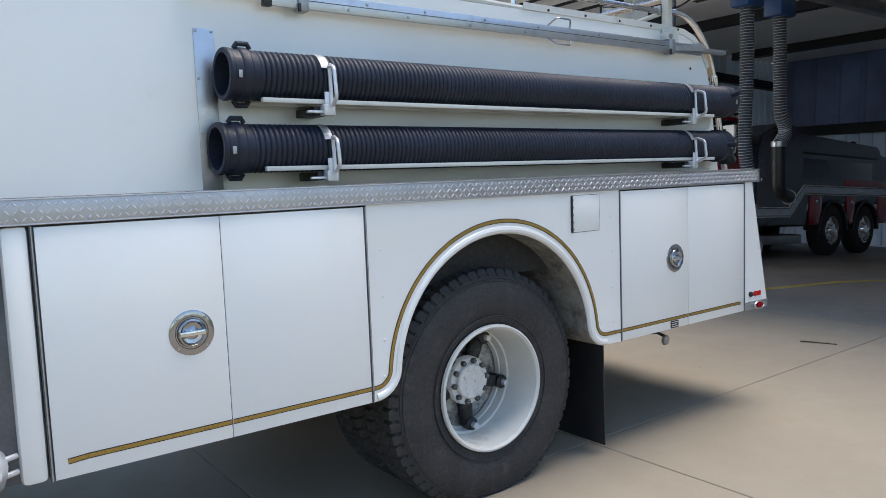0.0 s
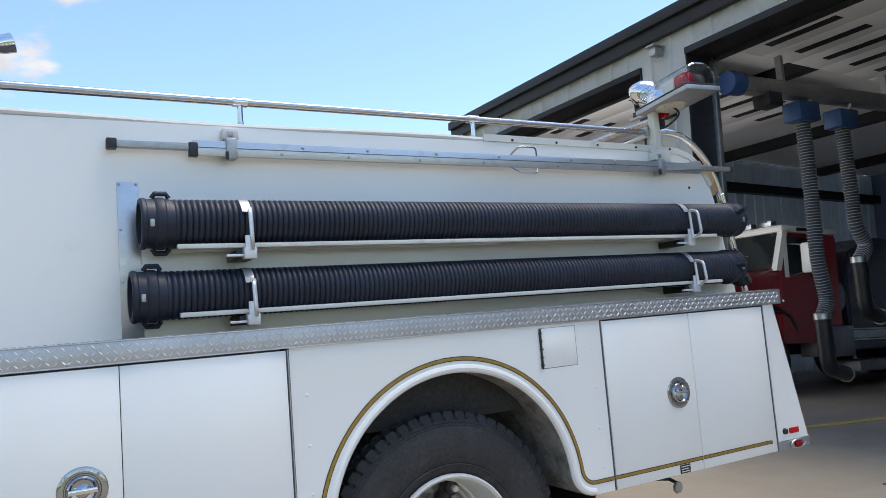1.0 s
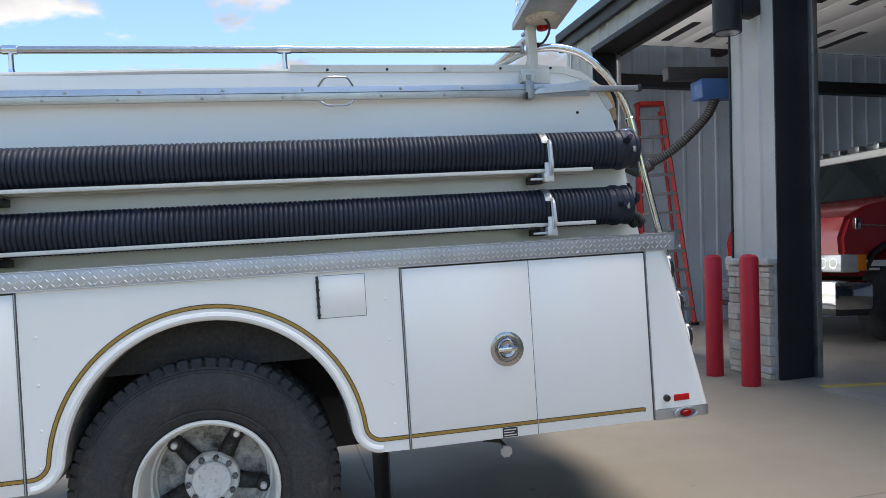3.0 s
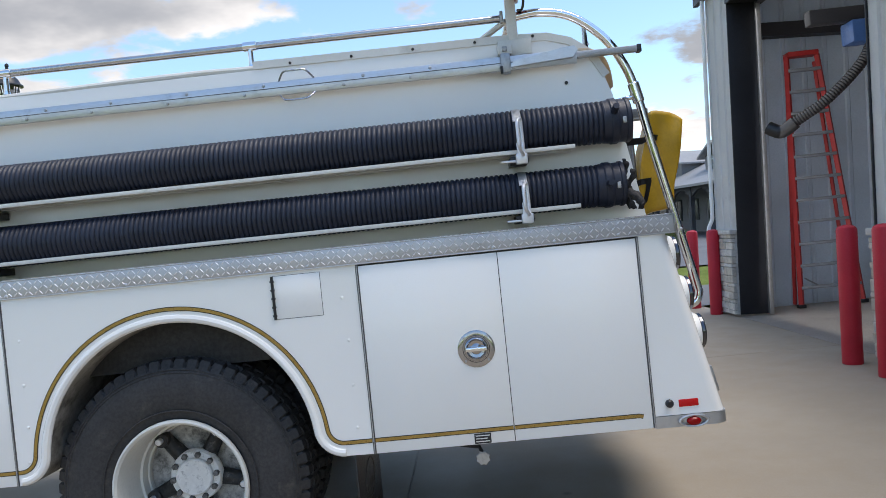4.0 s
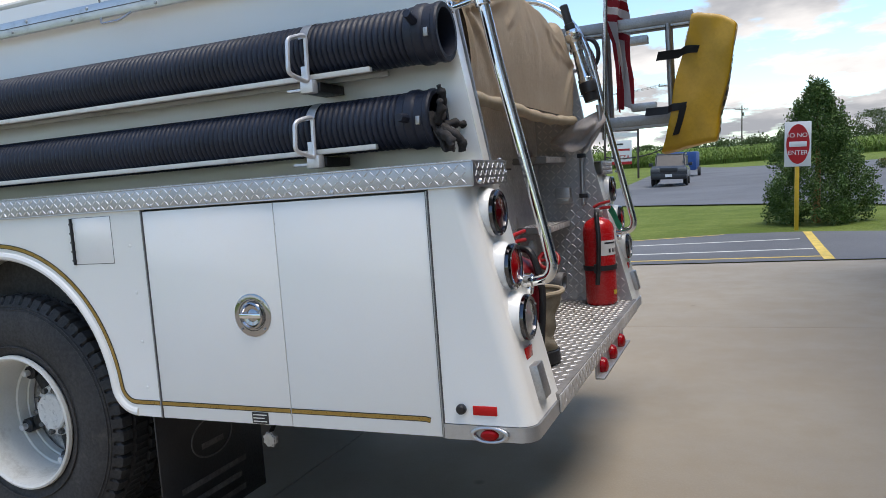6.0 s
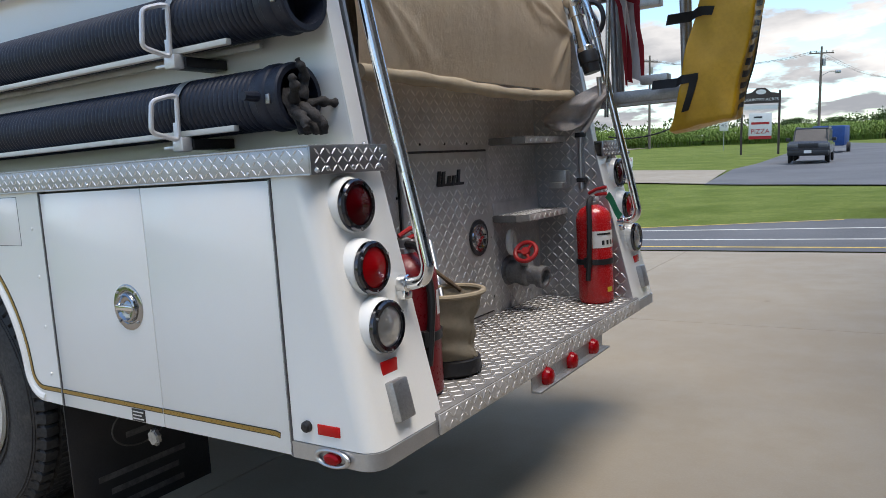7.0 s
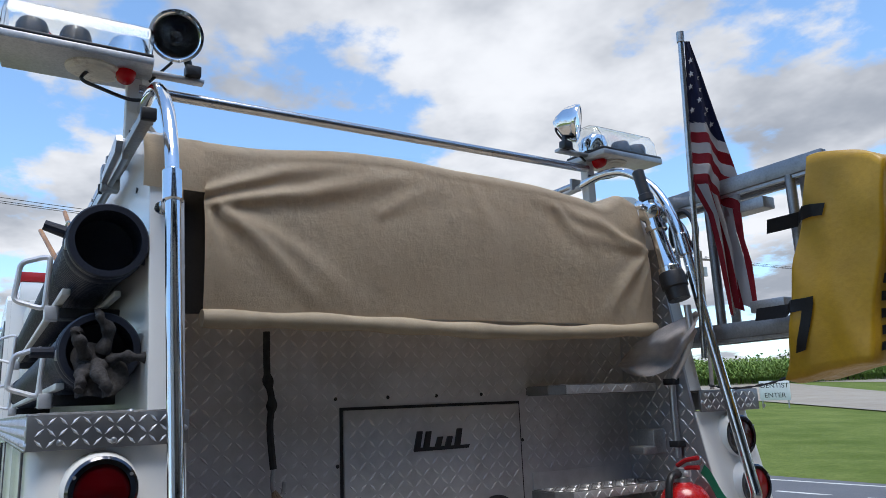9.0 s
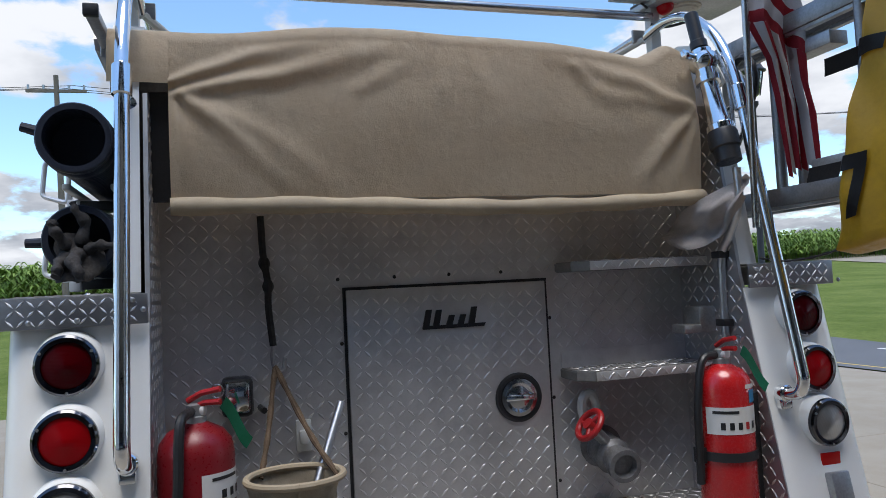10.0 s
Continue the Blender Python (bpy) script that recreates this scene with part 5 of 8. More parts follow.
# ---- wheels ----
def wheel(x, y_out, side):
    s = 1 if side == 0 else -1
    w = thing("wheel", "", "")
    w.parent = truck
    w.location = (x, y_out, 0.515)
    R, W = 0.560, 0.28
    prof = [(0.03, 0.284), (0.012, 0.312), (0.0, 0.385), (-0.004, 0.435), (0.004, 0.485), (0.020, 0.522), (0.036, 0.540), (0.055, R - 0.012), (W - 0.055, R - 0.012), (W - 0.036, 0.540), (W - 0.02, 0.522), (W - 0.004, 0.48), (W, 0.385), (W - 0.012, 0.312), (W - 0.03, 0.284)]
    # moulded in one piece: shoulder lugs and two ribs cut by cross grooves
    n, sub = 60, 6
    cross = prof[:6] + [(0.030, 0.534), (0.040, R - 0.004), (0.055, R), (0.088, R), (0.093, R - 0.014), (0.102, R - 0.014), (0.107, R), (W - 0.107, R), (W - 0.102, R - 0.014), (W - 0.093, R - 0.014), (W - 0.088, R), (W - 0.055, R), (W - 0.040, R - 0.004), (W - 0.030, 0.534)] + prof[-6:]
    bm = bmesh.new()
    rings = []
    for k in range(n * sub):
        ring = []
        for y, r in cross:
            f = (k / sub + (0.5 if y > W / 2 else 0.0) + (0.3 if 0.10 < y < W - 0.10 else 0)) % 1.0
            if r > 0.525 and 0.02 < y < W - 0.02:
                cut = f > 0.70
                if cut:
                    r -= 0.018 if not 0.10 < y < W - 0.10 else 0.008
            a = 2 * math.pi * k / (n * sub)
            ring.append(bm.verts.new((r * math.cos(a), y * s, max(r * math.sin(a), -0.5135))))
        rings.append(ring)
    for k in range(len(rings)):
        A, C = rings[k], rings[(k + 1) % len(rings)]
        for q in range(len(A) - 1):
            bm.faces.new((A[q], A[q + 1], C[q + 1], C[q]))
    bmesh.ops.recalc_face_normals(bm, faces=bm.faces[:])
    t = part("tyre", bm, RUBBER, w, "worn black truck tyre")
    bm = bmesh.new()
    for rr, dd in ((0.338, 0.004), (0.502, 0.0115), (0.514, 0.0165)):
        tube(bm, [(rr * math.cos(q), s * (dd - 0.001), rr * math.sin(q)) for q in [k * math.pi / 36 for k in range(73)]], 0.0035, 6, cap=False)
    part("sidewall_rib", bm, RUBBER, t)
    # white demountable rim: deep barrel with rolled flange
    bm = bmesh.new()
    lathe(bm, (0, 0, 0), (0, s, 0), [(0.012, 0.300), (-0.004, 0.298), (-0.008, 0.289), (0.002, 0.279), (0.05, 0.272), (0.13, 0.267), (0.185, 0.260), (0.188, 0.250), (0.232, 0.245), (0.235, 0.238), (0.262, 0.236), (0.262, 0.28)], 64, cap=False)
    rim = part("rim", bm, WHITE_OLD, w, "white demountable wheel rim")
    # cast five-spoke spider
    bm = bmesh.new()
    lathe(bm, (0, 0.155 * s, 0), (0, s, 0), [(0.002, 0.001), (0.0, 0.078), (0.006, 0.084), (0.022, 0.086), (0.024, 0.112), (0.034, 0.118), (0.06, 0.12), (0.10, 0.10)], 36)
    hub = part("hub", bm, mat("flaked_hub_paint", (0.72, 0.715, 0.69), 0.45, 0, 0.08, 16, 70, 0.0006, (0.03, 0.028, 0.025), 0.42), w, "white hub cap with flaked paint")
    for k in range(5):
        a = radians(SPOKE0 + 72 * k)
        c0, c1 = Vector((0.085 * math.cos(a), 0.235 * s, 0.085 * math.sin(a))), Vector((0.25 * math.cos(a), 0.238 * s, 0.25 * math.sin(a)))
        bm = bmesh.new()
        cyl(bm, c0, c1, 0.040, 14, 0, 0.030)
        part("spoke", bm, SPOKE, hub, "black cast spoke with flaked paint")
        q = Vector((0.226 * math.cos(a), 0.20 * s, 0.226 * math.sin(a)))
        bm = bmesh.new()
        cyl(bm, q + Vector((0, 0.05 * s, 0)), q - Vector((0, 0.016 * s, 0)), 0.034, 12, 0.008)
        part("lug_clamp", bm, BLACK, hub)
        bm = bmesh.new()
        cyl(bm, q - Vector((0, 0.010 * s, 0)), q - Vector((0, 0.044 * s, 0)), 0.015, 10, 0.004)
        part("lug_stud", bm, CAST, hub)
        e = radians(SPOKE0 + 36 + 72 * k)
        for off in (-18, 18):
            q = Vector((0.100 * math.cos(e + radians(off)), 0.180 * s, 0.100 * math.sin(e + radians(off))))
            bm = bmesh.new()
            cyl(bm, q + Vector((0, 0.008 * s, 0)), q - Vector((0, 0.022 * s, 0)), 0.0135, 6, 0.002)
            part("hub_nut", bm, SPIDER, hub)
    bm = bmesh.new()
    lathe(bm, (0, 0.275 * s, 0), (0, s, 0), [(0, 0.255), (0.02, 0.255), (0.021, 0.05)], 40)
    part("brake_drum", bm, DRUM, w, "dark brake drum with flaked paint")
    return w


SPOKE0 = -13
SPOKE = mat("black_cast_spoke", (0.022, 0.022, 0.022), 0.6, 0.1, 0.3, 10, 60, 0.001, (0.30, 0.29, 0.27), 0.28)
DRUM = mat("chipped_drum_paint", (0.60, 0.59, 0.56), 0.55, 0, 0.2, 7, 60, 0.001, (0.012, 0.012, 0.012), 1.0)
SPIDER = mat("flaked_white_cast_iron", (0.20, 0.195, 0.185), 0.6, 0.1, 0.3, 14, 60, 0.001, (0.012, 0.012, 0.012), 1.0)
w0 = wheel(0.0, 0.045, 0)
copy_thing(w0, Matrix.Translation((0.0, 0.36, 0.515)))
w1 = wheel(0.0, WIDE - 0.045, 1)
bm = bmesh.new()
cyl(bm, (0, 0.3, 0.515), (0, WIDE - 0.3, 0.515), 0.09, 16)
P("axle", bm, DARK)
for y in (0.78, 1.58):
    P("chassis_rail", B(-4.0, 1.78, y, y + 0.09, 0.72, 0.98), DARK)
P("step_frame", B(0.9, 2.28, 0.35, WIDE - 0.35, 0.56, 0.604), DARK)
# mud flap behind the wheel with unreadable maker's marks
flap = P("mud_flap", B(0.765, 0.773, 0.045, 0.70, 0.045, 0.62, bevel=0.003), BLACK, label="black rubber mud flap")
MARK = mat("worn_grey_print", (0.10, 0.095, 0.09), 0.7, 0, 0.3, 20, 90, 0)
bm = bmesh.new()
tube(bm, [(0.7735, 0.36 + 0.13 * math.cos(a), 0.40 + 0.085 * math.sin(a)) for a in [k * math.pi / 16 for k in range(33)]], 0.004, 6)
P("flap_oval", bm, MARK, flap)
for k, (y0, y1) in enumerate(((0.26, 0.40), (0.12, 0.54), (0.17, 0.50), (0.14, 0.52))):
    P("flap_text_bar", B(0.7725, 0.7742, y0 + 0.03, y1 + 0.03, 0.36 - 0.065 * k - (0.08 if k else 0), 0.385 - 0.065 * k - (0.08 if k else 0)), MARK, flap)

# forward end of the body, pump panel and cab
P("front_column", B(-1.93, -1.852, -0.001, 0.24, SILL, 1.404, bevel=0.02), WHITE, label="white body column")
P("pump_panel", B(-2.75, -1.96, 0.10, WIDE - 0.10, 0.62, 1.476, bevel=0.01), PLATE_SIDE, label="tread plate pump panel")
P("pump_panel_upper", B(-2.75, -1.96, 0.16, WIDE - 0.16, 1.484, 2.32, bevel=0.01), WHITE_OLD)
bm = bmesh.new()
tube(bm, rounded([(-2.04, 0.02, 1.35), (-2.04, -0.05, 1.35), (-2.04, -0.05, 0.62), (-2.04, 0.02, 0.62)], 0.04), 0.017, 12)
P("grab_rail", bm, CHROME, label="chrome grab rail beside the pump panel")
bm = bmesh.new()
lathe(bm, (-2.035, 0.10, 0.685), (0, -1, 0), [(0, 0.05), (0.02, 0.068), (0.08, 0.074), (0.15, 0.070), (0.18, 0.05), (0.19, 0.001)], 26)
for v in bm.verts:
    v.co += noise.noise_vector(v.co * 45) * 0.007
P("inlet_cap", bm, CAST, label="foil-wrapped pump inlet cap")
for z in (0.655, 0.705):
    bm = bmesh.new()
    cyl(bm, (-1.985, -0.01, z), (-1.935, 0.02, z), 0.009, 10)
    P("cap_pin", bm, CAST)
bm = bmesh.new()
prism(bm, [(-5.6, 0.75), (-2.78, 0.75), (-2.78, 2.45), (-2.95, 2.52), (-4.7, 2.52), (-4.95, 2.40), (-5.15, 1.65), (-5.6, 1.55)], "y", 0.04, WIDE - 0.04, 0.03)
cab = P("cab", bm, WHITE, label="white crew cab")
P("cab_visor", B(-3.25, -2.74, 0.12, WIDE - 0.12, 2.42, 2.58, bevel=0.01), WHITE, cab, "white rear roof box")
P("visor_band", B(-3.255, -2.735, 0.115, WIDE - 0.115, 2.582, 2.66, bevel=0.006), RED_OLD, cab, "red roof band")
for y in (0.034, WIDE - 0.040):
    P("cab_window", B(-4.75, -3.95, y, y + 0.006, 1.62, 2.28, bevel=0.002), BLACK, cab, "dark cab window")
    P("cab_window", B(-3.8, -2.95, y, y + 0.006, 1.62, 2.28, bevel=0.002), BLACK, cab, "dark cab window")
bm = bmesh.new()
lathe(bm, (-3.3, 0.35, 2.52), (0, 0, 1), [(0, 0.07), (0.06, 0.068), (0.10, 0.05), (0.115, 0.001)], 18)
P("cab_beacon", bm, RED_LENS, cab, "red beacon")
bm = bmesh.new()
tube(bm, rounded([(-2.80, -0.01, 0.9), (-2.80, -0.12, 0.95), (-2.80, -0.14, 2.1), (-2.80, 0.02, 2.2)], 0.06), 0.014, 10)
P("cab_rail", bm, CHROME, cab)
bm = bmesh.new()
lathe(bm, (-4.7, -0.22, 2.0), (1, 0.05, 0), [(0, 0.02), (0.02, 0.085), (0.035, 0.09), (0.04, 0.08)], 20)
tube(bm, [(-4.7, -0.2, 2.0), (-4.7, 0.05, 1.9)], 0.012, 8)
P("mirror", bm, CHROME, cab, "round chrome mirror")
copy_thing(w0, Matrix.Translation((-4.4, 0.10, 0.515)))
copy_thing(w1, Matrix.Translation((-4.4, WIDE - 0.10, 0.515)))
for x, y in ((0.47, 0.42),):
    bm = bmesh.new()
    lathe(bm, (x, y, 2.20), (0, 0, 1), [(0, 0.03), (0.10, 0.03), (0.11, 0.075), (0.14, 0.07), (0.165, 0.03), (0.17, 0.001)], 20)
    P("vent_cap", bm, BLACK, label="black domed vent cap")
# chrome deck gun on the roof walk ahead of the hose bed
bm = bmesh.new()
gd = Vector((0.93, 0.05, 0.30)).normalized()
lathe(bm, Vector((-1.565, 1.2, 2.955)) - gd * 0.75, gd, [(0, 0.05), (0.40, 0.045), (0.42, 0.058), (0.48, 0.058), (0.50, 0.042), (0.66, 0.036), (0.70, 0.046), (0.745, 0.048), (0.75, 0.034), (0.70, 0.03)], 24)
gun = P("deck_gun", bm, CHROME, label="chrome deck gun barrel")
bm = bmesh.new()
tube(bm, [(-2.28, 1.165, 2.2), (-2.28, 1.165, 2.72)], 0.06, 16)
P("gun_riser", bm, CHROME, gun)

# ---- things carried on the engine ----
def hose(name, x0, x1, y, z, label):
    t = thing(name, label, "hose", "suction hoses on the flank")
    R, pitch = 0.089, 0.0215
    a, b = x0 + 0.115, x1 - 0.10
    n = int((b - a) / pitch)
    prof = []
    for k in range(n):
        for f, r in ((0.0, R - 0.004), (0.22, R + 0.002), (0.5, R + 0.0035), (0.78, R + 0.002)):
            prof.append(((k + f) * (b - a) / n, r))
    prof.append((b - a, R - 0.004))
    bm = bmesh.new()
    lathe(bm, (a, y, z), (1, 0, 0), prof, 28, cap=False)
    part("tube", bm, HOSE, t, "ribbed black rubber tube", smooth=75)
    for end, s in ((x0, 1), (x1, -1)):
        bm = bmesh.new()
        lathe(bm, (end, y, z), (s, 0, 0), [(0.15, 0.074), (0.0, 0.078), (0.0, 0.093), (0.006, 0.097), (0.018, 0.097), (0.022, 0.093), (0.05, 0.093), (0.054, 0.096), (0.060, 0.099), (0.084, 0.099), (0.090, 0.094), (0.11, 0.092), (0.118, 0.090)], 40, cap=False)
        c = part("coupling", bm, HOSE, t, "black hose coupling", smooth=30)
        for ang in (100, 280) if s > 0 else ((163, 343) if z > 1.75 else (180, 12)):
            d = Vector((0, math.cos(radians(ang)), math.sin(radians(ang))))
            q = Vector((end + s * 0.075, y, z))
            bm = bmesh.new()
            if s > 0:
                tube(bm, [q + d * 0.095 + Vector((-0.03, 0, 0)), q + d * 0.112 + Vector((-0.02, 0, 0)), q + d * 0.112 + Vector((0.02, 0, 0)), q + d * 0.095 + Vector((0.03, 0, 0))], 0.010, 8)
            else:
                tube(bm, [q + d * 0.090, q + d * 0.15], lambda f: 0.016 - 0.003 * f, 10)
            part("lug", bm, HOSE, c)
        bm = bmesh.new()
        q = Vector((end + s * 0.035, y - 0.092, z - 0.01))
        box(bm, q.x - 0.008, q.x + 0.008, q.y - 0.006, q.y + 0.003, q.z - 0.014, q.z + 0.014, 0.003)
        part("latch_tab", bm, ALU_DULL, c, "small steel latch tab")
        bm = bmesh.new()
        lathe(bm, (end + s * 0.11, y, z), (s, 0, 0), [(0, 0.076), (0.004, 0.05), (0.006, 0.001)], 28, cap=False)
        part("bore", bm, HOSE, c, "dark inside of the hose")
    return t


hose("suction_hose", -1.165, 2.085, 0.152, 1.908, "ribbed black suction hose clamped on the upper tray")
hose("suction_hose", -1.205, 2.035, 0.152, 1.636, "ribbed black suction hose clamped on the lower tray")


def glove():
    """A limp leather work glove stuffed into the open end of the lower hose."""
    bm = bmesh.new()
    cx, cy, cz = 2.035, 0.152, 1.650

    def palm(u, v):
        a = 2 * math.pi * u
        w = 0.056 * math.sin(math.pi * (0.18 + 0.74 * v)) ** 0.6
        return Vector((cx + 0.030 - 0.045 * v + 0.013 * math.sin(a) * (1.1 - 0.4 * v), cy - 0.012 + 0.012 * math.sin(v * 4) + w * math.cos(a) * (1 + 0.25 * math.sin(3 * a + v * 5)), cz - 0.128 + 0.135 * v))
    grid(bm, 26, 16, palm)
    for pts, r0, r1 in ((((0.0, 0.005, -0.02), (0.01, 0.015, 0.03), (0.02, -0.004, 0.062), (0.015, -0.016, 0.088)), 0.019, 0.010),
                        (((0.0, -0.03, -0.03), (0.03, -0.048, 0.0), (0.035, -0.062, 0.024), (0.03, -0.050, 0.032)), 0.017, 0.010),
                        (((0.0, 0.02, -0.04), (0.03, 0.05, -0.032), (0.045, 0.09, -0.036), (0.05, 0.128, -0.042)), 0.018, 0.008),
                        (((0.0, 0.0, -0.05), (0.05, -0.01, -0.07), (0.075, 0.005, -0.10), (0.07, 0.01, -0.13)), 0.022, 0.012),
                        (((0.0, -0.03, -0.06), (0.045, -0.045, -0.08), (0.06, -0.05, -0.115)), 0.019, 0.012)):
        tube(bm, spline([Vector((cx, cy, cz)) + Vector(p) for p in pts], 6), lambda f, r0=r0, r1=r1: 0.95 * (r0 + (r1 - r0) * f) + 0.0025 * math.sin(f * 19), 9)
    for v in bm.verts:
        v.co += 0.006 * noise.noise_vector(v.co * 32) + 0.003 * noise.noise_vector(v.co * 80)
    return solo("work_glove", bm, mat("dark_grey_work_glove", (0.036, 0.033, 0.033), 0.85, 0, 0.35, 18, 150, 0.002), "limp dark grey glove stuffed in the hose end", "glove", smooth=70)


glove()


# canvas cover over the hose bed
def tarp_top(y):
    return 2.243 + 0.040 * math.exp(-((y - 1.10) / 0.48) ** 2) + 0.034 * math.exp(-((y - 2.05) / 0.055) ** 2) - 0.012 * math.exp(-((y - 1.93) / 0.06) ** 2) + 0.005 * math.sin(y * 9)


# ridges of the hanging cloth, in (y, z): start, bend, end, height, half width
RIDGES = (((0.39, 2.08), (0.62, 2.16), (0.90, 2.22), 0.030, 0.025), ((0.42, 2.05), (0.72, 2.11), (1.12, 2.235), 0.035, 0.031),
          ((0.42, 2.04), (0.53, 1.95), (0.73, 1.77), 0.030, 0.025), ((0.46, 2.03), (0.66, 1.92), (0.86, 1.76), 0.019, 0.034),
          ((0.40, 2.04), (0.42, 1.92), (0.45, 1.79), 0.019, 0.020), ((0.94, 2.07), (1.06, 2.14), (1.20, 2.21), 0.012, 0.034),
          ((2.09, 2.04), (1.86, 2.13), (1.60, 2.20), 0.035, 0.029), ((2.09, 2.02), (1.93, 2.06), (1.74, 2.10), 0.022, 0.029),
          ((2.09, 2.02), (1.98, 1.90), (1.88, 1.77), 0.024, 0.025), ((2.10, 2.00), (2.06, 1.90), (2.03, 1.78), 0.016, 0.020),
          ((1.66, 2.17), (1.72, 2.10), (1.84, 2.04), 0.016, 0.029), ((1.30, 2.20), (1.38, 2.0), (1.36, 1.78), 0.009, 0.051))


def seg_near(p, a, b):
    d = b - a
    f = min(1.0, max(0.0, (p - a).dot(d) / d.length_squared))
    return (p - (a + d * f)).length, f


def tarp_fold(y, z):
    """Tension folds that run out from the tied corners, over broad slack."""
    f = 0.016 * noise.noise(Vector((y * 1.7, z * 2.6, 4.0))) + 0.004 * noise.noise(Vector((y * 6, z * 5.0, 9)))
    p = Vector((y, z)) + 0.012 * Vector((noise.noise(Vector((y * 7, z * 7, 1))), noise.noise(Vector((y * 7, z * 7, 5)))))
    for a, b, c, h, w in RIDGES:
        a, b, c = Vector(a), Vector(b), Vector(c)
        d1, f1 = seg_near(p, a, b)
        d2, f2 = seg_near(p, b, c)
        d, t = (d1, f1 * 0.5) if d1 < d2 else (d2, 0.5 + f2 * 0.5)
        w *= 1.25 * (0.45 + 0.75 * t)
        k = math.sin(math.pi * min(1.0, 0.16 + 0.84 * t) ** 0.8) if t < 1 else 0.0
        # sharp on one side, slack on the other
        f += 0.8 * h * (0.25 + 0.75 * k) * (math.exp(-(d / w) ** 2) - 0.35 * math.exp(-(d / (2.3 * w)) ** 2))
    return f


def tarp_point(u, v):
    y = 0.392 + u * 1.722
    top = tarp_top(y)
    if v < 0.55:
        f = v / 0.55
        z = 1.736 + f * (top - 0.055 - 1.736)
        x = 2.062 - 0.028 * f * f + tarp_fold(y, z) + 0.012 * math.sin(f * math.pi)
        return Vector((x, y, z))
    if v < 0.68:
        a = (v - 0.55) / 0.13 * math.pi / 2
        z0 = top - 0.055
        x0 = 2.034 + tarp_fold(y, z0)
        return Vector((x0 - 0.065 + 0.065 * math.cos(a) * 1.0, y, z0 + 0.055 * math.sin(a)))
    f = (v - 0.68) / 0.32
    x0 = 2.034 - 0.065 + tarp_fold(y, top - 0.055)
    return Vector((x0 - f * 3.0, y, top + 0.012 * noise.noise(Vector((y * 3, f * 9, 2))) - 0.03 * f * 0))


tarp = thing("hose_bed_cover", "tan canvas cover hanging in folds over the hose bed", "tarpaulin")
bm = grid(bmesh.new(), 190, 130, tarp_point, 0.004)
part("cover", bm, CANVAS, tarp, smooth=80)
bm = bmesh.new()
pts = [Vector((2.062 + tarp_fold(0.392 + u * 1.722, 1.736), 0.389 + u * 1.728, 1.718 + 0.007 * math.sin(u * 7) - 0.012 * math.sin(u * math.pi))) for u in [k / 60 for k in range(61)]]
tube(bm, pts, lambda t: 0.025 + 0.003 * math.sin(t * 40), 12)
part("hem", bm, CANVAS_HEM, tarp, "pale rolled hem", smooth=70)


def tab_point(u, v):
    """The end of the cover turned out over the panel's edge, up and over the top."""
    y = 0.232 + u * 0.163
    f = v
    if f < 0.6:
        z = 2.072 + f / 0.6 * 0.135
        x = 2.054 - 0.030 * (f / 0.6) ** 2 + 0.006 * noise.noise(Vector((y * 11, z * 8, 1)))
    else:
        a = (f - 0.6) / 0.4 * math.pi / 2
        z = 2.207 + 0.05 * math.sin(a)
        x = 2.024 - 0.10 * (1 - math.cos(a)) - 0.02 * (f - 0.6)
    return Vector((x, y, z))


part("side_tab", grid(bmesh.new(), 14, 24, tab_point, 0.004), CANVAS, tarp, smooth=80)
# black sheet added behind the cover's edge for the shade in the gap
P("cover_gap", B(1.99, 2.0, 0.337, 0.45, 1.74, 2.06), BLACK)


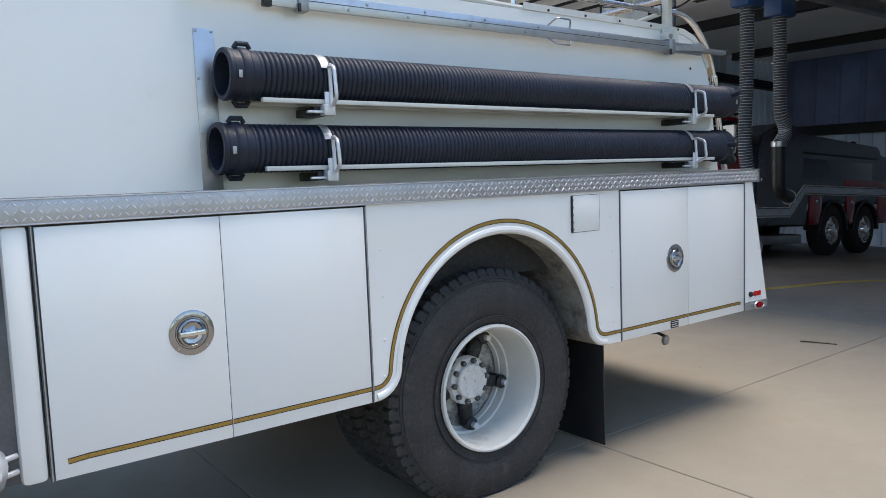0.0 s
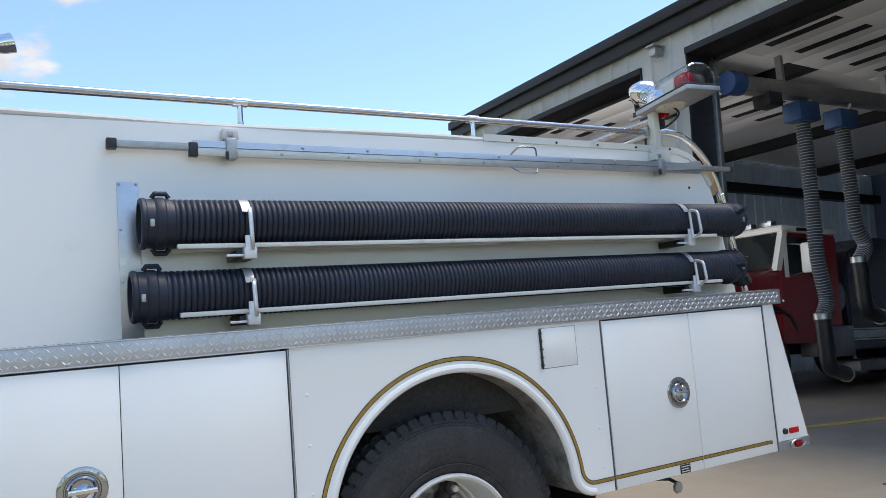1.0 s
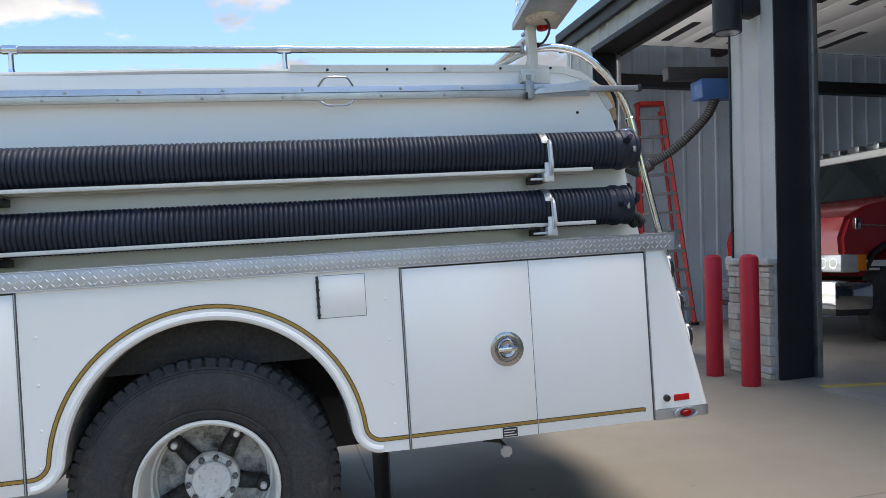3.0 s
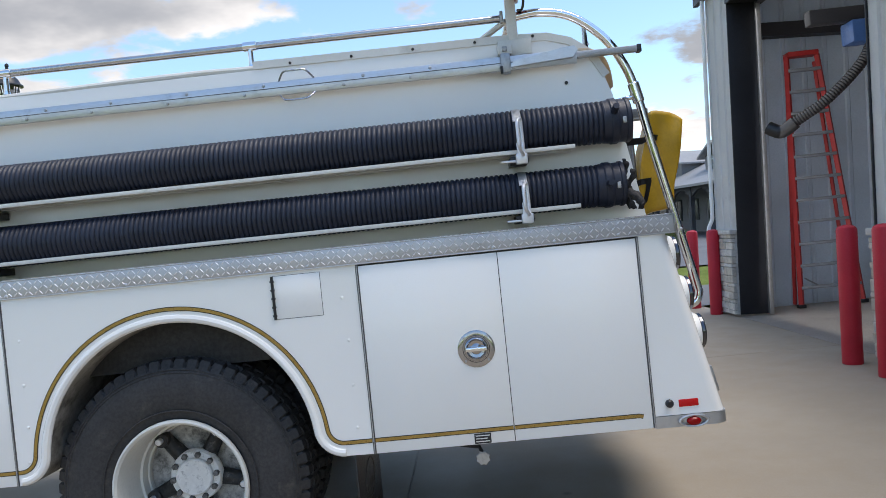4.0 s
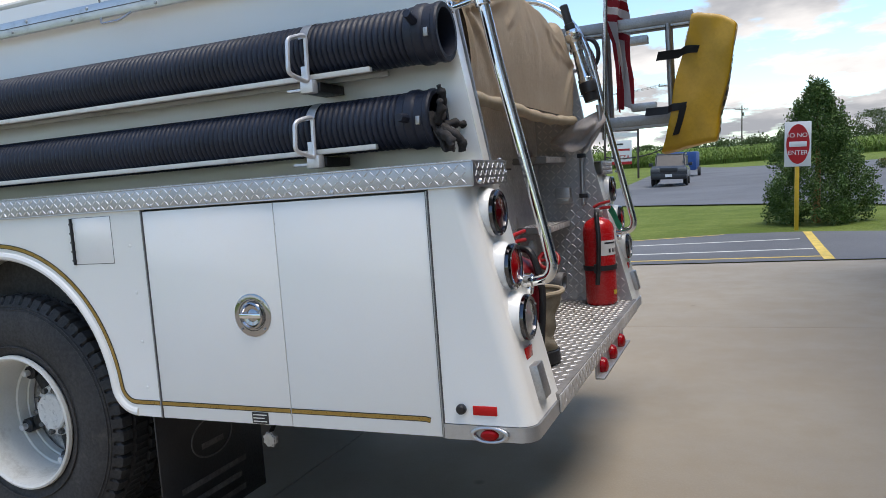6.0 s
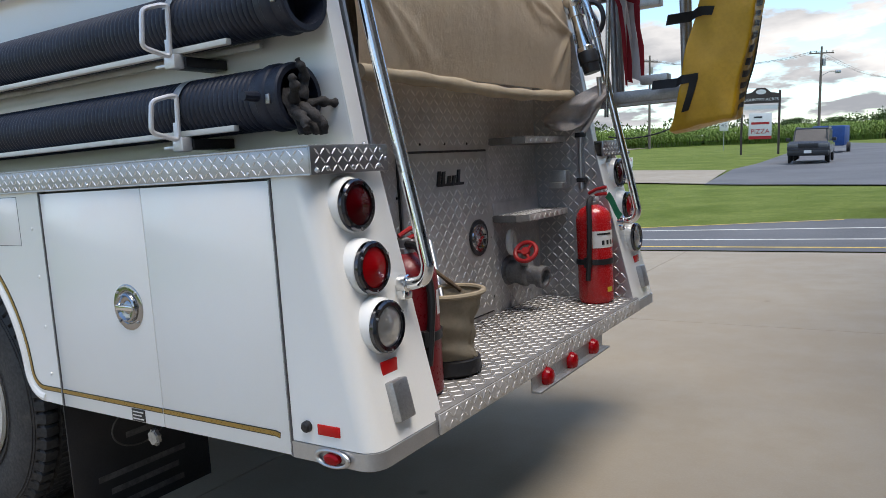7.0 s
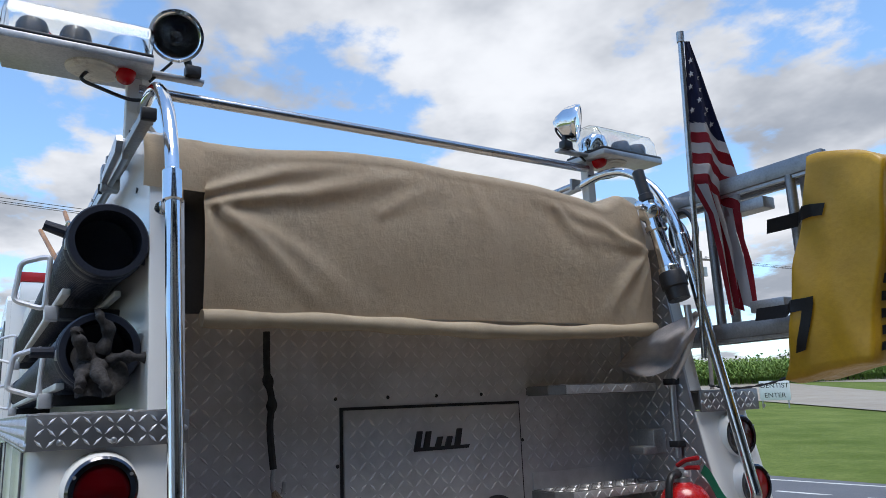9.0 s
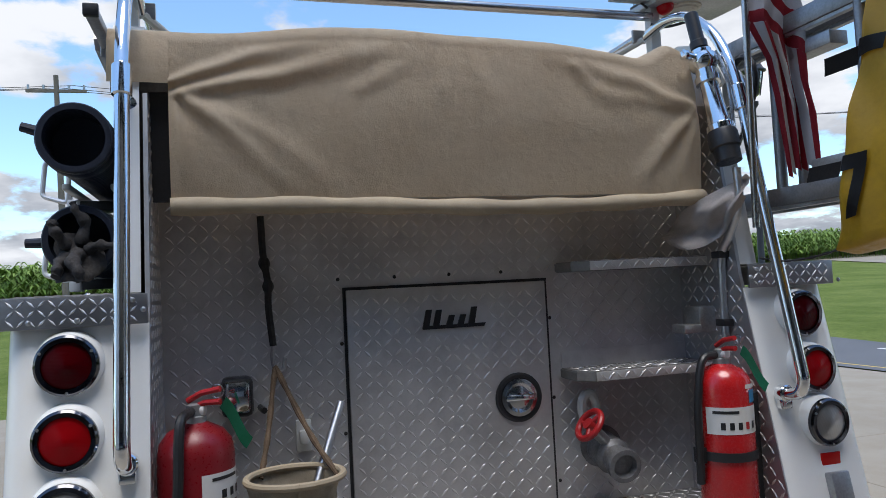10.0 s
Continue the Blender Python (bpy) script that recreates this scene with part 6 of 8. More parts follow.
# ---- extinguishers ----
def extinguisher(x, y, r, h, label, tag=True, turn=0.0, swing=0, paint=RED):
    z = 0.672
    t = thing("fire_extinguisher", label, "fire extinguisher", "extinguishers on the back step", at=Matrix.Translation((x, y, z)) @ Matrix.Rotation(radians(turn), 4, "Z"))
    bm = bmesh.new()
    lathe(bm, (0, 0, 0), (0, 0, 1), [(0, r * 0.86), (0.012, r * 0.98), (0.02, r), (h - r * 0.85, r), (h - r * 0.5, r * 0.93), (h - r * 0.22, r * 0.72), (h - r * 0.06, r * 0.42), (h, r * 0.30)], 40)
    part("cylinder", bm, paint, t)
    bm = bmesh.new()
    lathe(bm, (0, 0, h - 0.005), (0, 0, 1), [(0, r * 0.30), (0.02, r * 0.30), (0.022, r * 0.22), (0.05, r * 0.22), (0.055, 0.01)], 18)
    v = part("valve", bm, ALU_DULL, t, "metal valve head")
    bm = bmesh.new()
    tube(bm, [(-0.01, 0, h + 0.035), (0.03, 0, h + 0.050), (0.075, 0, h + 0.052)], 0.008, 8)
    tube(bm, [(-0.02, 0, h + 0.055), (0.02, 0, h + 0.075), (0.075, 0, h + 0.085)], 0.008, 8)
    part("lever", bm, RED_OLD, v, "red squeeze lever")
    bm = bmesh.new()
    tube(bm, [(0.05 + 0.018 * math.cos(a), 0.03, h + 0.075 + 0.018 * math.sin(a)) for a in [k * math.pi / 8 for k in range(17)]], 0.002, 6)
    part("pin_ring", bm, STEEL, v)
    bm = bmesh.new()
    lathe(bm, (0.0, 0, h + 0.03), (1, 0.3, 0), [(0, 0.016), (0.025, 0.016), (0.028, 0.012)], 14)
    part("gauge", bm, LABEL_W, v, "round gauge")
    bm = bmesh.new()
    tube(bm, spline([(0, -0.02, h + 0.03), (0.01, -r * 0.9, h + 0.01), (0.02, -r - 0.022, h - 0.12), (0.01, -r - 0.020, h * 0.45), (0.0, -r - 0.016, h * 0.25)], 8), 0.013, 10)
    part("hose", bm, BLACK, t, "black discharge hose")
    # label wrap with plain marks
    def wrap(a0, a1, z0, z1, m, name, off=0.0012):
        a0, a1 = a0 + swing, a1 + swing
        bm = bmesh.new()
        grid(bm, 14, 1, lambda u, q: Vector(((r + off) * math.cos(radians(a0 + (a1 - a0) * u)), (r + off) * math.sin(radians(a0 + (a1 - a0) * u)), z0 + (z1 - z0) * q)))
        return part(name, bm, m, t, smooth=80)
    wrap(-75, 62, h * 0.57, h * 0.74, LABEL_W, "label_band")
    for k in range(5):
        wrap(-45 + k * 17, -36 + k * 17, h * 0.60, h * 0.645, BLACK if k != 3 else RED_OLD, "label_pictogram", 0.002)
    wrap(-60, -8, h * 0.70, h * 0.718, BLACK, "label_text_bar", 0.002)
    wrap(20, 58, h * 0.76, h * 0.84, mat("blue_label", (0.03, 0.22, 0.45), 0.5), "label_patch")
    wrap(10, 50, h * 0.85, h * 0.93 - r * 0.3, LABEL_W, "label_patch")
    wrap(-30, -8, h * 0.12, h * 0.17, mat("yellow_label", (0.6, 0.42, 0.03), 0.5), "label_patch")
    # strap
    bm = bmesh.new()
    lathe(bm, (0, 0, h * 0.40), (0, 0, 1), [(0, r + 0.001), (0, r + 0.006), (0.028, r + 0.006), (0.028, r + 0.001)], 32, cap=False)
    box(bm, -0.015, 0.02, -r - 0.028, -r, h * 0.38, h * 0.38 + 0.05, 0.004)
    part("strap", bm, BLACK, t, "black bracket strap")
    part("bracket", B(-r - 0.012, r * 0.3, r + 0.002, r + 0.03, 0.02, h * 0.8, bevel=0.004), BLACK, t, "black bracket")
    if tag:
        bm = bmesh.new()
        grid(bm, 8, 2, lambda u, q: Vector((0.055 + 0.05 * u + 0.02 * q, 0.03 + 0.045 * u, h + 0.03 - 0.115 * u + 0.03 * q + 0.008 * math.sin(u * 6))), 0.002)
        part("tag", bm, mat("green_service_tag", (0.04, 0.36, 0.2), 0.6), t, "green service tag")
    return t


extinguisher(2.178, 2.056, 0.088, 0.495, "tall red extinguisher strapped to the back wall", True, 0)
# the left one gets a darker copy of the red, with its shadow painted in
extinguisher(2.165, 0.440, 0.098, 0.465, "short red extinguisher with black hose on the step, shade in its paint", True, 62, 22, mat("shaded_red_extinguisher_paint", (0.20, 0.007, 0.012), 0.35, 0, 0.1, 4, 120, 0.0001, (0.08, 0.01, 0.01), 0.25))

# canvas bucket with a rubber foot, slung on a rope
def bucket():
    bx, by, bz = 2.150, 0.695, 0.674
    t = thing("canvas_bucket", "tan canvas bucket with black rubber foot, rope handle", "bucket")

    def wall(u, v):
        a = 2 * math.pi * u
        r = 0.098 + 0.030 * v - 0.018 * math.sin(v * math.pi) * (0.6 + 0.4 * math.sin(a * 2 + 1))
        r += 0.008 * math.sin(v * 17 + 2.5 * math.sin(a)) * (1 - v * 0.6)
        return Vector((bx + r * math.cos(a) * 0.96 + 0.01 * v, by + r * math.sin(a) - 0.012 * math.sin(v * 3.0), bz + 0.045 + v * 0.245))
    part("wall", grid(bmesh.new(), 40, 24, wall, 0.004), mat("pale_canvas", (0.47, 0.41, 0.315), 0.85, 0, 0.2, 8, 300, 0.0006, (0.2, 0.15, 0.09), 0.3), t, smooth=80)
    bm = bmesh.new()
    tube(bm, [wall(k / 40, 1.0) for k in range(41)], 0.010, 8, cap=False)
    part("rim", bm, CANVAS_HEM, t, "stitched canvas rim")
    bm = bmesh.new()
    lathe(bm, (bx, by, bz), (0, 0, 1), [(0, 0.098), (0.012, 0.110), (0.055, 0.106), (0.062, 0.094)], 32)
    part("foot", bm, BLACK, t, "black rubber foot")
    top = Vector((RX + 0.03, 0.668, 1.235))
    for q in (wall(0.62, 0.93), wall(0.28, 0.93)):
        bm = bmesh.new()
        pts = spline([q, q.lerp(top, 0.45) + Vector((0.02, 0.0, -0.02)), top], 14)
        tube(bm, pts, lambda f: 0.0085 + 0.0012 * math.sin(f * 150), 8)
        part("rope_handle", bm, ROPE, t, "frayed rope handle")
    return t


bucket()
bm = bmesh.new()
cyl(bm, (2.185, 0.67, 0.72), (1.982, 0.852, 1.127), 0.013, 12, 0.003)
solo("steel_bar", bm, ALU, "bright steel bar leaning in the canvas bucket", "bar")
# dry dirt and crumbs swept into the step's corner
CRUMB = mat("dry_dirt_crumb", (0.12, 0.09, 0.065), 0.95, 0, 0.3, 20, 90, 0.001)
rnd = random.Random(31)
bm = bmesh.new()
for _ in range(150):
    f = rnd.random() ** 1.6
    x, y = RX + 0.02 + f * 0.30 + rnd.gauss(0, 0.03), 1.93 - rnd.random() ** 1.3 * 0.75
    if x < RX + 0.008 or x > RX + 0.45:
        continue
    d = rnd.uniform(0.001, 0.0032)
    box(bm, x - d, x + d * rnd.uniform(0.5, 1.6), y - d, y + d * rnd.uniform(0.6, 2.0), 0.6735, 0.6735 + d * 0.9)
solo("dirt_crumbs", bm, CRUMB, "brown dirt crumbs lying on the back step", "dirt", kind="stuff", smooth=0)
# strap with hook that holds the bucket rope
st = thing("hook_strap", "dark knotted strap with a steel hook", "strap")
bm = bmesh.new()
tube(bm, spline([(RX + 0.03, 0.64, 1.71), (RX + 0.025, 0.645, 1.58), (RX + 0.04, 0.655, 1.50), (RX + 0.025, 0.655, 1.42), (RX + 0.03, 0.665, 1.30)], 10), lambda f: 0.011 + 0.007 * max(0, math.sin(f * 26)) * (0.25 < f < 0.75), 8)
part("strap", bm, DARK, st)
bm = bmesh.new()
tube(bm, spline([(RX + 0.03, 0.665, 1.31), (RX + 0.03, 0.662, 1.255), (RX + 0.03, 0.672, 1.222), (RX + 0.03, 0.693, 1.225), (RX + 0.03, 0.700, 1.262)], 8), 0.007, 8)
part("hook", bm, ALU_DULL, st, "steel hook")
# scene lamp on the back wall
sl_ = thing("work_lamp", "small black work lamp with chrome face on the wall", "lamp")
part("housing", B(RX, RX + 0.085, 0.505, 0.598, 1.095, 1.215, bevel=0.018), BLACK, sl_)
part("face", B(RX + 0.080, RX + 0.092, 0.515, 0.588, 1.110, 1.205, bevel=0.012), CHROME, sl_, "chrome lamp face")
bm = bmesh.new()
tube(bm, [(RX, 0.62, 1.11), (RX + 0.05, 0.63, 1.105)], 0.01, 8)
part("knob", bm, BLACK, sl_)
kh = thing("door_catch", "chipped white cast catch on the wall", "catch")
part("plate", B(RX, RX + 0.012, 0.725, 0.775, 0.96, 1.06, bevel=0.006), WHITE_OLD, kh)
part("tongue", B(RX + 0.012, RX + 0.035, 0.735, 0.765, 0.985, 1.03, bevel=0.008), WHITE_OLD, kh)


# play pipe nozzle strapped to the far grab rail
def nozzle():
    t = thing("fire_nozzle", "chrome fire nozzle with black grip clipped to a rail", "nozzle")
    a, b = Vector((2.035, 2.135, 2.375)), Vector((2.165, 2.150, 1.835))
    d = (b - a).normalized()
    L = (b - a).length
    bm = bmesh.new()
    lathe(bm, a, d, [(0, 0.020), (0.004, 0.024), (0.11, 0.024), (0.114, 0.030), (0.14, 0.030), (0.142, 0.02)], 20)
    part("grip", bm, BLACK, t, "black rubber grip")
    bm = bmesh.new()
    lathe(bm, a, d, [(0.138, 0.022), (0.15, 0.036), (0.165, 0.036), (0.172, 0.046), (0.20, 0.050), (0.215, 0.044), (0.225, 0.034), (0.25, 0.034), (0.252, 0.042), (0.275, 0.042), (0.277, 0.031), (0.30, 0.030), (0.40, 0.036), (0.43, 0.040), (0.435, 0.046), (0.455, 0.046)], 28)
    part("barrel", bm, CHROME, t)
    bm = bmesh.new()
    lathe(bm, a, d, [(0.455, 0.047), (0.465, 0.050), (0.515, 0.050), (0.52, 0.044), (L + 0.01, 0.042), (L + 0.01, 0.03)], 28)
    part("bumper", bm, BLACK, t, "black rubber bumper")
    q = a + d * 0.185
    for s in (-1, 1):
        bm = bmesh.new()
        cyl(bm, q, q + Vector((0.02, 0.085 * s, 0.01)), 0.014, 12, 0.003)
        lathe(bm, q + Vector((0.02, 0.08 * s, 0.01)), (0.1, s, 0), [(0, 0.018), (0.012, 0.018), (0.014, 0.010)], 14)
        part("trunnion", bm, CHROME, t)
    bm = bmesh.new()
    tube(bm, spline([q + Vector((0.03, 0.08, 0)), q + Vector((0.09, 0.09, -0.10)), q + Vector((0.10, 0.085, -0.22)), q + Vector((0.07, 0.07, -0.30))], 6), 0.008, 8)
    tube(bm, spline([q + Vector((0.03, 0.04, 0.01)), q + Vector((0.06, 0.05, -0.10)), q + Vector((0.075, 0.05, -0.26))], 6), 0.007, 8)
    part("bail", bm, STEEL, t, "bent valve bail")
    bm = bmesh.new()
    tube(bm, [q + Vector((0.06 + 0.06 * math.cos(k * math.pi / 10), 0.11, -0.09 + 0.085 * math.sin(k * math.pi / 10))) for k in range(-6, 13)], 0.013, 8)
    part("clip", bm, BLACK, t, "black rubber clip")
    return t


nozzle()


def rag(u, v):
    """A limp cloth that trails from the nozzle's mouth, broad in the middle."""
    p = Vector((2.232, 2.157, 1.740)).lerp(Vector((1.940, 2.034, 1.598)), u)
    w = 0.035 + 0.125 * math.sin(math.pi * min(1.0, 0.08 + 0.92 * u)) ** 0.8
    p.z += w * (0.46 - v) - 0.03 * math.sin(math.pi * u)
    fold = 0.022 * math.sin(v * 6 + u * 7) + 0.03 * noise.noise(Vector((u * 4, v * 4, 3)))
    return p + Vector((-0.38, 0.92, 0)) * fold


solo("cloth_rag", grid(bmesh.new(), 22, 14, rag, 0.004), mat("pale_grey_rag", (0.60, 0.55, 0.52), 0.9, 0, 0.2, 9, 250, 0.001), "pale grey rag blown from the nozzle clip", "rag", smooth=80)
bm = bmesh.new()
tube(bm, spline([(2.20, 2.150, 1.80), (2.20, 2.150, 1.68), (2.14, 2.150, 1.58), (2.095, 2.150, 1.52), (2.085, 2.150, 1.40), (2.085, 2.150, 1.24)], 8), 0.0135, 12)
tp = solo("drain_tube", bm, ALU, "bent aluminium drain tube on the side wall", "tube")
for z in (1.52, 1.29):
    part("clip", B(2.065, 2.112, 2.128, 2.168, z - 0.012, z + 0.012, bevel=0.003), BLACK, tp)


# flag furled on its staff
def flag():
    t = thing("flag", "red, white and blue cloth flag hanging from a staff", "flag")
    p0, p1 = Vector((2.300, 2.160, 2.865)), Vector((2.213, 2.200, 1.60))
    bm = bmesh.new()
    tube(bm, [p0, p1], 0.0115, 12)
    part("staff", bm, STEEL, t, "bright staff")
    bm = bmesh.new()
    lathe(bm, p0, p0 - p1, [(-0.03, 0.015), (0.012, 0.015), (0.016, 0.006)], 12)
    part("finial", bm, ALU_DULL, t)

    def cloth(u, v):
        """u: across, 0 at the staff; v: 0 at the top. Gathered below into a twisted tail."""
        z = 2.835 - v * 1.09
        s = p0.lerp(p1, (2.865 - z) / 1.265)
        w = 0.022 + 0.135 * min(1, v / 0.40) ** 0.9 - 0.035 * max(0.0, min(1.0, (v - 0.50) / 0.12)) + 0.02 * max(0, v - 0.7)
        w *= 1 - 0.25 * max(0.0, v - 0.66) / 0.34
        slip = (0.045 + 0.10 * u) * u * min(1, v * 2.4)
        pleat = 0.030 * math.sin(u * 9.0 + v * 3.5) * min(1, v * 2.6) + 0.014 * math.sin(u * 21 + v * 9) * min(1, max(0, v - 0.2) * 3) + 0.030 * math.sin(u * 13 + v * 6) * min(1, max(0, v - 0.48) * 5)
        shift = 0.045 * max(0.0, min(1.0, (v - 0.50) / 0.15)) + 0.05 * max(0.0, v - 0.62) / 0.38
        f = u * w + shift - 0.02 * math.exp(-((v - 0.50) / 0.06) ** 2) * (1 - u)
        return Vector((s.x + 0.012 + f * 0.50 - pleat * 0.84, s.y + 0.006 + f * 0.84 + pleat * 0.50, z - slip))

    def band(v0, v1, m, name, u0=0.0, u1=1.0, nu=16):
        bm = bmesh.new()
        grid(bm, nu, 4, lambda u, q: cloth(u0 + (u1 - u0) * u, v0 + (v1 - v0) * q), 0.0015)
        return part(name, bm, m, t, smooth=80)
    can = band(0.0, 0.295, CLOTH_B, "canton")
    tone = [CLOTH_W, CLOTH_R]
    for k in range(6):
        band(0.29 + k * 0.038, 0.29 + (k + 1) * 0.038, tone[k % 2], "stripe")
    for k in range(7):
        band(0.518, 0.99 - 0.022 * k, tone[(k + 1) % 2], "stripe", k / 7, (k + 1) / 7, 3)
    for v, us in ((0.07, (0.5,)), (0.12, (0.35, 0.7)), (0.165, (0.25, 0.6)), (0.21, (0.45, 0.8)), (0.25, (0.2, 0.55, 0.85))):
        for u in us:
            c = cloth(u, v)
            bm = bmesh.new()
            pts = [(c.x + (0.012 if k % 2 == 0 else 0.005) * math.sin(k * math.pi / 5), c.z + (0.012 if k % 2 == 0 else 0.005) * math.cos(k * math.pi / 5)) for k in range(10)]
            prism(bm, pts, "y", c.y - 0.012, c.y - 0.009)
            part("star", bm, CLOTH_W, can)
    return t


flag()


# ground ladder on the far flank and the padded bag over its end
# aluminium with the shade on the ladder put into a darker base colour
LADDER = mat("shaded_aluminium", (0.30, 0.30, 0.305), 0.45, 1, 0.12, 5, 120, 0.0003, (0.12, 0.12, 0.12), 0.35)


def ladder():
    t = thing("ground_ladder", "aluminium ladder hung on edge along the flank", "ladder")
    for y in (2.285, 2.375):
        for z in (2.255, 1.705):
            bm = bmesh.new()
            box(bm, -1.2, 2.72, y, y + 0.032, z - 0.038, z + 0.022, 0.003)
            part("beam", bm, LADDER, t)
            part("beam_web", B(-1.2, 2.70, y + 0.006, y + 0.026, z - 0.050, z - 0.038), ALU_DULL, t)
        for k in range(11):
            bm = bmesh.new()
            cyl(bm, (2.585 - k * 0.355, y + 0.016, 1.725), (2.585 - k * 0.355, y + 0.016, 2.22), 0.018, 12)
            part("rung", bm, LADDER, t)
    for x0, x1, z in ((2.30, 2.47, 2.155), (2.36, 2.50, 1.775)):
        part("hook_block", B(x0, x1, 2.30, 2.37, z - 0.022, z + 0.022, bevel=0.004), ALU_DULL, t)
    for x in (0.2, 1.6):
        part("hanger", B(x, x + 0.05, 2.22, 2.30, 1.66, 2.26, bevel=0.004), ALU_DULL, t)
    return t


ladder()


def bag():
    t = thing("ladder_bag", "yellow vinyl bag strapped over the ladder end", "bag")

    def sk(q, w, h):
        """A point of the bag: q along x, w along y, h up."""
        x = 2.522 + 0.195 * h + q * (0.295 - 0.06 * h)
        z = 1.500 + 0.742 * h + q * (0.045 - 0.12 * h) + 0.03 * math.sin(q * math.pi) * h * h
        y = 2.195 + w * 0.235 + 0.03 * q
        n = noise.noise_vector(Vector((x * 4, y * 4, z * 4))) * 0.016 + noise.noise_vector(Vector((x * 11, y * 11, z * 6))) * 0.011 + Vector((0, 1, 0)) * 0.007 * math.sin(21 * h + 9 * q + 3 * w) * math.exp(-3 * q)
        return Vector((x, y, z)) + n
    bm = bmesh.new()
    N = 22
    faces = ((lambda u, v: sk(u, 0, v)), (lambda u, v: sk(1 - u, 1, v)), (lambda u, v: sk(1, u, v)), (lambda u, v: sk(0, 1 - u, v)), (lambda u, v: sk(u, v, 1)), (lambda u, v: sk(u, 1 - v, 0)))
    for fn in faces:
        grid(bm, N, N, fn)
    bmesh.ops.remove_doubles(bm, verts=bm.verts, dist=0.002)
    bmesh.ops.smooth_vert(bm, verts=bm.verts, factor=0.5, use_axis_x=True, use_axis_y=True, use_axis_z=True)
    bmesh.ops.recalc_face_normals(bm, faces=bm.faces[:])
    part("body", bm, YELLOW, t, smooth=80)
    for k in range(10):
        h = 0.07 + k * 0.082
        bm = bmesh.new()
        grid(bm, 6, 4, lambda u, v: sk(1.0, 0.12 + 0.62 * u, h + 0.046 * v + 0.030 * u) + Vector((0.004, 0, 0)), 0.003)
        part("stripe", bm, BLACK, t, "black warning stripe")
    bm = bmesh.new()
    grid(bm, 3, 14, lambda u, v: sk(1.0, 0.84 + 0.10 * u, 0.15 + 0.6 * v) + Vector((0.004, 0, 0)), 0.002)
    part("print_bar", bm, DARK, t, "unreadable dark print")
    for h, w in ((0.70, 0.05), (0.30, 0.05)):
        bm = bmesh.new()
        grid(bm, 10, 3, lambda u, v: (sk(0.32 * (u - 0.35) / 0.65, 0, h + 0.06 * v) if u > 0.35 else sk(0, 0, h + 0.06 * v) - Vector((0.14 * (0.35 - u) / 0.35, -0.02, 0.01))) - Vector((0, 0.010, 0)), 0.006)
        part("strap", bm, BLACK, t, "black webbing strap")
    bm = bmesh.new()
    grid(bm, 3, 8, lambda u, v: sk(0.20 + 0.13 * u - 0.05 * v, 0, 0.33 - 0.22 * v) - Vector((0, 0.012, 0)), 0.006)
    part("strap_tail", bm, BLACK, t, "loose strap tail")
    bm = bmesh.new()
    tube(bm, spline([(2.22, 2.20, 1.50), (2.32, 2.22, 1.485), (2.46, 2.24, 1.50), (2.56, 2.28, 1.54)], 8), lambda f: 0.004 + 0.002 * math.sin(f * 60), 6)
    part("tie_wire", bm, BLACK, t, "black tie wire")
    return t


bag()

# two wooden pike handles standing out of the hose bed
for a, b in (((-2.9, 0.52, 2.55), (-5.11, 0.35, 3.55)), ((-2.55, 0.60, 2.56), (-5.415, 0.6, 3.865))):
    bm = bmesh.new()
    cyl(bm, a, b, 0.024, 12, 0.004)
    solo("pike_handle", bm, WOOD, "varnished wooden pike pole handle", "pole", "pike poles")

# litter on the apron
TWIG = mat("dry_brown_leaf", (0.10, 0.075, 0.045), 0.9, 0, 0.3, 20, 120, 0.001)
rnd = random.Random(21)
bm = bmesh.new()
tube(bm, spline([(3.92, 0.61, 0.006), (3.95, 0.53, 0.007), (3.98, 0.43, 0.006), (4.00, 0.34, 0.007)], 5), lambda f: 0.006 - 0.003 * f, 6)
tw = solo("dry_twig", bm, TWIG, "dry brown weed stalk lying on the concrete", "twig")
for k in range(9):
    q = Vector((3.93 + 0.009 * k, 0.59 - 0.028 * k, 0.006))
    bm = bmesh.new()
    grid(bm, 3, 4, lambda u, v: q + Vector((0.012 * (u - 0.5) + 0.035 * v * math.cos(k * 2.1), 0.025 * v * math.sin(k * 2.1) + 0.007 * (u - 0.5), 0.006 * math.sin(v * 3) + 0.003)), 0.001)
    part("leaf", bm, TWIG, tw, smooth=60)
# ---- inside the engine house ----
def text_part(body, size, m, parent, at, name="lettering", thick=0.002):
    cu = bpy.data.curves.new(name, "FONT")
    cu.body, cu.size, cu.align_x, cu.align_y, cu.extrude = body, size, "CENTER", "CENTER", thick
    tmp = bpy.data.objects.new(name, cu)
    scene.collection.objects.link(tmp)
    me = bpy.data.meshes.new_from_object(tmp)
    bpy.data.objects.remove(tmp)
    me.materials.clear()
    me.materials.append(m)
    ob = new(name, me)
    ob.parent = parent
    ob.matrix_basis = at
    return ob


